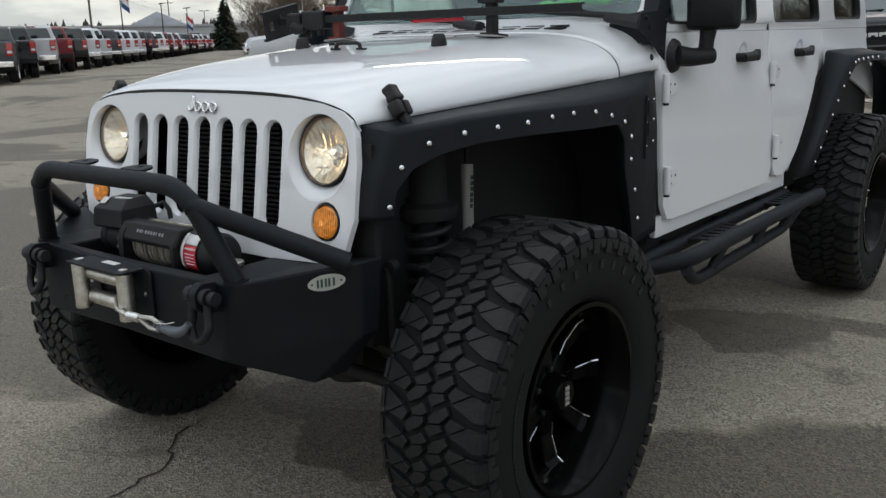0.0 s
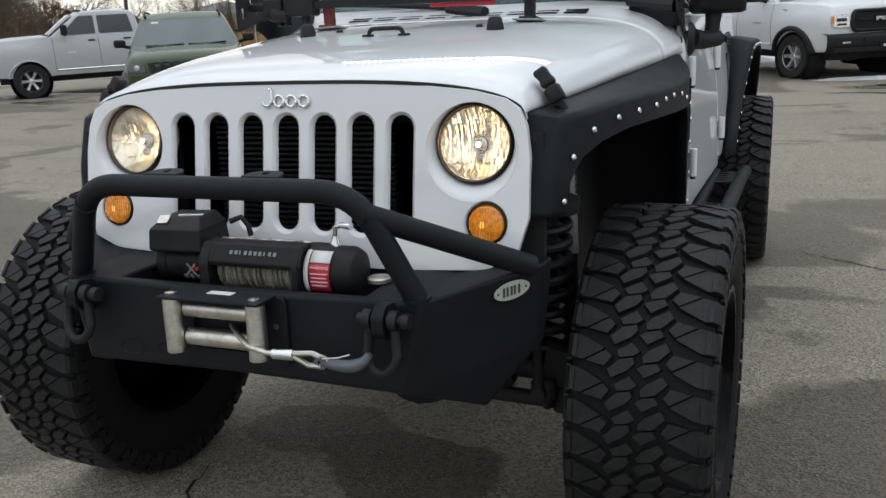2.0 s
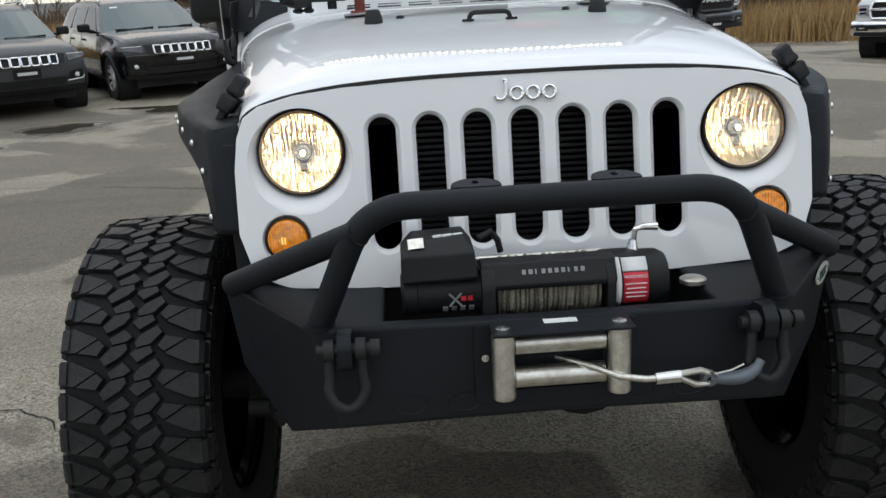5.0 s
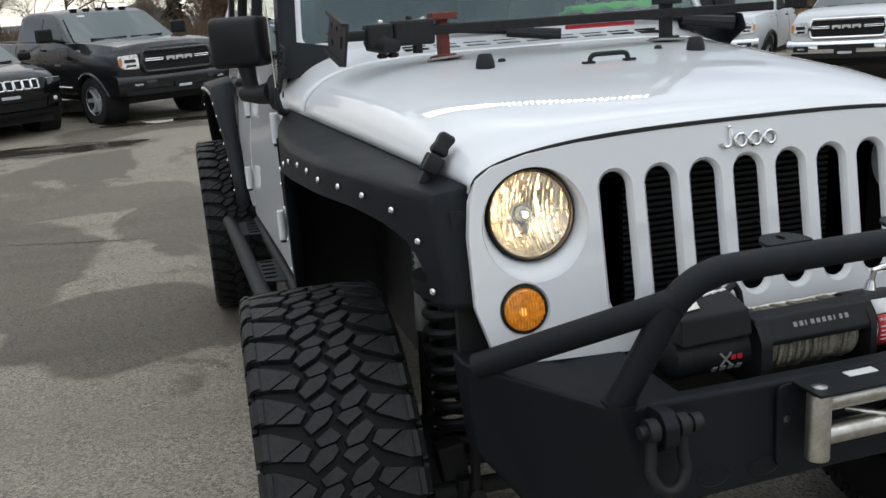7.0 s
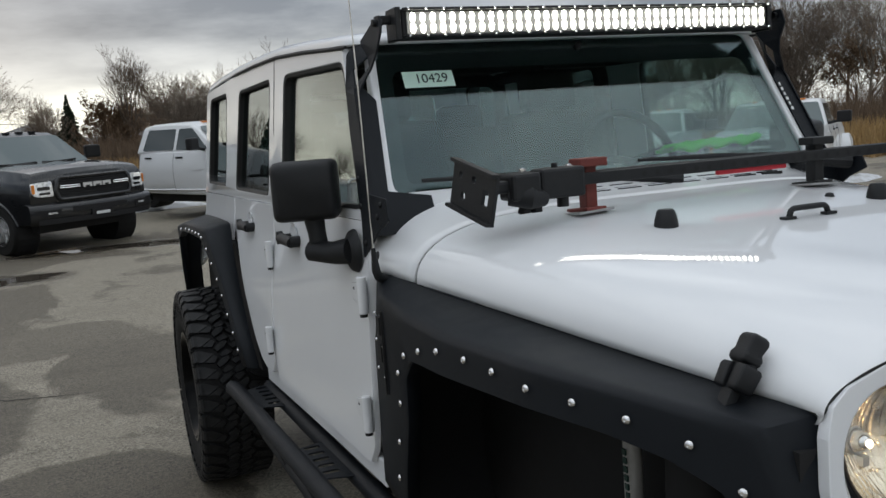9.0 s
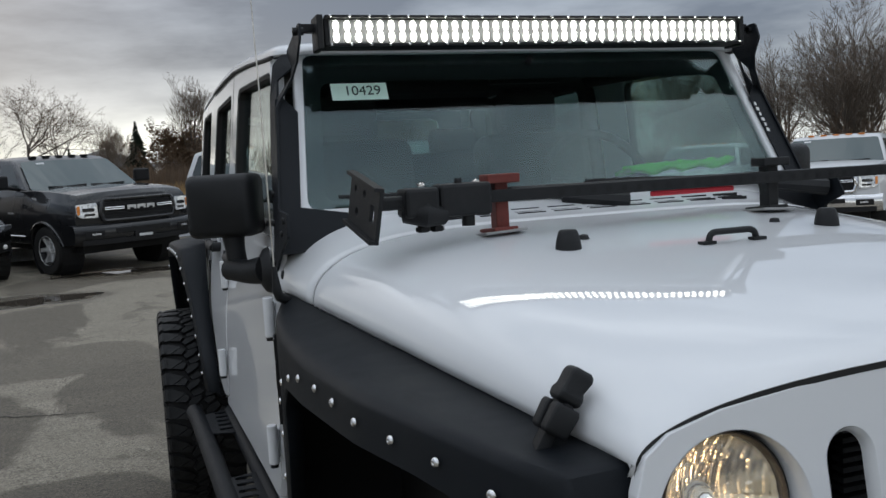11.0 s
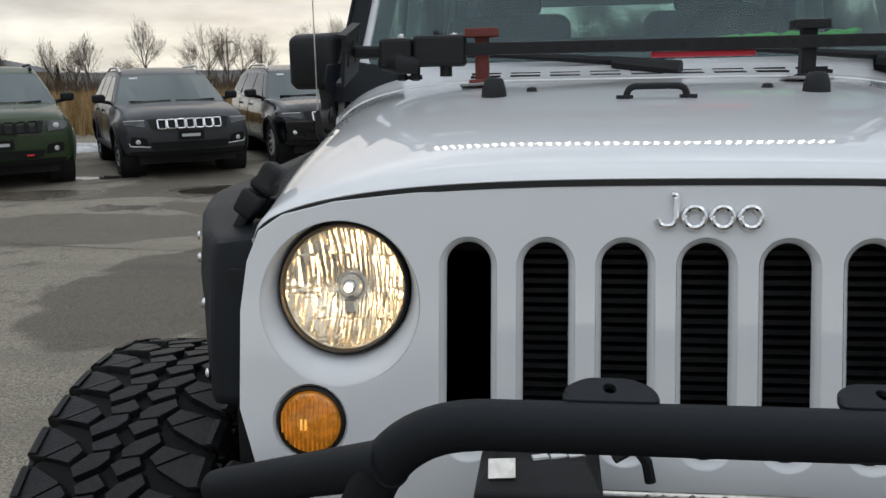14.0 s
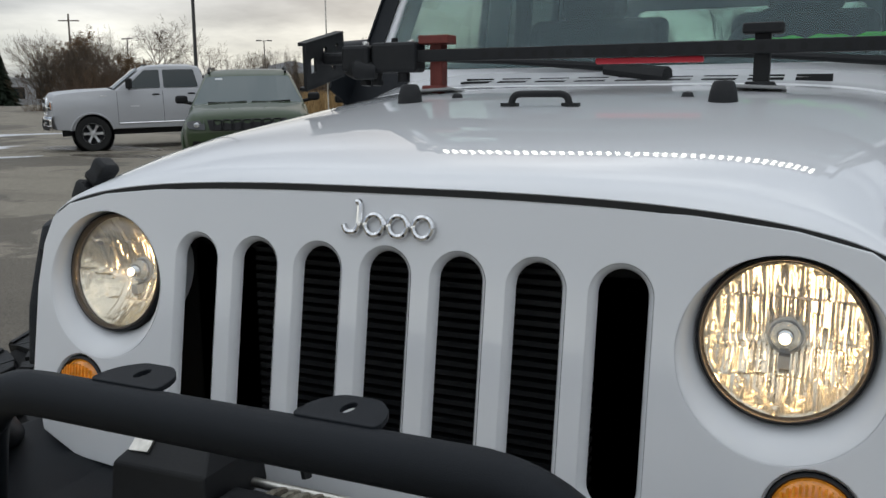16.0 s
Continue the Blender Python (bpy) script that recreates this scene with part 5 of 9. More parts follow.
for s in (-1, 1):
    for nm, A, B, C, spots, lab in (("front_flare", FA, FB, FC, (), "wide flat black steel front flare"),
                                    ("rear_flare", RA, RB, RC, (0.4, 0.85, 1.3, 1.75, 2.2, 2.75, 3.4, 4.2, 5.0, 5.35, 5.7, 6.05, 6.5, 7.2, 8.4, 9.2), "wide black steel rear flare")):
        fl = flare(nm, A, B, C, s, 4 if nm == "front_flare" else 1, lab)
        if nm == "front_flare":
            where = [Vector(v) for v in FRONT_BOLTS]
        else:
            where = [along(C, f).lerp(along(B, f), 0.35) for f in spots]
        for p in where:
            f = min((k / 20 for k in range(20 * (len(C) - 1))), key=lambda g: (along(C, g) - p).length)
            b, c = along(B, f), along(C, f)
            n = (along(B, f + 0.2) - along(B, f - 0.2)).cross(b - c).normalized()
            if n.x < 0:
                n = -n
            p = p - n * (p - c).dot(n)
            p, n = Vector((s * p.x, p.y, p.z)), Vector((s * n.x, n.y, n.z))
            m = Matrix.Translation(p + n * 0.004) @ n.to_track_quat("Z", "Y").to_matrix().to_4x4()
            part("flare_bolt", lathe(fresh(), [(0.0074, 0), (0.0070, 0.0018), (0.0050, 0.0036), (0.0026, 0.0042), (0.0026, 0.003), (0.0001, 0.003)], 12, m), BOLT, fl, smooth=True)
        if nm == "front_flare":
            bm = fresh()
            for z in (1.095, 1.160):
                obox(bm, (s * 0.8165, 1.150, z), (0.010, 0.030, 0.044), (0, 0, s * 6))
            obox(bm, (s * 0.8205, 1.114, 1.10), (0.010, 0.004, 0.20), (0, 0, s * 6))
            part("flare_vent", bm, DARK, fl)
            bm = fresh()
            for y, z in ((1.118, 1.19), (1.118, 1.115), (1.12, 1.04), (1.182, 1.185), (1.185, 1.12), (1.185, 1.05)):
                lathe(bm, [(0.005, 0), (0.0001, 0.004)], 8, Matrix.Translation((s * (0.8225 + 0.107 * (1.118 - y)), y, z)) @ pose(0, 0, 0, 0, s * 90))
            part("flare_rivet", bm, BOLT, fl)
    # inner wheel housings
    liner = []
    for k in range(15):
        q = radians(-28 + 156 * k / 14)
        y, z = 0.66 + 0.565 * math.cos(q), 0.80 + 0.385 * math.sin(q) ** (1 if math.sin(q) < 0 else 0.8) if math.sin(q) >= 0 else 0.80 + 0.36 * math.sin(q)
        liner.append([(s * x, y, z) for x in (0.795 if y > 0.9 else 0.70, 0.66, 0.56, 0.53)])
    bm = fresh()
    loft(bm, liner, False)
    prism(bm, [(0.12, 0.60), (0.12, 0.97), (0.20, 1.03), (0.20, 1.16), (0.30, 1.185), (1.22, 1.20), (1.26, 0.70), (1.15, 0.60)], lambda y, z, d, s=s: (s * (0.53 + d), y, z), -0.02)
    box(bm, s * 0.562, s * 0.62, 0.05, 0.07, 0.86, 1.15)
    inf = part("inner_fender", bm, DARK, jeep, "black inner fender liner", smooth=True)
    part("liner_panel", prism(fresh(), rounded([(0.19, 0.98), (0.30, 0.985), (0.30, 1.11), (0.17, 1.10)], 0.012, 3), lambda y, z, d, s=s: (s * (0.532 + d), y, z), 0.012), PLASTIC, inf, bevel=0.003)
    bm = fresh()
    prism(bm, [(2.72, 0.70), (3.00, 1.14), (3.25, 1.25), (4.00, 1.25), (4.02, 0.70)], lambda y, z, d, s=s: (s * (0.66 + d), y, z), 0.16)
    part("rear_wheel_housing", bm, DARK, jeep)

bm = fresh()
box(bm, -0.50, 0.50, 0.12, 1.25, 0.62, 1.165)
part("engine_block", bm, DARK, jeep, "dark engine bay")

# undercarriage -------------------------------------------------------
bm = fresh()
for x in (-0.40, 0.40):
    box(bm, x - 0.04, x + 0.04, -0.05, 4.0, 0.60, 0.72)
part("chassis_rail", bm, DARK, jeep, bevel=0.01)
for y in (0.42, 3.445):
    bm = tube(fresh(), [(-0.76, y, 0.475), (0.76, y, 0.475)], 0.045, 12)
    lathe(bm, [(0.02, -0.12), (0.12, -0.10), (0.15, 0.0), (0.12, 0.10), (0.02, 0.14)], 16, Matrix.Translation((0.18, y, 0.475)) @ pose(0, 0, 0, 90))
    for s in (-1, 1):
        tube(bm, [(s * 0.68, y, 0.475), (s * 0.60, y, 0.475)], 0.10, 14)
        tube(bm, [(s * 0.42, y - 0.05, 0.43), (s * 0.46, y + 0.8, 0.60)], 0.028, 10)
    part("axle", bm, DARK, jeep, "dark solid axle", smooth=True)
bm = tube(fresh(), [(-0.66, 0.20, 0.50), (0.60, 0.22, 0.46)], 0.020, 10)
tube(bm, [(-0.45, 0.25, 0.72), (0.62, 0.28, 0.50)], 0.022, 10)
tube(bm, [(0.62, 0.24, 0.43), (0.62, 0.24, 0.52)], 0.03, 10)
part("steering_link", bm, DARK, jeep, smooth=True)
for s in (-1, 1):
    bm = tube(fresh(), [(s * 0.552 + 0.058 * math.cos(a), 0.33 + 0.058 * math.sin(a), 0.50 + 0.43 * a / (2 * math.pi * 10)) for a in (2 * math.pi * 10 * k / 220 for k in range(221))], 0.0115, 8)
    part("coil_spring", bm, PLASTIC, jeep, "black coil spring", smooth=True)
    part("spring_cup", lathe(fresh(), [(0.030, 0.915), (0.082, 0.920), (0.086, 0.935), (0.086, 0.955), (0.060, 0.965), (0.056, 1.10)], 24, Matrix.Translation((s * 0.552, 0.33, 0))), DARK, jeep, "black spring cup", smooth=True)
    part("bump_stop", lathe(fresh(), [(0.030, 0.70), (0.034, 0.76), (0.030, 0.92)], 16, Matrix.Translation((s * 0.552, 0.33, 0))), DARK, jeep, smooth=True)
    bm = tube(fresh(), [(s * 0.60, 0.45, 0.48), (s * 0.588, 0.47, 0.80)], 0.014, 12)
    tube(bm, [(s * 0.575, 0.49, 1.05), (s * 0.572, 0.495, 1.13)], 0.008, 10)
    sh = part("shock_absorber", bm, DARK, jeep, "shock absorber", smooth=True)
    part("shock_body", tube(fresh(), [(s * 0.588, 0.47, 0.78), (s * 0.575, 0.49, 1.045)], 0.0175, 14), SHOCK, sh, "grey shock body", smooth=True)
    bm = fresh()
    for k in range(6):
        obox(bm, (s * (0.5795 + 0.0175), 0.4835 - 0.002 + (k - 3) * 0.0012, 0.93 + k * 0.016), (0.003, 0.010, 0.011))
    part("shock_print", bm, INK, sh)

    # sway bar link, track of brackets and the tie rod end behind the bumper wing
    bm = tube(fresh(), [(s * 0.575, 0.16, 0.50), (s * 0.565, 0.15, 0.82)], 0.011, 10)
    for z_ in (0.50, 0.82):
        lathe(bm, [(0.0001, -0.016), (0.018, -0.012), (0.020, 0.0), (0.018, 0.012), (0.0001, 0.016)], 14, Matrix.Translation((s * 0.574, 0.158, z_)) @ pose(0, 0, 0, 90))
    part("sway_bar_link", bm, DARK, jeep, "dark sway bar link", smooth=True)
    bm = fresh()
    obox(bm, (s * 0.605, 0.23, 0.55), (0.060, 0.05, 0.10), (0, s * 8, 0))
    obox(bm, (s * 0.565, 0.20, 0.495), (0.036, 0.04, 0.055))
    lathe(bm, [(0.018, -0.03), (0.024, -0.01), (0.024, 0.02), (0.012, 0.03), (0.012, 0.05), (0.0001, 0.05)], 12, Matrix.Translation((s * 0.588, 0.19, 0.50)) @ pose(0, 0, 0, 180))
    part("steering_knuckle", bm, DARK, jeep, "dark steering knuckle and bracket", bevel=0.006)

# front bumper -------------------------------------------------------
def mirrored(verts):
    return [Vector(v) for v in verts], [Vector((-v[0], v[1], v[2])) for v in verts]


BV = [(0, -0.265, 0.846), (0.445, -0.250, 0.849), (0.637, -0.020, 0.882),          # 0-2 top front
      (0, -0.268, 0.664), (0.400, -0.262, 0.655), (0.520, -0.085, 0.566), (0.618, -0.005, 0.690),   # 3-6 lower front
      (0, 0.030, 0.842), (0.445, 0.030, 0.850), (0.637, 0.055, 0.880),              # 7-9 top back
      (0, -0.10, 0.600), (0.400, -0.05, 0.580), (0.520, 0.03, 0.560), (0.618, 0.055, 0.690),        # 10-13 low back
      (0, -0.222, 0.846), (0.31, -0.221, 0.848), (0.445, -0.212, 0.849), (0.31, 0.03, 0.848), (0, -0.222, 0.70), (0.31, -0.221, 0.70), (0.31, 0.03, 0.70), (0, 0.03, 0.70)]   # 14-21 winch well
BF = [(0, 1, 4, 3), (1, 2, 6, 5, 4), (2, 9, 13, 6), (0, 1, 16, 15, 14), (15, 16, 8, 17), (14, 15, 19, 18), (15, 17, 20, 19), (18, 19, 20, 21), (1, 2, 9, 8, 16), (3, 4, 11, 10), (4, 5, 12, 11), (5, 6, 13, 12), (17, 8, 11, 10, 21, 20), (8, 9, 13, 12, 11)]
bm = fresh()
for vs in mirrored(BV):
    vv = [bm.verts.new(v) for v in vs]
    for f in BF:
        bm.faces.new([vv[i] for i in f])
bumper = part("front_bumper", bm, BLACKP, jeep, "black steel winch bumper", bevel=0.008, segs=3)
for x in (-0.27, -0.17, 0.155, 0.25):
    bm = lathe(fresh(), [(0.030, 0), (0.028, -0.002)], 16, Matrix.Translation((x, -0.2685, 0.695)) @ pose(0, 0, 0, 90) @ Matrix.Diagonal((1, 0.6, 1, 1)))
    part("bumper_hole", bm, DARK, bumper)
for s, x in ((-1, -0.130), (1, 0.123)):
    bm = lathe(fresh(), [(0.012, 0), (0.011, 0.004), (0.007, 0.008), (0.0001, 0.0085)], 16, Matrix.Translation((x, -0.266, 0.780)) @ pose(0, 0, 0, 90))
    part("bumper_bolt", bm, BOLT, bumper, smooth=True)
# maker's plate: pale oval with plain dark bars
wing = (Vector(BV[2]) - Vector(BV[1])).normalized()
wn = wing.cross(Vector((0, 0, 1))).normalized()
for s in (1,):
    ov = [(0.045 * math.cos(a), 0.0195 * math.sin(a)) for a in (2 * math.pi * k / 28 for k in range(28))]
    m = Matrix.Translation((0.583, -0.0845, 0.838)) @ Matrix(((wing.x, 0, wn.x, 0), (wing.y, 0, wn.y, 0), (wing.z, 1, wn.z, 0), (0, 0, 0, 1)))
    pl = part("maker_plate", prism(fresh(), ov, lambda u, v, d, m=m: m @ Vector((u, v, d)), 0.003), OVALPLATE, bumper, "grey oval plate with dark bars")
    bm = fresh()
    for u, w in ((-0.021, 0.005), (-0.012, 0.005), (-0.002, 0.005), (0.006, 0.005), (0.017, 0.005)):
        box(bm, u - w / 2, u + w / 2, -0.010, 0.010, 0.003, 0.0042, m)
    for u in (-0.035, 0.035):
        lathe(bm, [(0.003, 0.003), (0.0001, 0.005)], 8, m @ Matrix.Translation((u, 0, 0)))
    part("plate_bar", bm, INK, bumper)
# bull bar
bm = tube(fresh(), bend([(-0.428, -0.226, 0.848), (-0.330, -0.277, 1.073), (0.330, -0.277, 1.073), (0.428, -0.226, 0.848)], 0.085, 12), 0.0242, 18)
for s in (-1, 1):
    tube(bm, [(s * 0.340, -0.274, 1.030), (s * 0.616, -0.040, 0.880)], 0.0242, 18)
    tube(bm, [(s * 0.428, -0.226, 0.846), (s * 0.4275, -0.2265, 0.854)], 0.030, 18)
bull = part("bull_bar", bm, BLACKP, bumper, "black tubular grille guard", smooth=True)
for s in (-1, 1):
    prof = rounded([(-0.068, -0.004), (0.068, -0.004), (0.060, 0.016), (0.030, 0.028), (-0.030, 0.028), (-0.060, 0.016)], 0.012, 4)
    part("lamp_tab", prism(fresh(), prof, lambda u, v, d, s=s: (s * 0.113 + u * 0.68 - (0.02 if s < 0 else 0.0), -0.268 + v * 1.7, 1.0935 + v * 0.12 + d), 0.006, [circle2(0, 0.013, 0.009, 12, 0.007)]), BLACKP, bull, "lamp tab with hole", bevel=0.001)

# shackles
for s in (-1, 1):
    sx = s * 0.380
    bm = fresh()
    prism(bm, rounded([(-0.255, 0.775), (-0.255, 0.850), (-0.300, 0.855), (-0.320, 0.835), (-0.318, 0.800), (-0.300, 0.785)], 0.008, 3), lambda y, z, d: (sx - 0.0125 + d, y, z), 0.025)
    sk = part("shackle_mount", bm, BLACKP, bumper, bevel=0.003)
    R_ = 0.036
    pts = [(sx - 0.027, -0.297, 0.822)] + [(sx + (0.034 if k not in (0, 16) else 0.03) * math.cos(math.pi + math.pi * k / 16) , -0.30 - 0.012 * math.sin(math.pi * k / 16), 0.765 - 0.048 * math.sin(math.pi * k / 16)) for k in range(17)] + [(sx + 0.027, -0.297, 0.822)]
    bm = tube(fresh(), pts, 0.0105, 10)
    for q in (-1, 1):
        lathe(bm, [(0.020, -0.009), (0.020, 0.009)], 16, Matrix.Translation((sx + q * 0.028, -0.297, 0.825)) @ pose(0, 0, 0, 0, 90))
        disc(bm, (sx + q * 0.037, -0.297, 0.825), 0.020, "x", 16)
        disc(bm, (sx + q * 0.019, -0.297, 0.825), 0.020, "x", 16)
    tube(bm, [(sx - 0.05, -0.297, 0.825), (sx + 0.052, -0.297, 0.825)], 0.011, 12)
    tube(bm, [(sx + 0.045, -0.297, 0.825), (sx + 0.062, -0.297, 0.825)], 0.016, 12)
    part("shackle", bm, PLASTIC, bumper, "black bow shackle", smooth=True)

# fairlead
bm = fresh()
prism(bm, rounded([(-0.150, 0.690), (0.150, 0.690), (0.150, 0.845), (-0.150, 0.845)], 0.02), lambda x, z, d: (x, -0.268 + d, z), -0.006, [rounded([(-0.085, 0.715), (0.085, 0.715), (0.085, 0.815), (-0.085, 0.815)], 0.01)])
box(bm, -0.122, 0.128, -0.345, -0.272, 0.8445, 0.8495)
fair = part("fairlead", bm, BLACKP, bumper, "roller fairlead in a black frame", bevel=0.003)
for x in (-0.102, 0.105):
    bm = lathe(fresh(), [(0.008, -0.062), (0.0200, -0.060), (0.0212, -0.056), (0.0205, -0.050), (0.0205, 0.056), (0.0200, 0.060), (0.008, 0.062)], 24, Matrix.Translation((x, -0.318, 0.781)))
    part("vertical_roller", bm, STEEL, fair, "zinc roller", smooth=True)
    part("roller_pin", lathe(fresh(), [(0.013, 0), (0.013, 0.004), (0.0001, 0.006)], 16, Matrix.Translation((x, -0.318, 0.8495))), BOLT, fair, smooth=True)
for z in (0.750, 0.814):
    bm = lathe(fresh(), [(0.008, -0.083), (0.0195, -0.081), (0.0195, 0.081), (0.008, 0.083)], 24, Matrix.Translation((0.0015, -0.297, z)) @ pose(0, 0, 0, 0, 90))
    part("horizontal_roller", bm, STEEL, fair, "zinc roller", smooth=True)
bm = fresh()
box(bm, -0.025, 0.035, -0.300, -0.280, 0.8497, 0.8507)
part("fairlead_label", bm, PALE, fair)

# winch
wa = Matrix.Translation((0.0, -0.105, 0.885)) @ pose(0, 0, 0, 0, 90)
bm = fresh()
lathe(bm, [(0.0001, -0.276), (0.036, -0.276), (0.045, -0.270), (0.046, -0.245), (0.043, -0.243), (0.043, -0.135), (0.050, -0.125), (0.050, -0.098), (0.0001, -0.098)], 32, wa)
winch = part("winch", bm, PLASTIC, jeep, "electric winch with rope drum", smooth=True)
winch.location = (0, -0.004, -0.024)
turns = [(0.0001, -0.095)]
for k in range(23):
    for f, r in ((0.0, 0.0505), (0.25, 0.0565), (0.5, 0.0580), (0.75, 0.0565)):
        turns.append((r + 0.0018 * math.sin(k * 2.3) + 0.0012 * math.sin(k * 5.1), -0.092 + (k + f) * 0.0089))
part("rope_drum", lathe(fresh(), turns + [(0.0001, 0.114)], 28, wa), ROPE, winch, "close turns of grey-brown rope", smooth=True)
rrnd = random.Random(77)
for k in range(11):
    bm = fresh()
    x0, lean, r = -0.080 + 0.0175 * k + rrnd.uniform(-0.004, 0.004), rrnd.uniform(-0.016, 0.016), 0.0575 + rrnd.uniform(0, 0.002)
    tube(bm, [wa @ Vector((r * math.cos(a), r * math.sin(a), x0 + lean * (q / 16 - 0.5))) for q in range(17) for a in (radians(60 + 240 * q / 16),)], 0.0040, 6)
    part("rope_strand", bm, ROPE if k % 3 else ROPEDARK, winch, smooth=True)
bm = lathe(fresh(), [(0.0001, 0.119), (0.060, 0.119), (0.062, 0.124), (0.062, 0.185), (0.058, 0.192), (0.058, 0.230), (0.050, 0.245), (0.030, 0.250), (0.0001, 0.250)], 32, wa)
part("gear_housing", bm, PLASTIC, winch, "black gear housing", smooth=True)
for x in (-0.122, 0.117):
    part("drum_cheek", prism(fresh(), rounded([(-0.185, 0.815), (-0.035, 0.815), (-0.045, 0.900), (-0.110, 0.946), (-0.162, 0.946), (-0.185, 0.912)], 0.014), lambda y, z, d, x=x: (x + d, y, z), 0.014 if x > 0 else 0.024), PLASTIC, winch, bevel=0.003)
bm = fresh()
v = [(-0.122, -0.182, 0.911), (0.136, -0.182, 0.911), (0.136, -0.160, 0.950), (-0.122, -0.160, 0.950), (-0.122, -0.118, 0.951), (0.136, -0.118, 0.951)]
vv = [bm.verts.new(p) for p in v] + [bm.verts.new((x, y + 0.004, z - 0.012)) for x, y, z in v]
for f in ((0, 1, 2, 3), (3, 2, 5, 4), (6, 7, 8, 9), (9, 8, 11, 10), (0, 1, 7, 6), (4, 5, 11, 10), (0, 3, 9, 6), (3, 4, 10, 9), (1, 2, 8, 7), (2, 5, 11, 8)):
    bm.faces.new([vv[i] for i in f])
part("drum_cover", bm, PLASTIC, winch, "black winch cover plate", bevel=0.004)
bm = fresh()
cm = Matrix.Translation((0.0, -0.1702, 0.932)) @ pose(0, 0, 0, 90 - 29.4)
for k, w in enumerate((0.009, 0.010, 0.004, 0.009, 0.009, 0.009, 0.009, 0.004, 0.008, 0.009)):
    u = -0.045 + k * 0.0125
    box(bm, u, u + w * 0.8, -0.0045, 0.0045, 0.0002, 0.0012, cm)
part("cover_print", bm, GREYPRINT, winch, "plain grey bars of lettering")
bm = fresh()
rings = []
for hx0, hx1, y0, y1, z in ((0.068, 0.070, -0.158, -0.050, 0.920), (0.073, 0.073, -0.166, -0.048, 0.926), (0.072, 0.068, -0.160, -0.050, 0.974), (0.050, 0.050, -0.128, -0.062, 1.000)):
    rings.append([(-0.200 - hx0, y0, z - 0.003), (-0.200 + hx1, y0, z), (-0.200 + hx1, y1, z + 0.004), (-0.200 - hx0, y1, z)])
loft(bm, rings, True, True)
part("control_box", bm, PLASTIC, winch, "black winch control box", bevel=0.008, segs=2)
bm = fresh()
obox(bm, (-0.242, -0.138, 0.992), (0.030, 0.024, 0.003), (38, -4, 0))
part("box_label", bm, STEEL, winch)
bm = fresh()
for k in range(3):
    obox(bm, (-0.200 + k * 0.020, -0.122 + k * 0.004, 1.0005), (0.018, 0.008, 0.003), (4, 0, 20))
part("box_print", bm, PALE, winch)
bm = fresh()
for a in (0.75, -0.75):
    obox(bm, (-0.172, -0.1488, 0.879), (0.0038, 0.002, 0.034), (0, a * 57, 0))
part("motor_print", bm, GREYPRINT, winch)
bm = fresh()
for k in range(2):
    obox(bm, (-0.156 + k * 0.013, -0.1490, 0.881), (0.010, 0.002, 0.009))
part("motor_print_red", bm, REDLAB, winch)
bm = fresh()
for k in range(4):
    obox(bm, (-0.192 + k * 0.017, -0.1425, 0.860), (0.010, 0.002, 0.012), (35, 0, 0))
part("motor_print_grey", bm, GREYPRINT, winch)



def wrap(x0, x1, a0, a1, r, name, mat, label=""):
    bm = fresh()
    rows = []
    for k in range(9):
        a = radians(a0 + (a1 - a0) * k / 8)
        rows.append([(x0, -0.105 - r * math.cos(a), 0.885 + r * math.sin(a)), (x1, -0.105 - r * math.cos(a), 0.885 + r * math.sin(a))])
    loft(bm, rows, False)
    return part(name, bm, mat, winch, label, smooth=True, solid=0.0005)


wrap(0.137, 0.148, -35, 60, 0.0634, "label_edge", PALE)
wrap(0.151, 0.200, -32, 28, 0.0634, "warning_label", REDLAB, "red warning label")
wrap(0.151, 0.200, 30, 58, 0.0634, "label_head", PALE, "white label head")
text_mesh("warning_word", "WARNING", 0.0095, Matrix.Translation((0.1755, -0.105 - 0.0642 * math.cos(radians(20)), 0.885 + 0.0642 * math.sin(radians(20)))) @ pose(0, 0, 0, 90 - 20), PALE, winch, 0.0003)
bm = fresh()
for k in range(4):
    a = radians(8 - k * 8)
    obox(bm, (0.1755, -0.105 - 0.0638 * math.cos(a), 0.885 + 0.0638 * math.sin(a)), (0.042 - 0.005 * (k % 2), 0.0012, 0.0022))
part("label_line", bm, PALE, winch)
bm = tube(fresh(), [(0.185, -0.10, 0.94), (0.187, -0.102, 0.965)], [0.014, 0.007], 12)
tube(bm, [(0.187, -0.102, 0.962), (0.190, -0.104, 0.985), (0.206, -0.107, 0.990), (0.232, -0.112, 0.990)], [0.006, 0.006, 0.007, 0.0085], 10)
part("clutch_lever", bm, CHROME, winch, "chrome clutch lever", smooth=True)
bm = tube(fresh(), [(-0.115, -0.06, 0.975), (-0.09, -0.05, 0.985), (-0.075, -0.045, 0.965), (-0.07, -0.045, 0.94)], 0.007, 8)
part("winch_cable", tube(fresh(), [(-0.13, -0.12, 0.94), (-0.11, -0.15, 0.92), (-0.10, -0.15, 0.90)], 0.006, 8), PLASTIC, winch, smooth=True)
part("winch_cable", bm, PLASTIC, winch, smooth=True)
part("tie_rod", tube(fresh(), [(-0.13, -0.075, 0.936), (0.13, -0.075, 0.937)], 0.006, 12), STEEL, winch, "bright steel tie rod", smooth=True)
part("tow_cap", lathe(fresh(), [(0.026, 0), (0.026, 0.008), (0.022, 0.011), (0.0001, 0.012)], 20, Matrix.Translation((0.300, -0.13, 0.851))), STEEL, bumper, smooth=True)

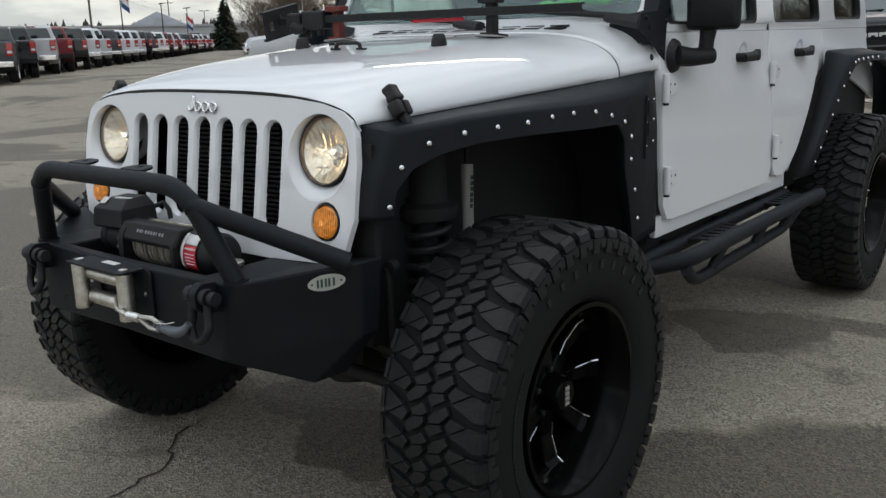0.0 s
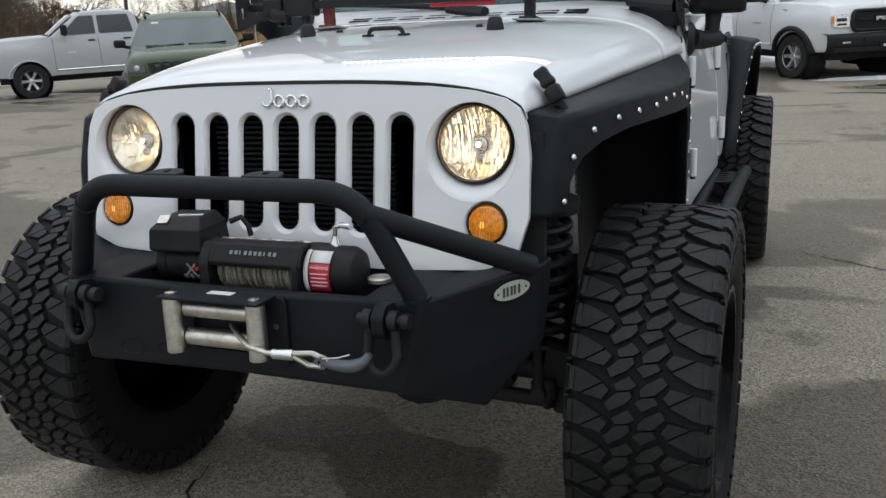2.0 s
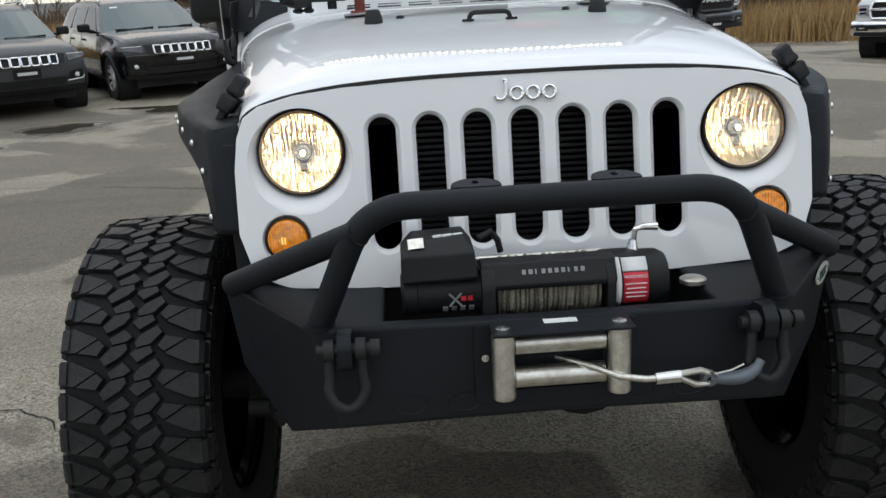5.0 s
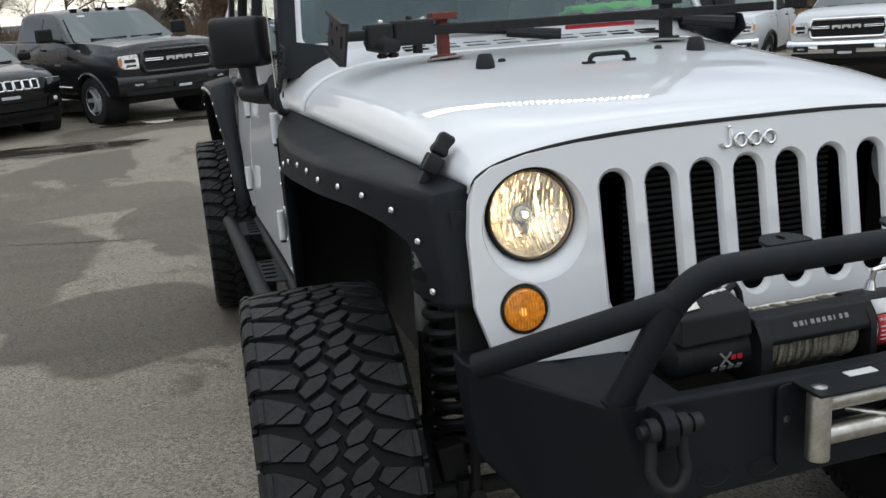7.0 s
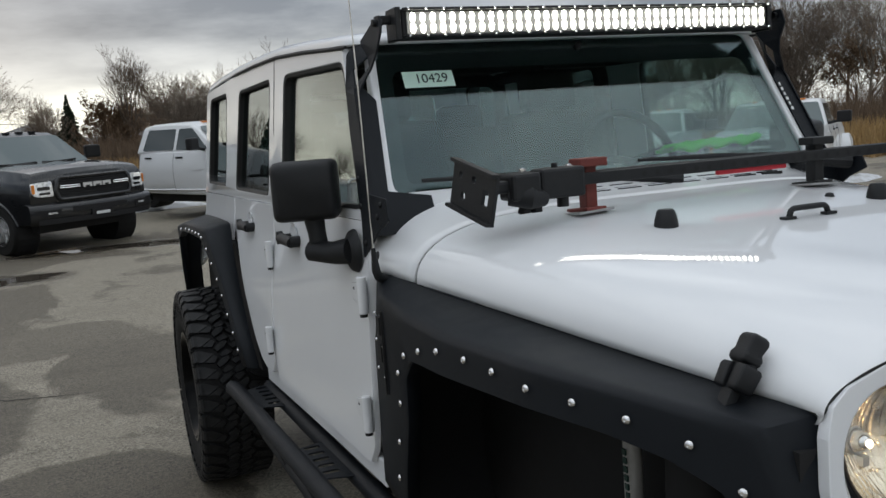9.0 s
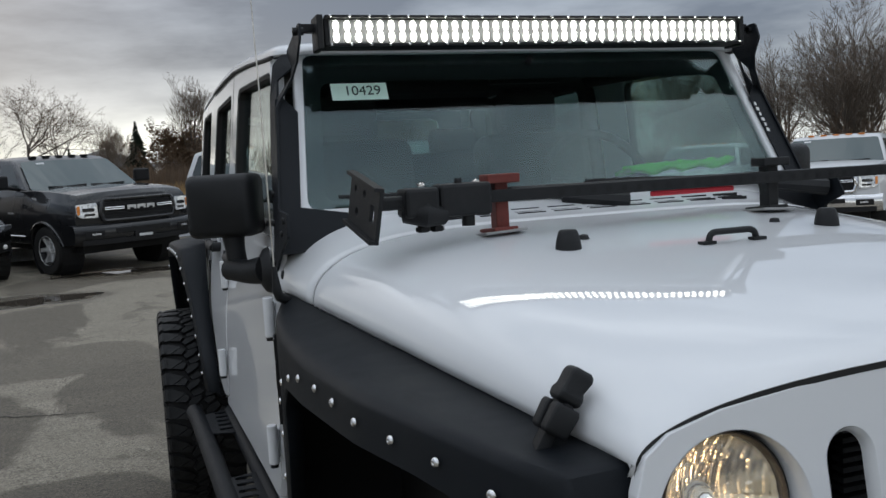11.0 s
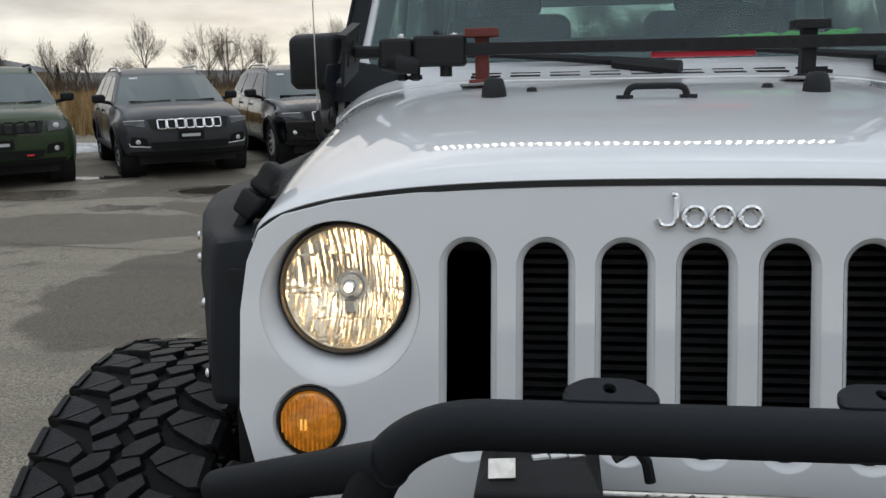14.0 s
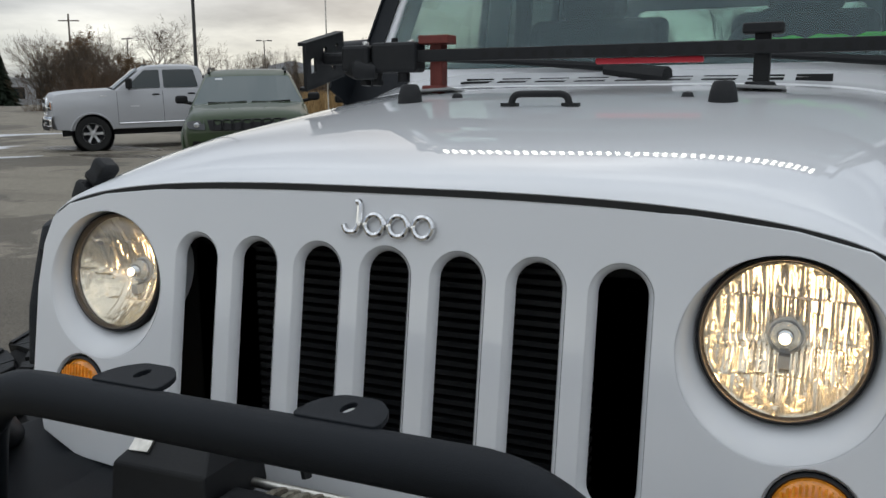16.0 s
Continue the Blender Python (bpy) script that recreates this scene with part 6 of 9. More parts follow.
# winch rope to the hook on the shackle
bm = tube(fresh(), [(0.0, -0.26, 0.770), (0.06, -0.318, 0.768), (0.10, -0.343, 0.757), (0.145, -0.350, 0.752), (0.19, -0.348, 0.752)], 0.0062, 10)
tube(bm, [(0.205, -0.346, 0.755), (0.245, -0.340, 0.757), (0.275, -0.335, 0.742)], 0.006, 8)
tube(bm, [(0.205, -0.346, 0.749), (0.235, -0.342, 0.732), (0.268, -0.336, 0.730)], 0.006, 8)
hook = part("winch_rope", bm, STEEL, jeep, "steel winch rope with hook on the shackle", smooth=True)
part("rope_ferrule", tube(fresh(), [(0.160, -0.350, 0.752), (0.205, -0.346, 0.752)], [0.011, 0.012], 12), BOLT, hook, smooth=True)
bm = tube(fresh(), bend([(0.262, -0.336, 0.739), (0.285, -0.334, 0.735), (0.325, -0.330, 0.733), (0.350, -0.325, 0.743), (0.362, -0.320, 0.760)], 0.02), [0.0085 + 0.0045 * math.sin(math.pi * k / 22) for k in range(23)], 10)
lathe(bm, [(0.006, -0.007), (0.014, -0.007), (0.014, 0.007), (0.006, 0.007), (0.006, -0.007)], 16, Matrix.Translation((0.262, -0.336, 0.739)) @ pose(0, 0, 0, 90))
part("hook", bm, HOOKGREY, hook, "blue-grey forged hook", smooth=True)
bm = tube(fresh(), [(0.268, -0.345, 0.750), (0.300, -0.340, 0.753), (0.325, -0.334, 0.760)], 0.0018, 6)
part("hook_latch", bm, STEEL, hook, "thin wire safety latch", smooth=True)


# wheels -------------------------------------------------------
def tyre_mesh(R=0.462, W=0.316, rim=0.258):
    prof = [(rim, -W * 0.40), (rim + 0.02, -W * 0.47), (R * 0.70, -W * 0.50), (R * 0.86, -W * 0.495), (R * 0.935, -W * 0.47), (R - 0.016, -W * 0.41), (R - 0.014, 0.0),
            (R - 0.016, W * 0.41), (R * 0.935, W * 0.47), (R * 0.86, W * 0.495), (R * 0.70, W * 0.50), (rim + 0.02, W * 0.47), (rim, W * 0.40)]
    return lathe(fresh(), prof, 72, pose(0, 0, 0, 0, 90))


def cut_poly(poly, p, d, gap):
    """Two halves of a polygon, parted by a narrow slit along a line."""
    n = (-d[1], d[0])
    k = math.hypot(*n)
    n = (n[0] / k, n[1] / k)
    out = []
    for sgn in (1, -1):
        keep = []
        for i, q in enumerate(poly):
            r = poly[(i + 1) % len(poly)]
            h0, h1 = (sgn * ((w[0] - p[0]) * n[0] + (w[1] - p[1]) * n[1]) - gap / 2 for w in (q, r))
            if h0 >= 0:
                keep.append(q)
            if (h0 >= 0) != (h1 >= 0):
                f = h0 / (h0 - h1)
                keep.append((q[0] + (r[0] - q[0]) * f, q[1] + (r[1] - q[1]) * f))
        if len(keep) > 2:
            out.append(keep)
    return out


TREAD_N = 40
Z_BLOCK = [(-0.004, -0.019), (0.016, -0.039), (0.054, -0.0165), (0.0445, -0.001), (0.072, 0.027), (0.0595, 0.0445), (0.020, 0.0245), (0.006, 0.007), (0.011, -0.007)]
Z_CUT = ((0.011, -0.007), (0.0445, -0.001))
SHOULDER = [(0.059, -0.003), (0.076, 0.0205), (0.1195, 0.0125), (0.157, 0.008), (0.157, -0.047), (0.138, -0.047), (0.082, -0.023)]
S_CUT = ((0.085, -0.013), (0.1195, 0.007))


def tread_mesh(R=0.462, W=0.316):
    """Four columns of hooked, slit blocks, alike after a half turn; stepped lugs down both shoulders."""
    bm = fresh()
    rnd = random.Random(5)
    step = 2 * math.pi * R / TREAD_N

    def crown(x):
        return 0.030 * max(0.0, abs(x) / (W / 2) - 0.45) ** 2

    def blk(poly, ang0, deep=0.0145):
        cx, ca = sum(p[0] for p in poly) / len(poly), sum(p[1] for p in poly) / len(poly)
        rings = []
        for grow_, drop in ((0.0022, deep), (0.0, 0.0016), (-0.0012, 0.0)):
            ring = []
            for x, a in poly:
                k = math.hypot(x - cx, a - ca)
                f = (k + grow_ - 0.0014) / k
                xx, aa = cx + (x - cx) * f, ang0 + (ca + (a - ca) * f) / R
                rr = R - drop - crown(xx)
                ring.append(bm.verts.new((-xx * W / 0.338, rr * math.cos(aa), rr * math.sin(aa))))
            rings.append(ring)
        n = len(poly)
        for lo, hi in zip(rings, rings[1:]):
            for i in range(n):
                j = (i + 1) % n
                bm.faces.new((lo[i], lo[j], hi[j], hi[i]))
        bm.faces.new(rings[-1])

    for k in range(TREAD_N):
        for sgn in (-1, 1):
            a = 2 * math.pi * k / TREAD_N + rnd.uniform(-0.0008, 0.0008)
            for poly, (p, q) in ((Z_BLOCK, Z_CUT), (SHOULDER, S_CUT)):
                turned = [(sgn * x, sgn * v) for x, v in poly]
                p, q = (sgn * p[0], sgn * p[1]), (sgn * q[0], sgn * q[1])
                for piece in cut_poly(turned, p, (q[0] - p[0], q[1] - p[1]), 0.0014):
                    blk(piece, a)
            # tread edge rolling over the shoulder, and stepped lugs below it
            for a0, a1, rows_ in ((-0.045, 0.004, ((R - 0.0030, W * 0.462, 0.0), (R * 0.975, W * 0.492, 0.0), (R * 0.935, W * 0.509, 0.001))),
                                  (-0.052, -0.020, ((R * 0.930, W * 0.512, 0.0), (R * 0.885, W * 0.516, 0.0), (R * 0.850, W * 0.513, 0.0))),
                                  (-0.021, -0.012, ((R * 0.930, W * 0.512, 0.0), (R * 0.912, W * 0.516, 0.0), (R * 0.900, W * 0.515, 0.0))),
                                  (-0.012, 0.012, ((R * 0.930, W * 0.512, 0.0), (R * 0.905, W * 0.516, 0.0), (R * 0.878, W * 0.515, 0.0)))):
                vs = []
                for rr, x, t in rows_:
                    for v in (a0 + t, a1 - t):
                        aa = a + sgn * v / R
                        for xx in (x - 0.010, x):
                            vs.append(bm.verts.new((-sgn * xx, rr * math.cos(aa), rr * math.sin(aa))))
                for f in ((0, 1, 3, 2), (8, 9, 11, 10), (0, 1, 5, 4), (2, 3, 7, 6), (1, 3, 7, 5), (4, 5, 9, 8), (6, 7, 11, 10), (5, 7, 11, 9)):
                    bm.faces.new([vs[i] for i in f])
    return bm


def big_wheel(x, y, s, first=None, steer=0.0):
    m = Matrix.Translation((x, y, 0.462 + lift(y))) @ pose(0, 0, 0, 0, 0, steer + (0 if s > 0 else 180))
    if first is None:
        bm = lathe(fresh(), [(0.258, -0.145), (0.262, -0.12), (0.235, -0.10), (0.225, 0.06), (0.258, 0.135), (0.262, 0.150), (0.250, 0.150), (0.232, 0.128), (0.212, 0.06), (0.205, -0.02), (0.06, -0.03)], 48, pose(0, 0, 0, 0, 90))
        wheel = part("wheel", bm, RIMBLACK, jeep, "deep-dish gloss black wheel with mud tyre", smooth=True)
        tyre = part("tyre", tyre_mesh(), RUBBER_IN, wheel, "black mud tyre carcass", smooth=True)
        bm = fresh()
        for r0_, r1_, n_, w_ in ((0.350, 0.374, 9, 0.016), (0.326, 0.333, 26, 0.010)):      # raised bars of worn sidewall lettering
            for a_ in range(n_):
                mid = radians(40 + 90 * a_ / n_ if n_ == 9 else 150 + 60 * a_ / n_)
                rows_ = [[Vector((0.1595, rr * math.cos(mid + q * w_ / rr / 2), rr * math.sin(mid + q * w_ / rr / 2))) for q in (-1, 1)] for rr in (r0_, r1_)]
                box_ = [bm.verts.new(v) for row_ in rows_ for v in row_]
                bm.faces.new((box_[0], box_[1], box_[3], box_[2]))
        part("sidewall_bar", bm, RUBBER, tyre, "plain raised bars of lettering", solid=0.0015)
        part("tread", tread_mesh(), RUBBER, wheel, "chunky staggered tread blocks")
        for k in range(8):
            a = 2 * math.pi * k / 8
            t, d = Vector((0, -math.sin(a), math.cos(a))), Vector((0, math.cos(a), math.sin(a)))
            bm = fresh()
            rows = []
            for r, w, x0, x1 in ((0.055, 0.030, -0.02, 0.035), (0.13, 0.022, -0.02, 0.028), (0.20, 0.027, -0.02, 0.045), (0.228, 0.034, 0.0, 0.075)):
                rows.append([d * r + t * (q * w) + Vector((xx, 0, 0)) for q, xx in ((-1, x0), (-1, x1), (-0.75, x1 + 0.006), (0.75, x1 + 0.006), (1, x1), (1, x0))])
            loft(bm, rows, True, True)
            sp = part("spoke", bm, RIMBLACK, wheel, bevel=0.002)
            bm = fresh()
            for q in (-1, 1):
                pts = [d * r + t * (q * w * 0.93) + Vector((xx, 0, 0)) for r, w, xx in ((0.10, 0.024, 0.038), (0.14, 0.022, 0.036), (0.20, 0.027, 0.052), (0.226, 0.034, 0.080))]
                if q == 1:
                    tube(bm, pts, 0.0026, 6)
            part("milled_edge", bm, CHROME, wheel, "bright milled spoke edge")
        bm = lathe(fresh(), [(0.075, -0.02), (0.072, 0.03), (0.050, 0.040), (0.046, 0.085), (0.040, 0.095), (0.0001, 0.097)], 24, pose(0, 0, 0, 0, 90))
        part("hub_cap", bm, RIMBLACK, wheel, smooth=True)
        bm = fresh()
        for k in range(4):
            obox(bm, (0.0985, 0, -0.021 + k * 0.014), (0.003, 0.018, 0.010))
        part("cap_print", bm, SHOCK, wheel)
        bm = fresh()
        for k in range(5):
            a = 2 * math.pi * k / 5 + 0.3
            lathe(bm, [(0.010, 0.02), (0.010, 0.05), (0.0001, 0.054)], 6, Matrix.Translation((0, 0.062 * math.cos(a), 0.062 * math.sin(a))) @ pose(0, 0, 0, 0, 90))
        part("lug_nut", bm, PLASTIC, wheel)
        wheel.matrix_basis = m
        return wheel
    w = copy_thing(first, m)
    w.parent = jeep
    return w


w0 = big_wheel(0.848, 0.42, 1, steer=-2.0)
big_wheel(-0.851, 0.42, -1, w0, steer=-2.0)
big_wheel(0.895, 3.445, 1, w0)
big_wheel(-0.895, 3.445, -1, w0)

# side steps -------------------------------------------------------
for s in (-1, 1):
    bm = tube(fresh(), bend([(s * 0.74, 1.18, 0.60), (s * 0.895, 1.30, 0.632), (s * 0.940, 2.60, 0.652), (s * 0.950, 2.70, 0.654)], 0.1), 0.030, 14)
    st = part("side_step", bm, BLACKP, jeep, "black tubular rock slider step", smooth=True)
    bm = tube(fresh(), [(s * 0.775, 1.20, 0.632), (s * 0.815, 2.62, 0.655)], 0.028, 12)
    part("inner_rail", bm, BLACKP, st, smooth=True)
    bm = tube(fresh(), bend([(s * 0.90, 1.30, 0.60), (s * 0.885, 1.40, 0.535), (s * 0.890, 2.40, 0.545), (s * 0.915, 2.52, 0.63)], 0.07), 0.022, 12)
    for y in (1.55, 2.0, 2.35):
        tube(bm, [(s * 0.888, y, 0.54), (s * 0.915, y + 0.06, 0.63)], 0.018, 10)
    part("lower_rail", bm, BLACKP, st, smooth=True)
    for y0, y1 in ((1.52, 1.86), (2.28, 2.62)):
        holes = [rounded([(x, y0 + 0.06 + k * 0.055), (x + 0.05, y0 + 0.06 + k * 0.055), (x + 0.05, y0 + 0.085 + k * 0.055), (x, y0 + 0.085 + k * 0.055)], 0.008, 2) for k in range(5) for x in (0.83,)]
        part("step_plate", prism(fresh(), [(0.785, y0), (0.915, y0 + 0.04), (0.918, y1 - 0.04), (0.785, y1)], lambda x, y, d, s=s: (s * x, y, 0.660 + 0.012 * (y - 1.9) + d), -0.005, holes), BLACKP, st, bevel=0.001)
    for y in (1.45, 1.95, 2.45):
        part("step_bracket", tube(fresh(), [(s * 0.40, y, 0.66), (s * 0.80, y, 0.63)], 0.025, 10), BLACKP, st)

# farm jack carried across the hood -------------------------------------------------------
jack = thing("farm_jack", "black high-lift jack lying across the white hood on two posts", "jack")
bm = fresh()
box(bm, -0.50, 0.70, 0.905, 0.912, 1.460, 1.486)
box(bm, -0.50, 0.70, 0.912, 0.932, 1.460, 1.465)
box(bm, -0.50, 0.70, 0.912, 0.932, 1.481, 1.486)
part("jack_beam", bm, PLASTIC, jack, "black steel beam", bevel=0.002)
repeat("beam_hole", disc(fresh(), (0, 0, 0), 0.007, "y", 10), DARK, jack, [(-0.22 + k * 0.038, 0.9035, 1.472) for k in range(24)])
bm = fresh()
box(bm, 0.02, 0.24, 0.930, 0.944, 1.447, 1.459)
part("red_handle", bm, REDLAB, jack, "red handle sleeve", bevel=0.003)
bm = tube(fresh(), [(-0.46, 0.952, 1.480), (0.60, 0.945, 1.476)], 0.010, 12)
part("jack_handle", bm, PLASTIC, jack, smooth=True)
fm = Matrix.Translation((-0.652, 0.930, 1.470)) @ pose(0, 0, 0, 12, 6, 4)
bm = prism(fresh(), rounded([(-0.095, -0.052), (0.095, -0.052), (0.095, 0.052), (-0.095, 0.052)], 0.01), lambda y, z, d: fm @ Vector((d, y, z)), 0.008, [rounded([(-0.07, -0.02), (-0.045, -0.02), (-0.045, 0.015), (-0.07, 0.015)], 0.004), circle2(0.0, 0.025, 0.009, 12), circle2(0.04, -0.02, 0.010, 12), circle2(0.06, 0.025, 0.008, 12)])
box(bm, -0.012, 0.008, -0.095, 0.095, 0.048, 0.056, fm)
box(bm, -0.012, 0.008, -0.095, 0.095, -0.056, -0.048, fm)
part("foot_plate", bm, PLASTIC, jack, "stamped foot plate", bevel=0.002)
part("lifting_nose", box(fresh(), -0.640, -0.56, 0.905, 0.945, 1.458, 1.486), PLASTIC, jack, "cast lifting nose", bevel=0.008)
part("small_runner", box(fresh(), -0.575, -0.503, 0.885, 0.958, 1.440, 1.500), PLASTIC, jack, "cast runner", bevel=0.008)
part("large_runner", box(fresh(), -0.500, -0.385, 0.893, 0.952, 1.437, 1.505), PLASTIC, jack, "cast runner", bevel=0.008)
bm = fresh()
tube(bm, [(-0.57, 0.92, 1.45), (-0.53, 0.895, 1.445), (-0.49, 0.905, 1.44)], [0.020, 0.026, 0.018], 10)
for x in (-0.53, -0.50):
    tube(bm, [(x, 0.93, 1.445), (x, 0.925, 1.408)], 0.011, 10)
    lathe(bm, [(0.016, 0), (0.016, 0.009)], 6, Matrix.Translation((x, 0.925, 1.41)))
tube(bm, [(-0.45, 0.92, 1.50), (-0.45, 0.92, 1.515)], 0.008, 8)
tube(bm, [(-0.43, 0.925, 1.44), (-0.43, 0.925, 1.415)], 0.014, 10)
part("climbing_pin", bm, PLASTIC, jack, smooth=True)
repeat("jack_bolt", lathe(fresh(), [(0.009, 0), (0.009, 0.006), (0.0001, 0.009)], 8), BOLT, jack, [(x, 0.925, 1.502) for x in (-0.53, -0.41)])
for s, mat in ((-1, REDSTEEL), (1, PLASTIC)):
    zb = hood_z(0.35, 0.945)
    post = part("mount_post", obox(fresh(), (s * 0.35, 0.945, (zb + 1.505) / 2), (0.030, 0.034, 1.505 - zb)), mat, jack, "steel post clamping the jack", bevel=0.003)
    part("post_cap", obox(fresh(), (s * 0.35, 0.938, 1.509), (0.074, 0.05, 0.020)), mat, post, bevel=0.003)
    part("post_foot", obox(fresh(), (s * 0.35, 0.955, zb + 0.008), (0.055, 0.09, 0.010), (-5, 0, 0)), mat, post, bevel=0.003)
    part("foot_pad", obox(fresh(), (s * 0.35, 0.965, zb + 0.002), (0.095, 0.115, 0.006), (-5, s * 3, 0)), GREYPRINT, post, bevel=0.002)

# ---------------------------------------------------------------- parked vehicles
def paint(name, color, rough=0.42, coat=0.55):
    return material(name, color, rough, coat=coat, wear=0.3, wear_scale=1.6, wear_color=[0.85 * c + 0.002 for c in color], spec=0.2)


P_WHITE = paint("truck_white_paint", (0.66, 0.67, 0.68))
P_SILVER = paint("silver_paint", (0.47, 0.475, 0.49))
P_GRANITE = paint("granite_grey_paint", (0.011, 0.0115, 0.013), 0.25, 0.9)
P_BLACK = paint("black_paint", (0.0028, 0.0028, 0.0034), 0.22, 0.9)
P_GREY = paint("steel_grey_paint", (0.050, 0.053, 0.058))
P_GREEN = paint("olive_green_paint", (0.036, 0.058, 0.026))
P_RED = paint("dark_red_paint", (0.16, 0.02, 0.025))
P_BLUE = paint("blue_grey_paint", (0.05, 0.07, 0.11))
HEADLAMP = material("headlamp_glass", (0.70, 0.71, 0.72), 0.12, metal=0.55, coat=1.0, grain=0.6, grain_scale=30)
LAMPDARK = material("smoked_headlamp", (0.018, 0.019, 0.021), 0.08, coat=1.0, grain=0.6, grain_scale=30)
TAIL = material("tail_lamp", (0.40, 0.012, 0.015), 0.2, coat=0.8)
AMBERMARK = material("amber_marker", (0.7, 0.22, 0.03), 0.2, coat=0.6)
TRIMBLACK = material("car_trim_black", (0.011, 0.011, 0.012), 0.5, wear=0.4, wear_scale=6, wear_color=(0.025, 0.024, 0.023), spec=0.3)
CARTYRE = material("car_tyre", (0.012, 0.012, 0.012), 0.75, wear=0.4, wear_scale=10, wear_color=(0.03, 0.028, 0.025))
PLATE = material("dealer_plate", (0.60, 0.61, 0.62), 0.4)
REDHOOK = material("red_tow_hook", (0.55, 0.02, 0.02), 0.4)


def road_wheel(thing_, x, y, r, w, rim_mat, dual=False, spokes=6):
    s = 1 if x > 0 else -1
    m = Matrix.Translation((x, y, r)) @ pose(0, 0, 0, 0, 0, 0 if s > 0 else 180)
    q = m @ pose(0, 0, 0, 0, 90)
    k = r * 0.60
    wheel = part("wheel", lathe(fresh(), [(k, -w * 0.4), (k, w * 0.44), (k * 0.93, w * 0.46), (k * 0.86, w * 0.30), (k * 0.80, w * 0.05), (0.0001, w * 0.02)], 28, q), TRIMBLACK, thing_, "", smooth=True)
    part("tyre", lathe(fresh(), [(k, -w * 0.42), (r * 0.80, -w * 0.5), (r * 0.95, -w * 0.48), (r, -w * 0.36), (r, w * 0.36), (r * 0.95, w * 0.48), (r * 0.80, w * 0.5), (k, w * 0.42)], 36, q), CARTYRE, wheel, smooth=True)
    bm = fresh()
    for j in range(spokes):
        a = 2 * math.pi * j / spokes
        t, d = Vector((0, -math.sin(a), math.cos(a))), Vector((0, math.cos(a), math.sin(a)))
        rows = [[m @ (d * rr + t * (u * ww_) + Vector((xx, 0, 0))) for u, xx in ((-1, w * 0.1), (-0.7, w * x1), (0.7, w * x1), (1, w * 0.1))] for rr, ww_, x1 in ((k * 0.14, k * 0.16, 0.34), (k * 0.6, k * 0.12, 0.36), (k * 0.93, k * 0.2, 0.42))]
        loft(bm, rows, True, True)
    lathe(bm, [(k * 0.94, w * 0.40), (k * 0.99, w * 0.47), (k * 1.0, w * 0.44)], 28, q)
    lathe(bm, [(k * 0.26, w * 0.2), (k * 0.24, w * 0.40), (0.0001, w * 0.43)], 16, q)
    part("rim", bm, rim_mat, wheel, smooth=True)
    return wheel


def arch(cy, r, z0, n=14):
    """Points of a wheel opening from the back to the front, at the sill height z0."""
    a0 = math.asin((z0 - r * 0.95) / (r * 1.17)) if z0 > r * 0.95 else -math.asin((r * 0.95 - z0) / (r * 1.17))
    return [(cy + r * 1.17 * math.cos(a), r * 0.95 + r * 1.17 * math.sin(a)) for a in (a0 + (math.pi - 2 * a0) * k / n for k in range(n + 1))]


def settle(car, at, rot, tall, size=1.0):
    """Stands a car on the gently rising lot."""
    k = math.degrees(0.036 if at[0] < 6 else 0.004)
    car.matrix_basis = pose(at[0], at[1], lift(at[1], at[0]) - 0.003, k * math.cos(radians(rot)), -k * math.sin(radians(rot)), rot) @ Matrix.Diagonal((size, size, tall, 1))


class Shape:
    """Curves of one car: half width over the body, bow of the nose, crown of the hood."""

    def __init__(self, S):
        self.S, self.W, self.fo = S, S["W"] / 2, S["fo"]
        self.end = max(p[0] for p in S["top"])

    def hw(self, y, z):
        S = self.S
        f = clamp01((-y - self.fo * 0.25) / (self.fo * 0.75))
        b = clamp01((y - self.end + 0.6) / 0.6)
        up = clamp01((z - S["belt"] + 0.42) / 0.42)
        low = clamp01((S["mid"] - z) / 0.45)
        bulge = 0.022 * math.sin(math.pi * clamp01((z - S["sill"]) / (S["belt"] - S["sill"])))
        return self.W - 0.02 + bulge - S["nose"] * f ** 2 - 0.06 * b ** 2 - 0.05 * up ** 2 - 0.025 * low ** 2 - (S.get("hoodin", 0.05) * clamp01((z - S["h0"] + 0.14) / 0.16) * clamp01((S["wsy"] - y) / 0.3))

    def body(self, y, z, s):
        S = self.S
        bow = S["bow"] * s * s * clamp01((-y + 0.25) / (self.fo + 0.25)) ** 1.5
        back = -0.07 * s * s * clamp01((y - self.end + 0.5) / 0.5) ** 2
        top = clamp01((z - S["h0"] + 0.16) / 0.12) * clamp01((S["wsy"] + 0.1 - y) / 0.3)
        dome = S["crown"] * (1 - abs(s) ** 2.6) * top
        return (s * self.hw(y, z), y + bow + back, z + dome)

    def face_y(self, z):
        pts = [p for p in self.S["front"]]
        for (y0, z0), (y1, z1) in zip(pts, pts[1:]):
            if z0 <= z <= z1:
                return y0 + (y1 - y0) * (z - z0) / max(1e-6, z1 - z0)
        return pts[0][0] if z < pts[0][1] else pts[-1][0]

    def face(self, x, z, d=0.0):
        y = self.face_y(z)
        s = x / self.hw(y, z)
        return (x, y + self.S["bow"] * s * s - d, z)

    def cab(self, z):
        return self.W - 0.075 - self.S.get("lean", 0.32) * max(0.0, z - self.S["belt"])


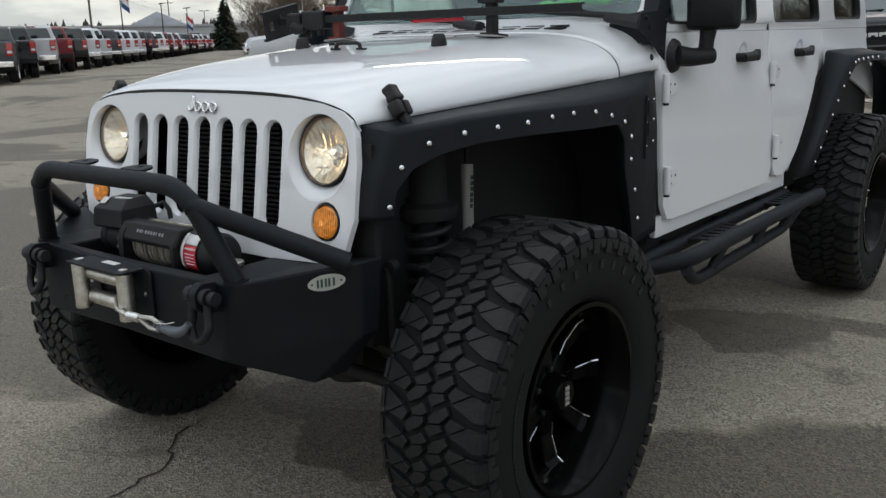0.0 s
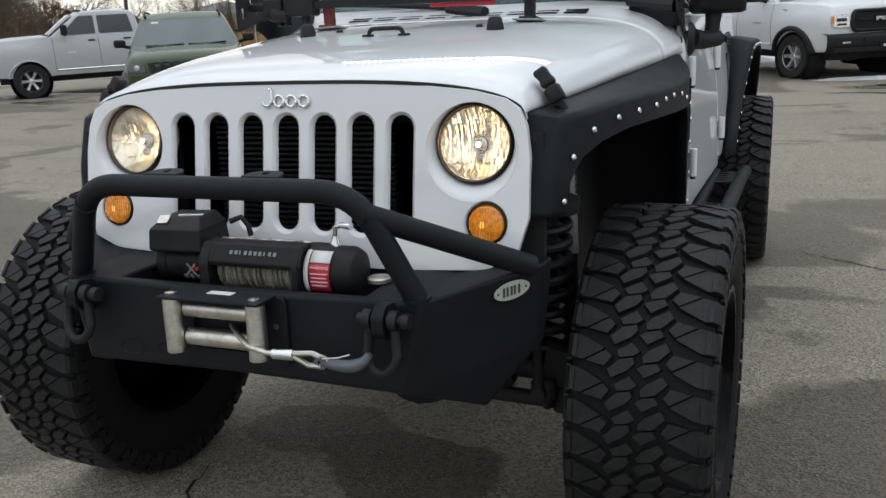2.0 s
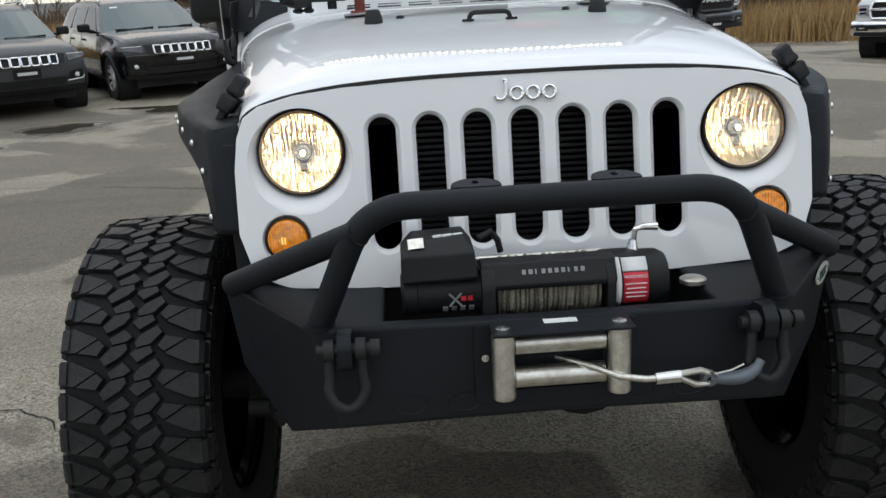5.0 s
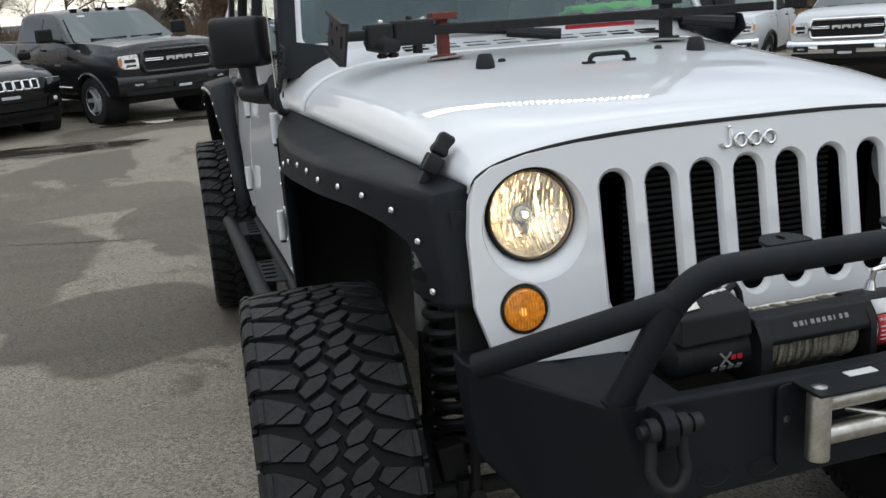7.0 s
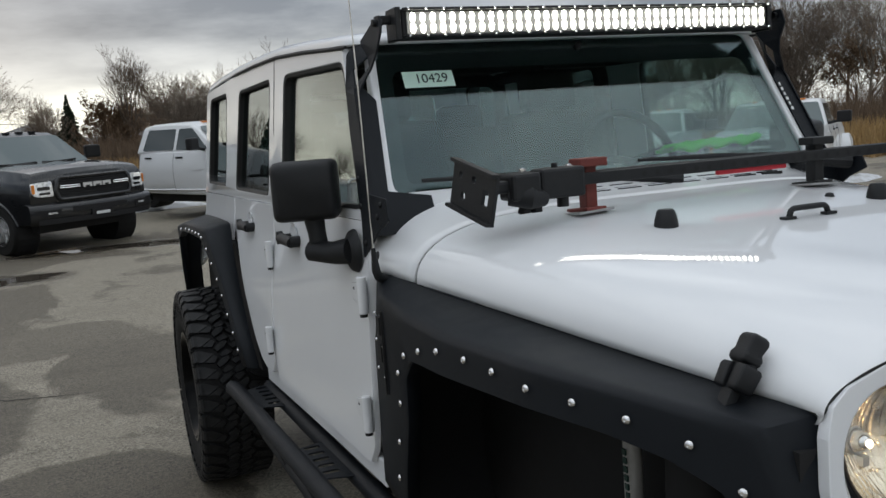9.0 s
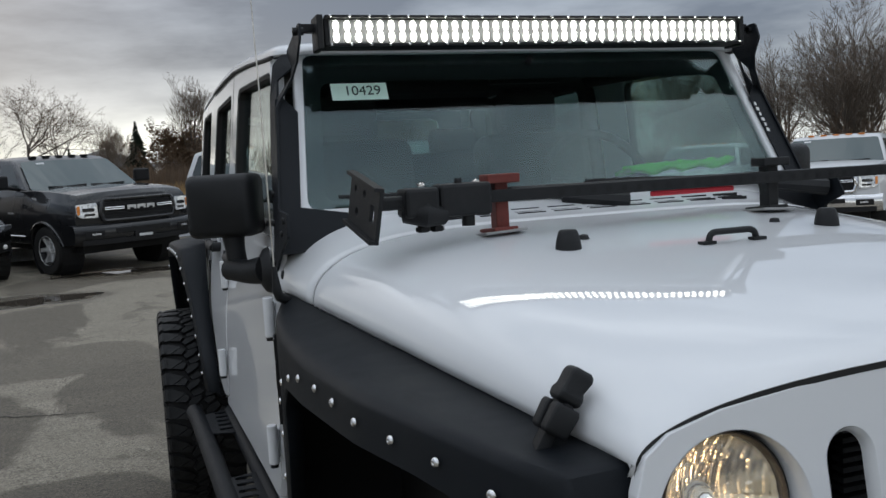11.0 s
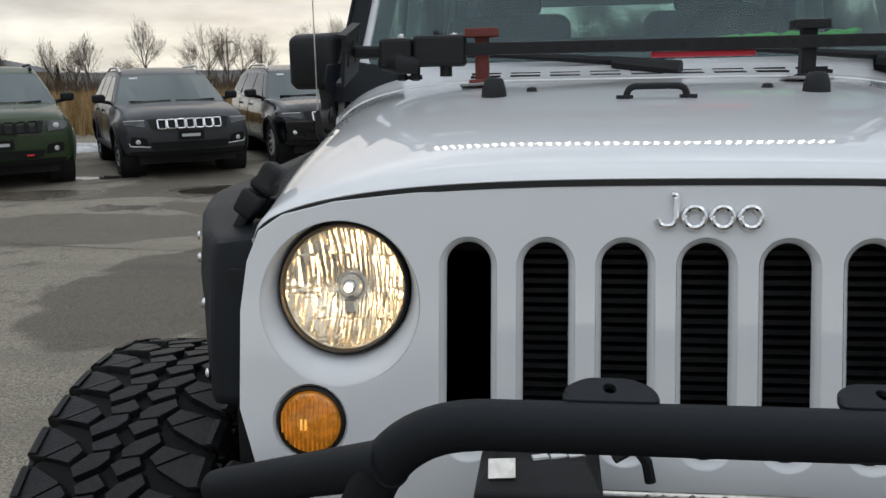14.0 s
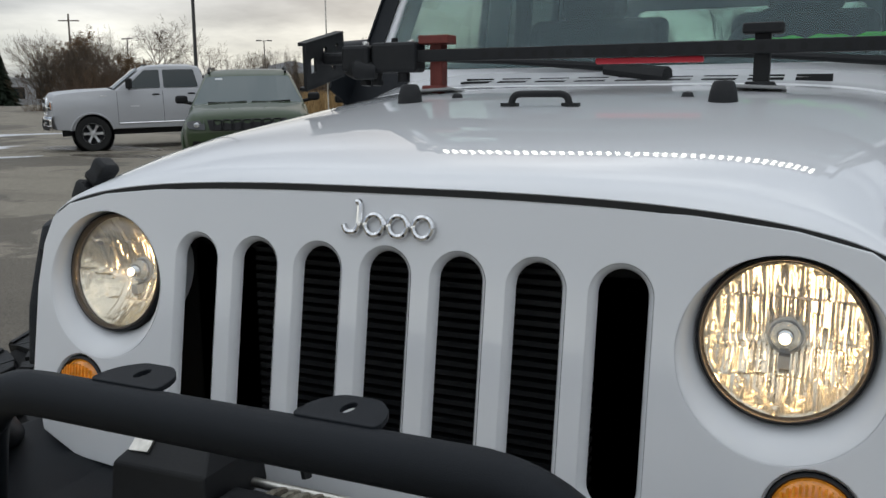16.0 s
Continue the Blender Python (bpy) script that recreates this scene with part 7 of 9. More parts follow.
def face_plate(shape, pts, radius, out, thick, mat, parent, name, label="", bevel=0.0, n=3):
    """A flat piece laid on the curved front, standing out by some millimetres."""
    pts = rounded(pts, radius, n)
    fine = []
    for (x0, z0), (x1, z1) in zip(pts, pts[1:] + pts[:1]):
        m = max(1, int(abs(x1 - x0) / 0.12))
        fine += [(x0 + (x1 - x0) * k / m, z0 + (z1 - z0) * k / m) for k in range(m)]
    return part(name, prism(fresh(), fine, lambda x, z, d: shape.face(x, z, out + d), thick), mat, parent, label, bevel=bevel)


def face_line(shape, pts, out, r, mat, parent, name, closed=True, n=8):
    fine = []
    loop = list(pts) + ([pts[0]] if closed else [])
    for (x0, z0), (x1, z1) in zip(loop, loop[1:]):
        m = max(1, int(abs(x1 - x0) / 0.10))
        fine += [(x0 + (x1 - x0) * k / m, z0 + (z1 - z0) * k / m) for k in range(m)]
    fine.append(loop[-1])
    return part(name, tube(fresh(), [shape.face(x, z, out) for x, z in fine], r, n), mat, parent, smooth=True)


def car_body(car, S, mat):
    """Body with wheel openings and cab with glass, from one table of sizes."""
    sh = Shape(S)
    W, r, wb, sill, fo = sh.W, S["r"], S["wb"], S["sill"], S["fo"]
    front = S["front"]
    axles = S.get("axles", (0, wb))
    outline = list(S["top"]) + [p for c in reversed(axles) for p in arch(c, r, sill)] + [(front[0][0], front[0][1])] + list(front[1:-1])
    body = part("body", slab(fresh(), outline, sh.body), mat, car, "", smooth="all", bevel=S.get("edge", 0.05), segs=3)
    for cy in axles:
        for s in (-1, 1):
            bm = lathe(fresh(), [(r * 1.165, 0.015), (r * 1.165, 0.34), (0.0001, 0.34)], 28, Matrix.Translation((s * (W - 0.02), cy, r * 0.95)) @ pose(0, 0, 0, 0, -90 * s))
            part("wheel_housing", bm, DARK, car)
            lip = [(s * (sh.hw(y, z) + 0.004), y, z) for y, z in arch(cy, r * S.get("lipr", 1.02), sill)]
            part("wheel_arch", tube(fresh(), lip, S.get("lip", 0.022), 8), S.get("lipmat", mat), car, smooth=True)
    part("underbody", box(fresh(), -W + 0.25, W - 0.25, -fo + 0.3, S.get("under", wb + 0.5), sill - 0.14, sill + 0.12), DARK, car)
    cabp = S["cab"]
    cab = part("cab", slab(fresh(), cabp, lambda y, z, s: (s * sh.cab(z), y + 0.10 * s * s * clamp01((1.5 - y) / 0.6), z + 0.03 * (1 - abs(s) ** 2.5) * clamp01((z - S["roof"] + 0.15) / 0.15)), 8, 0.2), mat, car, "", smooth="all", bevel=0.05, segs=3)
    for w in S["windows"]:
        for s in (-1, 1):
            part("side_window", prism(fresh(), rounded(w, 0.035, 3), lambda y, z, d, s=s: (s * (sh.cab(z) - 0.008 + d), y, z), 0.014), CARGLASS, cab)
            if S.get("brightline"):
                part("window_trim", tube(fresh(), [(s * (sh.cab(z) + 0.006), y, z) for y, z in (w[0], w[1])], 0.010, 6), CHROME, cab)
    (y0, z0), (y1, z1) = S["screen"]
    nrm = Vector((0, -(z1 - z0), (y1 - y0))).normalized()
    f0, f1 = sh.cab(z0) - 0.05, sh.cab(z1) - 0.05
    pts = rounded([(-f0, 0.02), (f0, 0.02), (f1, 0.97), (-f1, 0.97)], 0.05, 3)
    fine = []
    for (a0, b0), (a1, b1) in zip(pts, pts[1:] + pts[:1]):
        m = max(1, int(abs(a1 - a0) / 0.15))
        fine += [(a0 + (a1 - a0) * k / m, b0 + (b1 - b0) * k / m) for k in range(m)]

    def screen(x, v, d):
        return (x, y0 + (y1 - y0) * v + nrm.y * d + 0.10 * (x / W) ** 2, z0 + (z1 - z0) * v + nrm.z * d + 0.03 * (1 - abs(x / W) ** 2.5) * clamp01((v - 0.7) / 0.3) * 0.6)

    glass = part("windscreen", prism(fresh(), fine, lambda x, v, d: screen(x, v, d + 0.012), 0.01), SCREENGLASS, cab)
    for x0, x1 in ((-0.62, -0.02), (0.06, 0.66)):
        part("wiper", tube(fresh(), [screen(x0 + (x1 - x0) * k / 5, 0.05 + 0.05 * abs(k / 5 - 0.4), 0.035) for k in range(6)], 0.012, 6), TRIMBLACK, cab)
    part("screen_sticker", prism(fresh(), [(-0.52, 0.86), (-0.40, 0.86), (-0.40, 0.91), (-0.52, 0.91)], lambda x, v, d: screen(x, v, d + 0.024), 0.003), PLATE, cab)
    if "back" in S:
        (yb0, zb0), (yb1, zb1) = S["back"]
        part("rear_window", prism(fresh(), rounded([(-sh.cab(zb0) + 0.12, zb0), (sh.cab(zb0) - 0.12, zb0), (sh.cab(zb1) - 0.10, zb1), (-sh.cab(zb1) + 0.10, zb1)], 0.05, 3), lambda x, z, d: (x, yb0 + (yb1 - yb0) * (z - zb0) / (zb1 - zb0) + d, z), 0.012), CARGLASS, cab)
    for s in (-1, 1):
        for y in S["seams"]:
            zs = [sill + 0.10 + (S["belt"] - 0.04 - sill - 0.10) * k / 6 for k in range(7)]
            part("door_seam", tube(fresh(), [(s * (sh.hw(y, z) - 0.001), y, z) for z in zs], 0.005, 5), SEAL, body)
        for y in S["handles"]:
            z = S["belt"] - 0.12
            part("door_handle", obox(fresh(), (s * (sh.hw(y, z) + 0.012), y, z), (0.03, 0.17, 0.035)), TRIMBLACK, body, bevel=0.01)
        if "strip" in S:
            z = sill + 0.13
            part("rocker_strip", tube(fresh(), [(s * (sh.hw(y, z) + 0.003), y, z) for y in (0.62, 1.4, 2.1, S["strip"])], 0.016, 6), S.get("stripmat", CHROME), body)
        mh, mw = S.get("mirh", 0.17), S.get("mirw", 0.22)
        bm = obox(fresh(), (s * (W + S.get("miroff", 0.06) + mw / 2), S["wsy"] + 0.36, S["belt"] + 0.03 + mh / 2), (mw, 0.13, mh), (0, 0, s * -12))
        mirror = part("door_mirror", bm, S.get("mirmat", TRIMBLACK), car, smooth="all", bevel=0.04, segs=3)
        part("mirror_arm", tube(fresh(), [(s * (W - 0.10), S["wsy"] + 0.38, S["belt"] + 0.02), (s * (W + 0.10), S["wsy"] + 0.36, S["belt"] + 0.07)], 0.03, 8), TRIMBLACK, mirror)
    for x in (-1, 1):
        for cy in axles:
            road_wheel(car, x * (W - S["tw"] / 2 - 0.015), cy, r, S["tw"], S["rim"], spokes=S.get("spokes", 6))
    return sh, body, cab


def pickup(label, mat, at, rot, rim=ALLOY, front="chrome", bed=True, spokes=6, dual=False, strip=None, size=1.0):
    car = thing("pickup_truck", label, "pickup truck")
    lipm = TRIMBLACK if (not bed or front == "black") else mat
    S = dict(W=2.02, r=0.41, wb=3.80, sill=0.50, fo=0.98, belt=1.40, mid=0.95, roof=1.95, nose=0.08, bow=0.16, crown=0.05, h0=1.30, wsy=0.52, tw=0.27, rim=rim, spokes=spokes, mirh=0.24, mirw=0.26, lipmat=lipm, lip=0.024 if bed else 0.05, lipr=1.02 if bed else 1.08,
             front=[(-0.92, 0.52), (-0.98, 0.66), (-1.00, 0.90), (-1.00, 1.14), (-0.97, 1.25), (-0.90, 1.315)],
             top=[(-0.90, 1.315), (-0.70, 1.345), (-0.3, 1.375), (0.40, 1.41), (0.56, 1.40), (1.3, 1.40), (2.0, 1.40), (2.70, 1.40)],
             cab=[(0.42, 1.36), (1.12, 1.86), (1.32, 1.935), (1.8, 1.955), (2.35, 1.95), (2.60, 1.90), (2.72, 1.36)],
             windows=[[(0.80, 1.43), (1.62, 1.43), (1.62, 1.85), (1.28, 1.85)], [(1.70, 1.43), (2.52, 1.43), (2.44, 1.85), (1.70, 1.85)]],
             screen=((0.44, 1.385), (1.12, 1.875)), back=((2.715, 1.45), (2.62, 1.84)), seams=(0.60, 1.66, 2.64), handles=(1.50, 2.34))
    if strip:
        S["strip"], S["stripmat"] = 2.6, strip
    if bed:
        S["top"] += [(2.73, 1.40), (2.75, 1.375), (2.78, 1.40), (3.6, 1.405), (4.4, 1.405), (4.98, 1.405), (5.02, 1.30), (5.03, 0.80), (4.98, 0.62)]
    else:
        S["top"] += [(2.74, 1.39), (2.75, 1.0), (2.74, 0.55)]
        S["axles"], S["under"] = (0,), 2.6
    sh, body, cab = car_body(car, S, mat)
    if bed:
        part("bed_opening", box(fresh(), -0.80, 0.80, 2.90, 4.90, 1.385, 1.413), DARK, body)
        for s in (-1, 1):
            part("tail_lamp", obox(fresh(), (s * 0.86, 4.99, 1.13), (0.17, 0.05, 0.34)), TAIL, body, bevel=0.01)
            if dual:
                bm = prism(fresh(), arch(3.8, 0.52, 0.55) + [(3.3, 0.7), (3.32, 1.1), (3.5, 1.32), (4.1, 1.32), (4.3, 1.1), (4.32, 0.7)][:0], lambda y, z, d, s=s: (s * (sh.hw(y, z) - 0.02 + d * (1 - 0.5 * clamp01((z - 0.9) / 0.4))), y, z), 0.20)
                part("dual_fender", bm, mat, body, smooth="all", bevel=0.06, segs=3)
                road_wheel(car, s * 1.02, 3.80, 0.41, 0.27, rim, spokes=spokes)
        part("rear_bumper", obox(fresh(), (0, 5.06, 0.66), (1.9, 0.16, 0.2)), CHROME if front == "chrome" else TRIMBLACK, car, bevel=0.03)
        part("tailgate", obox(fresh(), (0, 5.02, 1.1), (1.45, 0.03, 0.5)), mat, body, bevel=0.02)
    else:
        for s in (-1, 1):
            part("frame_rail", obox(fresh(), (s * 0.43, 4.0, 0.82), (0.09, 2.9, 0.20)), TRIMBLACK, car)
            road_wheel(car, s * 0.80, 4.3, 0.41, 0.5, ALLOY, spokes=8)
        part("fuel_tank", obox(fresh(), (0.0, 3.3, 0.75), (0.8, 0.7, 0.4)), DARK, car, bevel=0.04)
        part("rear_axle", tube(fresh(), [(-0.8, 4.3, 0.41), (0.8, 4.3, 0.41)], 0.09, 10), TRIMBLACK, car, smooth=True)
        part("frame_tail", obox(fresh(), (0, 5.4, 0.82), (0.95, 0.08, 0.2)), TRIMBLACK, car)
    gmat = CHROME if front == "chrome" else (mat if front == "body" else TRIMBLACK)
    gp = [(-0.56, 0.89), (0.56, 0.89), (0.60, 1.02), (0.575, 1.19), (0.53, 1.225), (-0.53, 1.225), (-0.575, 1.19), (-0.60, 1.02)]
    g = face_plate(sh, gp, 0.03, 0.003, 0.03, TRIMBLACK, car, "grille", "black grille")
    for k in range(7):
        z = 0.925 + k * 0.042
        face_line(sh, [(-0.55, z), (0.55, z)], 0.036, 0.006, DARK, g, "grille_rib", False, 5)
    face_line(sh, rounded(gp, 0.04, 3), 0.026, 0.034, gmat, g, "grille_surround")
    bar = CHROME if front != "black" else TRIMBLACK
    for s in (-1, 1):
        face_line(sh, [(s * 0.55, 1.098), (s * 0.27, 1.098), (s * 0.27, 1.068), (s * 0.55, 1.068)], 0.050, 0.010, bar, g, "grille_bar", True, 6)
    for k in range(3):
        u = -0.225 + k * 0.155
        face_plate(sh, [(u, 1.048), (u + 0.135, 1.048), (u + 0.135, 1.118), (u, 1.118)], 0.012, 0.045, 0.016, ALLOY, g, "grille_badge")
        face_plate(sh, [(u + 0.035, 1.048), (u + 0.10, 1.048), (u + 0.10, 1.075), (u + 0.035, 1.075)], 0.008, 0.062, 0.002, TRIMBLACK, g, "badge_notch")
    for s in (-1, 1):
        face_plate(sh, [(s * 0.635, 0.945), (s * 0.86, 0.955), (s * 0.915, 1.00), (s * 0.915, 1.17), (s * 0.64, 1.19)], 0.03, 0.004, 0.022, HEADLAMP, car, "headlamp", "clear headlamp", 0.008)
        face_plate(sh, [(s * 0.68, 1.055), (s * 0.84, 1.055), (s * 0.84, 1.11), (s * 0.68, 1.11)], 0.015, 0.026, 0.004, LAMPDARK, car, "headlamp_inset")
        face_plate(sh, [(s * 0.68, 0.985), (s * 0.82, 0.985), (s * 0.82, 1.02), (s * 0.68, 1.02)], 0.012, 0.026, 0.004, LAMPDARK, car, "headlamp_inset")
        face_plate(sh, [(s * 0.872, 1.01), (s * 0.91, 1.01), (s * 0.91, 1.15), (s * 0.872, 1.15)], 0.01, 0.026, 0.004, AMBERMARK, car, "side_marker")
        part("fender_badge", obox(fresh(), (s * (sh.hw(1.0, 1.02) + 0.002), 1.0, 1.02), (0.006, 0.20, 0.03)), ALLOY, car)
        part("hood_badge", obox(fresh(), (s * (sh.hw(0.30, 1.26) + 0.004), 0.30, 1.26), (0.006, 0.15, 0.05)), ALLOY, car, bevel=0.01)
    bm = fresh()
    xs = [k / 10 - 1 for k in range(21)]
    loft(bm, [[(x * 0.985, -1.075 + 0.20 * abs(x) ** 2.6 + dy, z) for x in xs] for dy, z in ((0.14, 0.50), (0.04, 0.52), (-0.01, 0.58), (-0.015, 0.66), (-0.015, 0.76), (0.0, 0.815), (0.03, 0.835), (0.14, 0.845))], False)
    bump = part("front_bumper", bm, gmat, car, "front bumper", smooth="all")

    def on_bumper(x0, x1, z0, z1, mt, name, out=0.0):
        def at_(x, z, d):
            return (x, -1.094 + 0.20 * abs(x / 0.985) ** 2.6 - out - d, z)
        n = max(2, int((x1 - x0) / 0.1))
        pts_ = [(x0 + (x1 - x0) * k / n, z0) for k in range(n + 1)] + [(x1 - (x1 - x0) * k / n, z1) for k in range(n + 1)]
        return part(name, prism(fresh(), pts_, at_, 0.008), mt, bump, bevel=0.004)

    on_bumper(-0.44, 0.44, 0.685, 0.765, DARK, "bumper_intake")
    on_bumper(-0.86, -0.60, 0.635, 0.745, TRIMBLACK if front != "black" else DARK, "fog_recess")
    on_bumper(0.60, 0.86, 0.635, 0.745, TRIMBLACK if front != "black" else DARK, "fog_recess")
    on_bumper(-0.78, -0.66, 0.675, 0.705, HEADLAMP, "fog_lamp", 0.01)
    on_bumper(0.66, 0.78, 0.675, 0.705, HEADLAMP, "fog_lamp", 0.01)
    on_bumper(-0.90, 0.90, 0.52, 0.60, TRIMBLACK, "air_dam", 0.004)
    on_bumper(-0.17, 0.17, 0.555, 0.69, TRIMBLACK, "plate_holder", 0.012)
    on_bumper(-0.11, 0.11, 0.595, 0.64, PLATE, "plate_print", 0.022)
    for x in (-0.44, -0.22, 0, 0.22, 0.44):
        part("roof_marker", obox(fresh(), (x, 1.34, 1.968), (0.11, 0.08, 0.035)), AMBERMARK if mat is P_WHITE else TRIMBLACK, cab, bevel=0.012)
    settle(car, at, rot, 0.90, size)
    return car


def suv(label, mat, at, rot, grand=False):
    car = thing("sport_utility_car", label, "car")
    b, rf, wb = (1.16, 1.74, 2.91) if grand else (1.10, 1.66, 2.70)
    S = dict(W=1.94 if grand else 1.87, r=0.37, wb=wb, sill=0.36, fo=0.92, belt=b, mid=0.75, roof=rf, nose=0.10, bow=0.24, crown=0.05, h0=b - 0.12, wsy=0.50, tw=0.24, rim=BRIGHTRIM, spokes=10 if not grand else 5, hoodin=0.07, lean=0.40, mirh=0.14, mirw=0.19, miroff=-0.01,
             lip=0.026, lipmat=TRIMBLACK if not grand else mat, brightline=not grand, edge=0.06,
             front=[(-0.84, 0.36), (-0.90, 0.48), (-0.93, 0.62), (-0.94, 0.76), (-0.93, b - 0.28), (-0.90, b - 0.19), (-0.80, b - 0.115)],
             top=[(-0.80, b - 0.115), (-0.60, b - 0.075), (-0.1, b - 0.02), (0.42, b + 0.02), (0.6, b), (1.4, b), (2.2, b + 0.01), (wb + 0.72, b + 0.03), (wb + 0.90, b - 0.05), (wb + 0.96, 0.85), (wb + 0.95, 0.55), (wb + 0.86, 0.40)],
             cab=[(0.34, b - 0.04), (1.10, rf - 0.11), (1.36, rf - 0.03), (2.0, rf), (wb - 0.2, rf - 0.015), (wb + 0.25, rf - 0.05), (wb + 0.50, rf - 0.12), (wb + 0.86, b - 0.04)],
             windows=[[(0.80, b + 0.04), (1.66, b + 0.04), (1.66, rf - 0.11), (1.24, rf - 0.125)], [(1.74, b + 0.04), (2.56, b + 0.05), (2.48, rf - 0.11), (1.74, rf - 0.105)], [(2.66, b + 0.06), (wb + 0.58, b + 0.10), (wb + 0.36, rf - 0.16), (2.58, rf - 0.115)]],
             screen=((0.38, b - 0.01), (1.10, rf - 0.12)), back=((wb + 0.84, b + 0.03), (wb + 0.56, rf - 0.14)), seams=(0.62, 1.70, 2.50), handles=(1.52, 2.36))
    sh, body, cab = car_body(car, S, mat)
    zc = b - 0.255
    hh = 0.088 if grand else 0.078
    gp = [(-0.53, zc - hh), (0.53, zc - hh), (0.57, zc + hh), (-0.57, zc + hh)]
    g = face_plate(sh, gp, 0.025, 0.002, 0.022, DARK if not grand else TRIMBLACK, car, "grille", "black seven-slot grille")
    for k in range(7):
        x = (k - 3) * (0.128 if not grand else 0.142)
        hx = 0.052 if not grand else 0.056
        face_line(sh, rounded([(x - hx, zc - hh * 0.86), (x + hx, zc - hh * 0.86), (x + hx * 1.06, zc + hh * 0.86), (x - hx * 1.06, zc + hh * 0.86)], 0.02, 3), 0.032, 0.0125 if not grand else 0.009, CHROME if not grand else TRIMBLACK, g, "slot_frame", True, 6)
    for s in (-1, 1):
        lamp = [(s * 0.59, zc - 0.045), (s * 0.86, zc + 0.0), (s * 0.88, zc + 0.055), (s * 0.60, zc + 0.065)] if not grand else [(s * 0.60, zc - 0.075), (s * 0.83, zc - 0.06), (s * 0.87, zc + 0.0), (s * 0.86, zc + 0.055), (s * 0.61, zc + 0.075)]
        face_plate(sh, lamp, 0.015, 0.003, 0.014, LAMPDARK, car, "headlamp", "smoked headlamp")
        if grand:
            part("lamp_projector", lathe(fresh(), [(0.042, 0), (0.036, 0.012), (0.0001, 0.018)], 16, Matrix.Translation(sh.face(s * 0.72, zc, 0.016)) @ pose(0, 0, 0, 90)), HEADLAMP, car, smooth=True)
        else:
            face_line(sh, [(s * 0.60, zc + 0.060), (s * 0.86, zc + 0.052)], 0.018, 0.006, ALLOY, car, "lamp_strip", False)
        face_plate(sh, [(s * 0.56, 0.50), (s * 0.80, 0.53), (s * 0.80, 0.66), (s * 0.60, 0.64)], 0.03, 0.002, 0.012, TRIMBLACK, car, "fog_recess")
        part("fog_lamp", lathe(fresh(), [(0.04, 0), (0.034, 0.012), (0.0001, 0.016)], 14, Matrix.Translation(sh.face(s * 0.70, 0.58, 0.012)) @ pose(0, 0, 0, 90)), HEADLAMP, car, smooth=True)
        if not grand:
            face_line(sh, [(s * 0.55, 0.50), (s * 0.80, 0.515), (s * 0.82, 0.56)], 0.014, 0.010, ALLOY if mat is not P_BLACK else TRIMBLACK, car, "fog_trim", False)
        part("roof_rack", tube(fresh(), bend([(s * 0.62, 1.25, rf - 0.04), (s * 0.63, 1.45, rf + 0.045), (s * 0.62, wb - 0.1, rf + 0.03), (s * 0.61, wb + 0.25, rf - 0.06)], 0.15, 4), 0.020, 8), TRIMBLACK if grand else ALLOY, car, smooth=True)
        part("sill_cladding", tube(fresh(), [(s * (sh.hw(y, 0.40) + 0.002), y, 0.41) for y in (0.45, 1.2, 2.0, wb - 0.45)], 0.05, 8), TRIMBLACK, body, smooth=True)
        if grand:
            part("tow_hook", tube(fresh(), bend([sh.face(s * 0.40, 0.50, -0.02), sh.face(s * 0.40, 0.50, 0.05), sh.face(s * 0.33, 0.50, 0.05), sh.face(s * 0.33, 0.50, -0.02)], 0.03), 0.018, 8), REDHOOK, car, smooth=True)
            part("hood_line", tube(fresh(), [sh.body(-0.55 + 0.9 * k / 5, b - 0.07 + 0.075 * k / 5, s * (0.30 + 0.10 * k / 5)) for k in range(6)], 0.008, 5), mat, body)
    face_plate(sh, [(-0.52, 0.46), (0.52, 0.46), (0.56, 0.57), (-0.56, 0.57)], 0.03, 0.002, 0.012, DARK, car, "bumper_intake")
    face_plate(sh, [(-0.80, 0.365), (0.80, 0.365), (0.82, 0.43), (-0.82, 0.43)], 0.02, 0.004, 0.02, TRIMBLACK, car, "lower_bumper")
    face_plate(sh, [(-0.18, 0.60), (0.18, 0.60), (0.18, 0.735), (-0.18, 0.735)], 0.01, 0.008, 0.016, TRIMBLACK, car, "plate_holder")
    face_plate(sh, [(-0.13, 0.645), (0.13, 0.645), (0.13, 0.69), (-0.13, 0.69)], 0.008, 0.025, 0.003, PLATE, car, "plate_print")
    if not grand:
        face_plate(sh, [(-0.075, zc + hh + 0.03), (0.075, zc + hh + 0.03), (0.075, zc + hh + 0.055), (-0.075, zc + hh + 0.055)], 0.008, 0.006, 0.012, CHROME, car, "hood_badge")
    settle(car, at, rot, 0.92)
    return car


# the cars stand with their noses to the open lot
suv("dark olive green sport utility car with black grille", P_GREEN, (-7.87, 10.15), 36, grand=True)
suv("steel grey sport utility car with chrome grille slots", P_GREY, (-5.85, 11.6), 34)
suv("black sport utility car with chrome grille slots", P_BLACK, (-3.95, 13.0), 31)
pickup("dark granite grey pickup truck with chrome wheels", P_GRANITE, (-1.65, 13.85), 31, rim=BRIGHTRIM, front="body", strip=CHROME)
pickup("silver pickup truck parked sideways on the lot", P_SILVER, (-14.5, 13.3), -42, front="chrome", spokes=6, strip=CHROME, size=0.88)
pickup("white chassis truck with black bumper and bare frame", P_WHITE, (2.05, 15.05), 35, front="black", bed=False, strip=ALLOY)
pickup("dark grey pickup truck with black wheels", P_GRANITE, (5.1, 15.2), 30, rim=RIMBLACK, front="body", strip=CHROME)
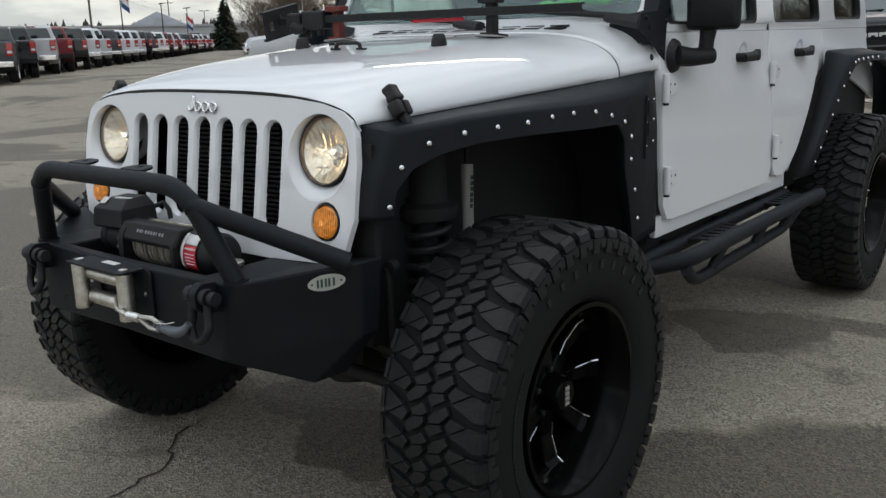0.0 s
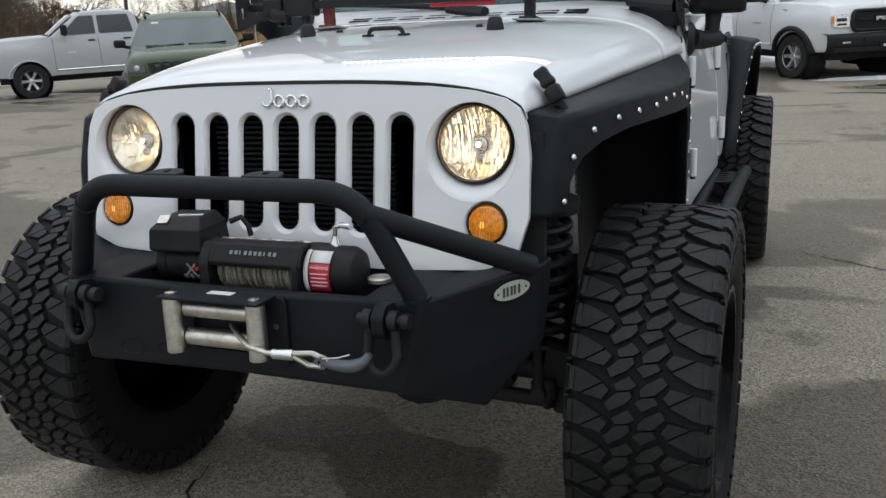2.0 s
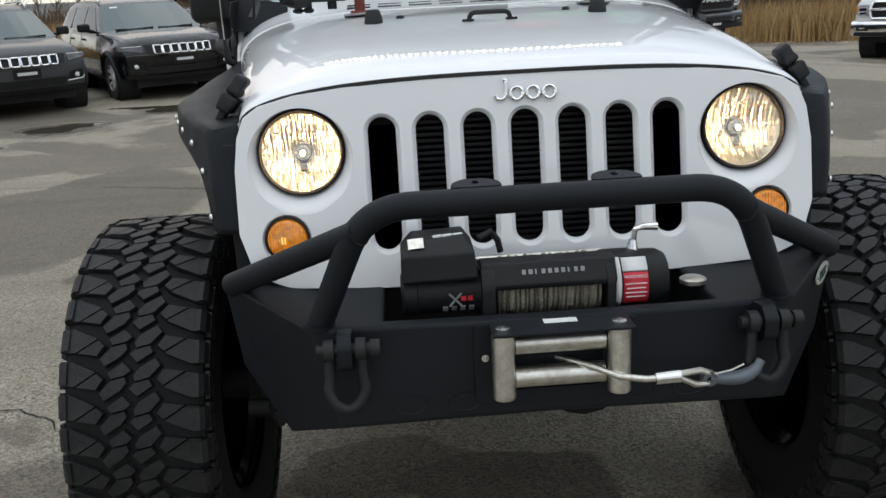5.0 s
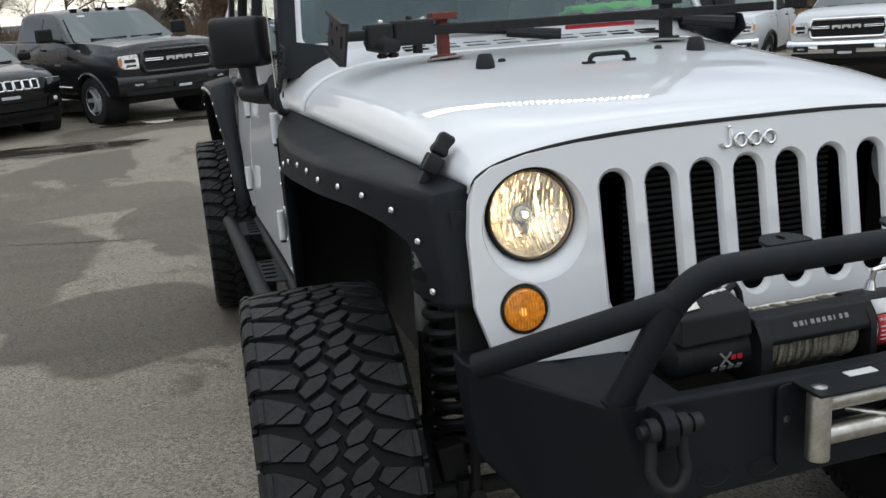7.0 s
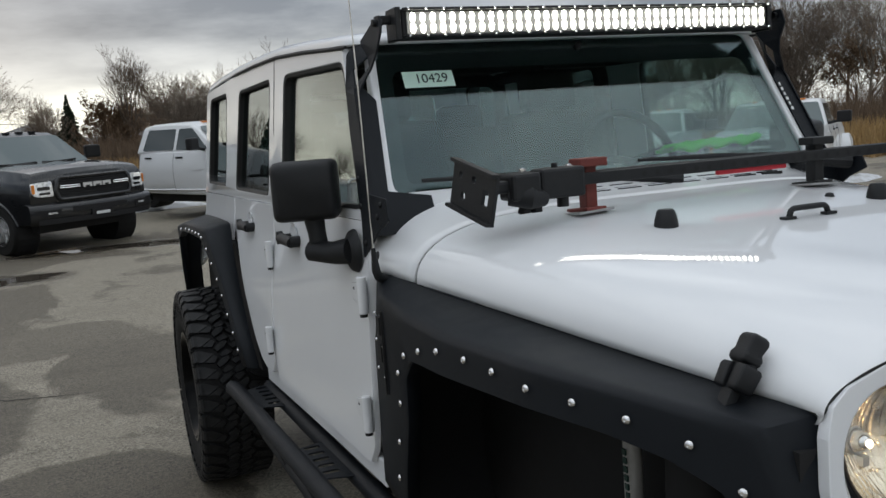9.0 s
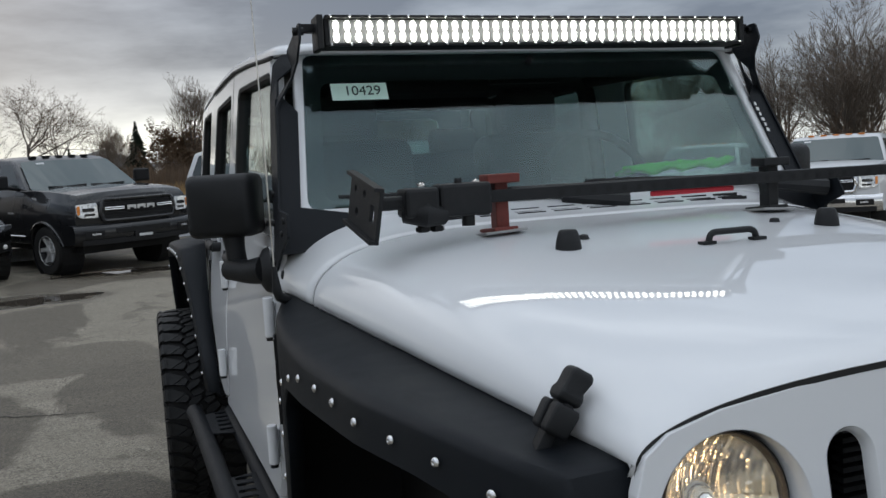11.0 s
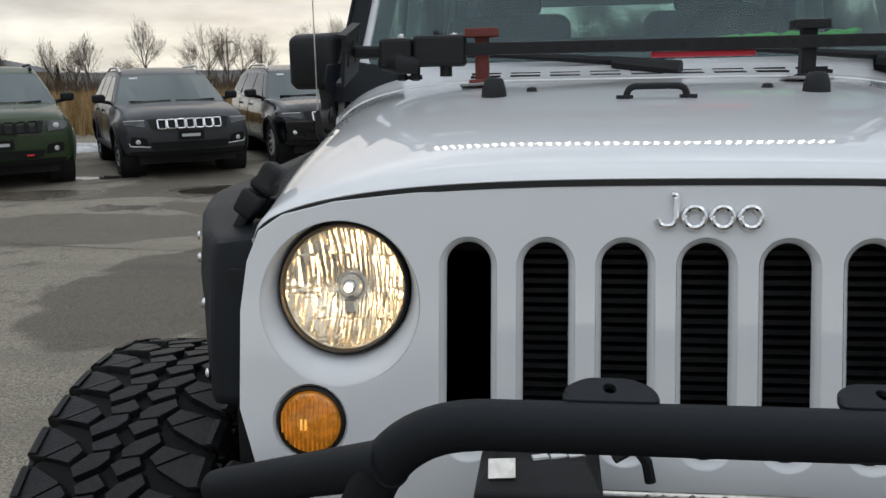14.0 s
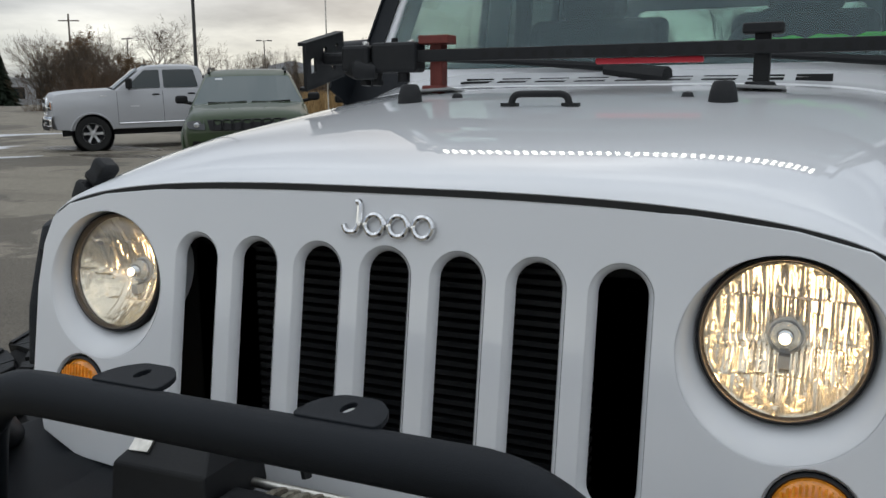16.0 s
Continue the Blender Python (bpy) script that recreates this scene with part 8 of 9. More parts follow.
pickup("white pickup truck with chrome grille and dual rear wheels", P_WHITE, (10.4, 11.6), -51, front="chrome", dual=True)
pickup("white chassis truck with chrome grille, bare frame behind", P_WHITE, (10.2, 15.4), -50, front="chrome", bed=False)

# ---------------------------------------------------------------- rows of trucks across the lot
def far_truck(mat):
    """A pickup seen from behind across the lot."""
    car = thing("parked_pickup", "pickup truck parked in a long row", "pickup truck", "row of parked trucks")
    W = 0.98
    arch_r = [(1.2 + 0.50 * math.cos(q), 0.42 + 0.50 * math.sin(q)) for q in (math.pi - math.pi * k / 8 for k in range(9))]
    arch_f = [(4.75 + 0.50 * math.cos(q), 0.42 + 0.50 * math.sin(q)) for q in (math.pi - math.pi * k / 8 for k in range(9))]
    prof = [(0.0, 0.62), (0.0, 1.36), (0.04, 1.40), (2.2, 1.40), (2.26, 1.34), (2.32, 1.40), (4.3, 1.40), (5.2, 1.32), (5.6, 1.18), (5.68, 0.80), (5.62, 0.50)] + arch_f[::-1] + arch_r[::-1]
    body = part("body", prism(fresh(), prof, lambda y, z, d: ((2 * d - 1) * (W - 0.05 * max(0.0, (z - 1.0) / 0.4)), y, z), 1.0), mat, car, bevel=0.045)
    part("bed_opening", box(fresh(), -0.80, 0.80, 0.10, 2.18, 1.385, 1.404), DARK, body)
    cabp = [(2.28, 1.36), (2.46, 1.86), (2.62, 1.94), (3.0, 1.965), (3.6, 1.95), (3.80, 1.89), (4.40, 1.36)]
    cab = part("cab", prism(fresh(), cabp, lambda y, z, d: ((2 * d - 1) * (0.93 - 0.33 * max(0, z - 1.36)), y, z), 1.0), mat, car, bevel=0.05)
    part("rear_window", prism(fresh(), rounded([(-0.74, 1.46), (0.74, 1.46), (0.62, 1.84), (-0.62, 1.84)], 0.05, 2), lambda x, z, d: (x, 2.275 + 0.36 * (z - 1.36) - d, z), 0.02), CARGLASS, cab)
    part("brake_lamp", obox(fresh(), (0, 2.50, 1.905), (0.34, 0.05, 0.03)), TAIL, cab)
    part("tailgate", prism(fresh(), rounded([(-0.74, 0.76), (0.74, 0.76), (0.74, 1.36), (-0.74, 1.36)], 0.03, 2), lambda x, z, d: (x, -0.004 - d, z), 0.022), mat, body, bevel=0.006)
    part("gate_handle", obox(fresh(), (0, -0.03, 1.24), (0.24, 0.02, 0.07)), TRIMBLACK, body)
    part("gate_badge", obox(fresh(), (0, -0.03, 1.05), (0.34, 0.012, 0.07)), ALLOY if mat is not P_SILVER else TRIMBLACK, body)
    for s in (-1, 1):
        for w in ([(2.62, 1.45), (3.20, 1.45), (3.20, 1.85), (2.66, 1.85)], [(3.27, 1.45), (4.10, 1.45), (3.70, 1.84), (3.27, 1.85)]):
            part("side_window", prism(fresh(), w, lambda y, z, d, s=s: (s * (0.93 - 0.33 * (z - 1.36) - 0.01 + d), y, z), 0.02), CARGLASS, cab)
        part("tail_lamp", obox(fresh(), (s * 0.855, 0.015, 1.14), (0.20, 0.09, 0.40)), TAIL, car, bevel=0.02)
        part("reverse_lamp", obox(fresh(), (s * 0.855, -0.033, 1.06), (0.14, 0.008, 0.08)), PLATE, car)
        part("door_mirror", obox(fresh(), (s * 1.08, 3.95, 1.50), (0.24, 0.12, 0.24)), TRIMBLACK, car, bevel=0.03)
        for y in (1.2, 4.75):
            wheel = part("wheel", lathe(fresh(), [(0.25, -0.14), (0.37, -0.15), (0.41, -0.11), (0.41, 0.11), (0.37, 0.15), (0.25, 0.14)], 24, Matrix.Translation((s * 0.84, y, 0.41)) @ pose(0, 0, 0, 0, s * 90)), CARTYRE, car, smooth=True)
            part("rim", lathe(fresh(), [(0.25, 0.14), (0.22, 0.10), (0.10, 0.09), (0.08, 0.12), (0.0001, 0.12)], 16, Matrix.Translation((s * 0.84, y, 0.41)) @ pose(0, 0, 0, 0, s * 90)), ALLOY, wheel, smooth=True)
    bm = box(fresh(), -0.94, -0.30, -0.17, 0.02, 0.58, 0.76)
    box(bm, 0.30, 0.94, -0.17, 0.02, 0.58, 0.76)
    box(bm, -0.30, 0.30, -0.17, 0.02, 0.55, 0.70)
    part("rear_bumper", bm, CHROME if mat not in (P_BLACK, P_RED) else TRIMBLACK, car, bevel=0.02)
    part("plate_bar", obox(fresh(), (0, -0.175, 0.63), (0.30, 0.012, 0.10)), PLATE, car)
    part("underbody", box(fresh(), -0.62, 0.62, 0.3, 5.2, 0.36, 0.62), DARK, car)
    return car


row_rnd = random.Random(8)
base_trucks = {m.name: far_truck(m) for m in (P_WHITE, P_SILVER, P_BLACK, P_RED, P_GREY, P_BLUE)}
names = [P_GREY, P_BLACK, P_SILVER, P_RED, P_BLACK, P_WHITE, P_SILVER, P_GREY, P_WHITE, P_WHITE, P_SILVER, P_BLACK, P_GREY, P_WHITE, P_WHITE, P_RED, P_SILVER, P_RED, P_WHITE, P_BLUE, P_BLACK, P_GREY, P_RED, P_WHITE, P_SILVER, P_BLACK, P_WHITE, P_RED, P_GREY, P_WHITE]
used = set()
r0, rd = Vector((-27.6, 12.0, 0)), Vector((-0.74, 0.67, 0)).normalized()
for k, mt in enumerate(names):
    p = r0 + rd * (k * 2.75)
    m = pose(p.x, p.y, lift(p.y), 0, 0, 62 + row_rnd.uniform(-3, 3))
    if mt.name not in used:
        used.add(mt.name)
        base_trucks[mt.name].matrix_basis = m
    else:
        copy_thing(base_trucks[mt.name], m)
for k in range(26):
    mt = row_rnd.choice((P_WHITE, P_SILVER, P_GREY, P_BLACK, P_WHITE, P_BLUE))
    copy_thing(base_trucks[mt.name], pose(-30 + k * 2.9 + row_rnd.uniform(-0.2, 0.2) - 52, 92 + k * 0.6, lift(92), 0, 0, row_rnd.choice((95, -85))))
for nm, b in base_trucks.items():
    if nm not in used:
        b.matrix_basis = pose(-60 - 3 * len(used), 30, lift(30), 0, 0, 52)

# ---------------------------------------------------------------- lamps, flags, buildings
POLE = material("dark_pole_steel", (0.05, 0.05, 0.05), 0.5, wear=0.3, wear_scale=2)
WOODPOLE = material("grey_timber_pole", (0.12, 0.10, 0.085), 0.9, grain=0.3, grain_scale=20)
FLAGR, FLAGW, FLAGB = (material("flag_" + n_, c, 0.8, grain=0.2, grain_scale=9) for n_, c in (("red", (0.5, 0.03, 0.04)), ("white", (0.7, 0.7, 0.7)), ("blue", (0.04, 0.08, 0.2))))
WALLF = material("pale_metal_cladding", (0.42, 0.43, 0.44), 0.7, grain=0.1, grain_scale=4, wear=0.3, wear_scale=0.4)
ROOFF = material("snowy_roof", (0.42, 0.43, 0.45), 0.8, wear=0.6, wear_scale=0.3, wear_color=(0.2, 0.2, 0.2))
TANW = material("tan_wall", (0.30, 0.25, 0.18), 0.8, grain=0.15, grain_scale=3)


def lot_lamp(x, y, h, heads=2):
    t = thing("lot_lamp", "tall dark parking-lot lamp post", "lamp post", "lot lamps")
    pole = part("pole", tube(fresh(), [(0, 0, 0), (0, 0, h)], [0.11, 0.07], 10), POLE, t, smooth=True)
    part("pole_base", lathe(fresh(), [(0.28, 0), (0.28, 0.7), (0.0001, 0.72)], 16), WALLF, t)
    for s in ((-1, 1) if heads == 2 else (1,)):
        part("lamp_head", obox(fresh(), (s * 0.75, 0, h - 0.05), (0.75, 0.42, 0.14)), POLE, t, bevel=0.03)
        part("lamp_arm", tube(fresh(), [(0, 0, h - 0.1), (s * 0.5, 0, h - 0.05)], 0.04, 8), POLE, t)
    t.matrix_basis = pose(x, y, lift(y), 0, 0, random.Random(int(x * 7)).uniform(0, 180))
    return t


for x, y, h in ((-109.6, 75.5, 6.8), (-128.6, 93.7, 7.2), (-145, 109.7, 7.5), (-31.4, 36.7, 11), (-89.6, 91.5, 9), (-76, 104, 9)):
    lot_lamp(x, y, h)


def banner(x, y, h):
    t = thing("flag_pole", "pole with a hanging red, white and blue flag", "flag", "lot flags")
    part("pole", tube(fresh(), [(0, 0, 0), (0, 0, h)], [0.08, 0.05], 8), POLE, t)
    for k, mt in enumerate((FLAGR, FLAGW, FLAGB)):
        bm = fresh()
        rows = []
        for i in range(7):
            u = i / 6
            rows.append([(0.06 + u * 0.75, 0.10 * math.sin(u * 6 + k), h - 0.3 - v * 0.55 - k * 0.55 - u * 0.7) for v in (1, 0)])
        loft(bm, rows, False)
        part("flag_stripe", bm, mt, t, solid=0.01)
    t.matrix_basis = pose(x, y, lift(y), 0, 0, 40)


banner(-76, 47.8, 6.6)
banner(-108, 78.5, 5.4)


def shed(label, x, y, w, d, h, rot, wall=WALLF, pitch=0.0):
    t = thing("building", label, "building")
    part("wall", box(fresh(), -w / 2, w / 2, -d / 2, d / 2, 0, h), wall, t)
    prof = [(-w / 2 - 0.4, h), (w / 2 + 0.4, h), (w / 2 + 0.4, h + 0.3), (0, h + 0.3 + pitch), (-w / 2 - 0.4, h + 0.3)]
    part("roof", prism(fresh(), prof, lambda u, z, q: (u, -d / 2 - 0.4 + q, z), d + 0.8), ROOFF, t)
    for k in range(int(w // 4)):
        wn = part("window", box(fresh(), -w / 2 + 1 + k * 4, -w / 2 + 3.4 + k * 4, -d / 2 - 0.03, -d / 2 + 0.05, 1.0, min(h - 0.5, 2.8)), TRIMBLACK, t)
        part("pane", box(fresh(), -w / 2 + 1.1 + k * 4, -w / 2 + 3.3 + k * 4, -d / 2 - 0.05, -d / 2 - 0.031, 1.1, min(h - 0.6, 2.7)), CARGLASS, wn)
    t.matrix_basis = pose(x, y, lift(y) - 0.05, 0, 0, rot)


shed("long pale dealership building with snowy roof", -128, 94, 30, 14, 4.0, 60)
shed("low pale metal building beyond the lot", -150, 92, 30, 16, 4.4, 58)
shed("dark-roofed shop building beyond the lot", -150, 103, 16, 12, 3.0, 50, TANW, 4.0)
shed("tan shop building beyond the lot", -78, 112, 14, 10, 4.5, 45, TANW, 1.5)
shed("far pale warehouse on the horizon", -60, 190, 60, 20, 6, 12)
shed("far grey warehouse on the horizon", -115, 180, 50, 20, 6, 20)
shed("small house with pitched roof behind the trucks", -4.5, 78, 8, 7, 2.6, 8, TANW, 1.4)
shed("low shed with snowy roof behind the trucks", 4.0, 52, 7, 5, 2.1, 5, TANW, 0.4)


def utility_pole(x, y, h):
    t = thing("utility_pole", "grey timber utility pole with crossarm", "utility pole", "utility poles")
    part("pole", tube(fresh(), [(0, 0, 0), (0, 0, h)], [0.16, 0.10], 10), WOODPOLE, t, smooth=True)
    part("crossarm", obox(fresh(), (0, 0, h - 0.8), (2.4, 0.12, 0.14)), WOODPOLE, t)
    t.matrix_basis = pose(x, y, lift(y), 0, 0, 30)


UP = [(-98, 57.5), (-170, 119), (-86.1, 78.5), (-58, 150)]
for x, y in UP:
    utility_pole(x, y, 11)
wires = thing("power_lines", "thin black overhead power lines", "power line")
for dz in (0.0, -0.9):
    for (x0, y0), (x1, y1) in zip([(-60, 6)] + UP[:2], UP[:2]):
        part("wire", tube(fresh(), [(x0 + (x1 - x0) * k / 10, y0 + (y1 - y0) * k / 10, 10.2 + dz - 0.9 * (1 - (k / 5 - 1) ** 2)) for k in range(11)], 0.02, 5), POLE, wires)

# ---------------------------------------------------------------- trees, brush, dry grass
BARK = material("bare_bark", (0.105, 0.088, 0.072), 0.9, grain=0.3, grain_scale=15, wear=0.4, wear_scale=3, wear_color=(0.14, 0.12, 0.10))
TWIG = material("bare_twigs", (0.138, 0.107, 0.083), 0.9, rand=0.25)
LEAFB = material("dead_brown_leaves", (0.14, 0.085, 0.045), 0.9, rand=0.3)
DRY = material("dry_tan_grass", (0.36, 0.235, 0.105), 0.9, grain=0.3, grain_scale=8)
BRUSH = material("brown_brush", (0.125, 0.085, 0.055), 0.95, grain=0.35, grain_scale=6)
NEEDLE = material("dark_conifer_needles", (0.022, 0.036, 0.020), 0.9, grain=0.3, grain_scale=8)


def grow(rnd, p, d, length, r, depth, segs, limit, wide=0.0):
    """Adds a wavering, tapering branch to segs as (start, end, r0, r1, depth), then its side branches."""
    parts = 4 if depth == 0 else 3 if depth < 3 else 2 if depth < limit - 1 else 1
    line, way = [p], d
    for k in range(parts):
        way = (way + Vector((rnd.uniform(-1, 1), rnd.uniform(-1, 1), rnd.uniform(-0.35, 0.75))) * (0.07 if depth == 0 else 0.20)).normalized()
        line.append(line[-1] + way * (length / parts))
    taper = [r * (1 - 0.55 * k / parts) for k in range(parts + 1)]
    for k in range(parts):
        segs.append((line[k], line[k + 1], taper[k], taper[k + 1], depth))
    if depth >= limit:
        return
    count = (rnd.choice((6, 7, 8)), rnd.choice((5, 6)), rnd.choice((4, 5)), 4, 3, 3)[min(depth, 5)]
    for k in range(count):
        f = 1.0 if k == 0 else rnd.uniform((0.70 if wide else 0.42) if depth == 0 else 0.22, 1.0)
        i = min(parts - 1, int(f * parts))
        start = line[i].lerp(line[i + 1], f * parts - i)
        axis = (line[i + 1] - line[i]).normalized()
        side = axis.orthogonal().normalized()
        side = Matrix.Rotation(rnd.uniform(0, 2 * math.pi), 3, axis) @ side
        open_ = radians(rnd.uniform(8, 20) if k == 0 else rnd.uniform(26 + 12 * wide, 54 + 16 * wide))
        nd = (axis * math.cos(open_) + side * math.sin(open_) + Vector((0, 0, 0.16 - 0.08 * wide))).normalized()
        grow(rnd, start, nd, length * rnd.uniform(0.50, 0.74) * (1.25 if depth == 0 else 1.0) * (1.15 - 0.35 * f), max(0.004, taper[i] * rnd.uniform(0.42, 0.62)), depth + 1, segs, limit, wide)


def tree_meshes(seed, h, leaves=0, limit=5, spread=1.0, stems=1, wide=0.0):
    rnd = random.Random(seed)
    segs = []
    for k in range(stems):
        a = rnd.uniform(0, 6.28)
        d = Vector((math.cos(a) * 0.16 * (k > 0), math.sin(a) * 0.16 * (k > 0), 1)).normalized()
        grow(rnd, Vector((0.25 * k, 0.1 * k, -0.05)), d, h * (0.40 - 0.08 * wide) * rnd.uniform(0.85, 1.0), h * (0.0135 + 0.004 * wide), 0, segs, limit, wide)
    top = max(b.z for _, b, *_ in segs)
    segs = [(a * (h / top), b * (h / top), r0, r1, dep) for a, b, r0, r1, dep in segs]
    trunk, twig = ([], []), ([], [])

    def add(store, a, b, r0, r1, n):
        vs, fs = store
        d = (b - a).normalized()
        u = d.orthogonal().normalized()
        w = d.cross(u)
        base = len(vs)
        for p, r in ((a, r0), (b, r1)):
            for i in range(n):
                c = 2 * math.pi * i / n
                vs.append(p + (u * math.cos(c) + w * math.sin(c)) * r)
        for i in range(n):
            j = (i + 1) % n
            fs.append((base + i, base + j, base + n + j, base + n + i))

    for a, b, r0, r1, dep in segs:
        a = Vector((a.x * spread, a.y * spread, a.z))
        b = Vector((b.x * spread, b.y * spread, b.z))
        if dep <= 2:
            add(trunk, a, b, r0, r1, 6)
        else:
            add(twig, a, b, max(r0, 0.0088), max(r1, 0.0058), 3)
            if leaves and dep >= limit - 1 and rnd.random() < leaves:
                for _ in range(3):
                    c = b + Vector((rnd.uniform(-0.15, 0.15), rnd.uniform(-0.15, 0.15), rnd.uniform(-0.15, 0.1)))
                    e1 = Vector((rnd.uniform(-1, 1), rnd.uniform(-1, 1), rnd.uniform(-1, 1))).normalized() * 0.11
                    e2 = e1.orthogonal().normalized() * 0.07
                    base = len(twig[0])
                    twig[0].extend([c - e1, c + e2, c + e1, c - e2])
                    twig[1].append((base, base + 1, base + 2, base + 3))
    out = []
    for (vs, fs), nm in ((trunk, "trunk"), (twig, "crown")):
        me = bpy.data.meshes.new(nm)
        me.from_pydata([tuple(v) for v in vs], [], fs)
        out.append(me)
    return out


def tree_thing(meshes, label, mats, at, scale, rot, group):
    t = thing("bare_tree", label, "tree", group)
    for me, nm, mt in zip(meshes, ("trunk", "crown"), mats):
        if not me.materials:
            me.materials.append(mt)
        o = new(nm, me)
        o.parent = t
    t.matrix_basis = pose(at[0], at[1], lift(at[1], at[0]), 0, 0, rot)
    t.scale = (scale, scale, scale)
    return t


KINDS = [tree_meshes(11, 10.5), tree_meshes(12, 11.5, 0, 5, 0.85), tree_meshes(13, 9.5, 0, 4, 1.1, 3), tree_meshes(14, 9, 0.40), tree_meshes(15, 7.5, 0, 4, 0.8, 4), tree_meshes(16, 12, 0, 5, 1.1)]
trnd = random.Random(21)
spots = []
for k in range(44):                       # wood behind the trucks
    f = k / 43
    spots.append((-1 + 50 * f + trnd.uniform(-2, 2), 42 - 17 * f + trnd.uniform(-3, 6), 0.88))
for k in range(16):
    f = k / 15
    spots.append((2 + 48 * f, 52 - 22 * f + trnd.uniform(-3, 4), 1.15))
for k in range(22):                       # denser edge of the wood behind the white pickup
    f = k / 21
    spots.append((0.5 + 17 * f + trnd.uniform(-0.8, 0.8), 46 - 4 * f + trnd.uniform(-4, 5), 1.02))
for x, y, sc in spots:
    side = math.degrees(math.atan2(x + 1.2, y + 1.1))
    sc *= 0.72 + 0.36 * clamp01((side - 33) / 9)                 # taller wood to the east
    kind = trnd.choice((0, 1, 1, 2, 3, 4, 5, 0))
    tree_thing(KINDS[kind], "bare winter tree with brown clinging leaves" if kind == 3 else "bare grey winter tree", (BARK, LEAFB if kind == 3 else TWIG), (x, y), sc * trnd.uniform(0.60, 0.86), trnd.uniform(0, 360), "wood behind the lot")
OPEN = [tree_meshes(51, 10, 0, 5, 1.15, 1, 1.0), tree_meshes(52, 10, 0, 4, 1.0, 1, 0.7), tree_meshes(53, 10, 0, 4, 0.62, 1, 0.2)]
TALL = [max(v.co.z for v in kind[1].vertices) for kind in OPEN]
for x, y, kind, h in ((-8.9, 68, 0, 9.6), (-6.6, 70, 1, 7.8), (-20.4, 68.6, 0, 6.8), (-18.1, 71, 2, 7.4), (-15.2, 69, 1, 6.9), (-13.3, 67, 2, 7.2), (-33.6, 67.7, 2, 7.4), (-26.9, 64.2, 1, 6.4), (-25.4, 64.3, 2, 6.2), (-25.0, 66.4, 1, 6.0), (-22.4, 64.5, 2, 5.6), (-11.4, 71, 1, 6.8), (-45.0, 76.9, 2, 6.4),
                      (-47.4, 51.4, 0, 7.2), (-50.2, 60.2, 1, 5.8), (-51.7, 65.2, 1, 5.2), (-56.3, 76.4, 2, 6.2), (-54.9, 77, 1, 6.4), (-56.0, 82, 2, 6.0), (-32.5, 52.4, 2, 4.8), (-30.4, 53.1, 2, 5.2)):
    tree_thing(OPEN[kind], "bare winter tree with a wide open crown" if kind < 2 else "slender bare winter tree", (BARK, TWIG), (x, y), h / TALL[kind], trnd.uniform(0, 360), "scattered bare trees")
for x, y, kind, sc in ((-2.6, 66, 4, 0.8), (-52, 120, 1, 0.8), (-66, 130, 2, 0.8), (-80, 135, 0, 0.8), (-96, 130, 5, 0.8)):
    tree_thing(KINDS[kind], "bare grey winter tree", (BARK, TWIG), (x, y), sc, trnd.uniform(0, 360), "scattered bare trees")
for x, y, sc in ((-51.6, 44.6, 0.62), (-50.6, 45.4, 0.66), (-49.6, 45.2, 0.70), (-48.6, 46.4, 0.62), (-47.6, 46.6, 0.55), (-51.0, 47.4, 0.68), (-49.2, 48.4, 0.66), (-52.8, 45.2, 0.60), (-46.8, 47.6, 0.48)):
    tree_thing(KINDS[trnd.choice((2, 4, 3))], "dense brown winter thicket", (BARK, TWIG), (x, y), sc, trnd.uniform(0, 360), "thicket beside the road")


def conifer(x, y, h, w, label):
    t = thing("conifer", label, "tree", "conifers")
    part("trunk", tube(fresh(), [(0, 0, 0), (0, 0, h * 0.95)], [h * 0.02, 0.01], 6), BARK, t)
    rnd = random.Random(int(x * 31 + y))
    vs, fs = [], []
    for k in range(900):
        f = rnd.random() ** 0.6
        z, rr = h * (1 - f), w * f * rnd.uniform(0.55, 1.0)
        a = rnd.uniform(0, 6.28)
        tip = Vector((rr * math.cos(a), rr * math.sin(a), z - rr * 0.28))
        root = Vector((0, 0, z + rr * 0.1))
        side = (tip - root).cross(Vector((0, 0, 1))).normalized() * (0.10 + 0.12 * f) * h / 5
        b = len(vs)
        mid_ = root.lerp(tip, 0.6)
        vs.extend([root, mid_ + side, tip, mid_ - side, mid_ + Vector((0, 0, -0.12))])
        fs.extend([(b, b + 1, b + 4), (b + 1, b + 2, b + 4), (b + 2, b + 3, b + 4), (b + 3, b, b + 4)])
    me = bpy.data.meshes.new("crown")
    me.from_pydata([tuple(v) for v in vs], [], fs)
    me.materials.append(NEEDLE)
    o = new("crown", me)
    o.parent = t
    t.matrix_basis = pose(x, y, lift(y))


conifer(-1.2, 58, 5.2, 2.3, "dark green spruce behind the trucks")
for x, y, h, w in ((-12.2, 50, 3.2, 1.6), (-11.0, 50.5, 3.0, 1.4), (-13.6, 51, 2.8, 1.5), (-4.8, 52, 3.4, 0.9), (-7.6, 53, 3.0, 1.2), (-8.6, 53.5, 2.7, 1.2), (-13.6, 66, 6.4, 1.9), (-16.2, 64, 3.9, 1.9), (-15.0, 64.5, 4.3, 2.2), (-14.0, 65, 4.2, 2.2), (-95, 75, 7.5, 3.4), (-98, 78, 7.0, 3.0), (-68, 100, 6.0, 1.4), (-63, 104, 5.5, 1.3)):
    conifer(x, y, h, w, "dark evergreen bush behind the cars" if h < 4 else "dark green conifer beyond the lot")


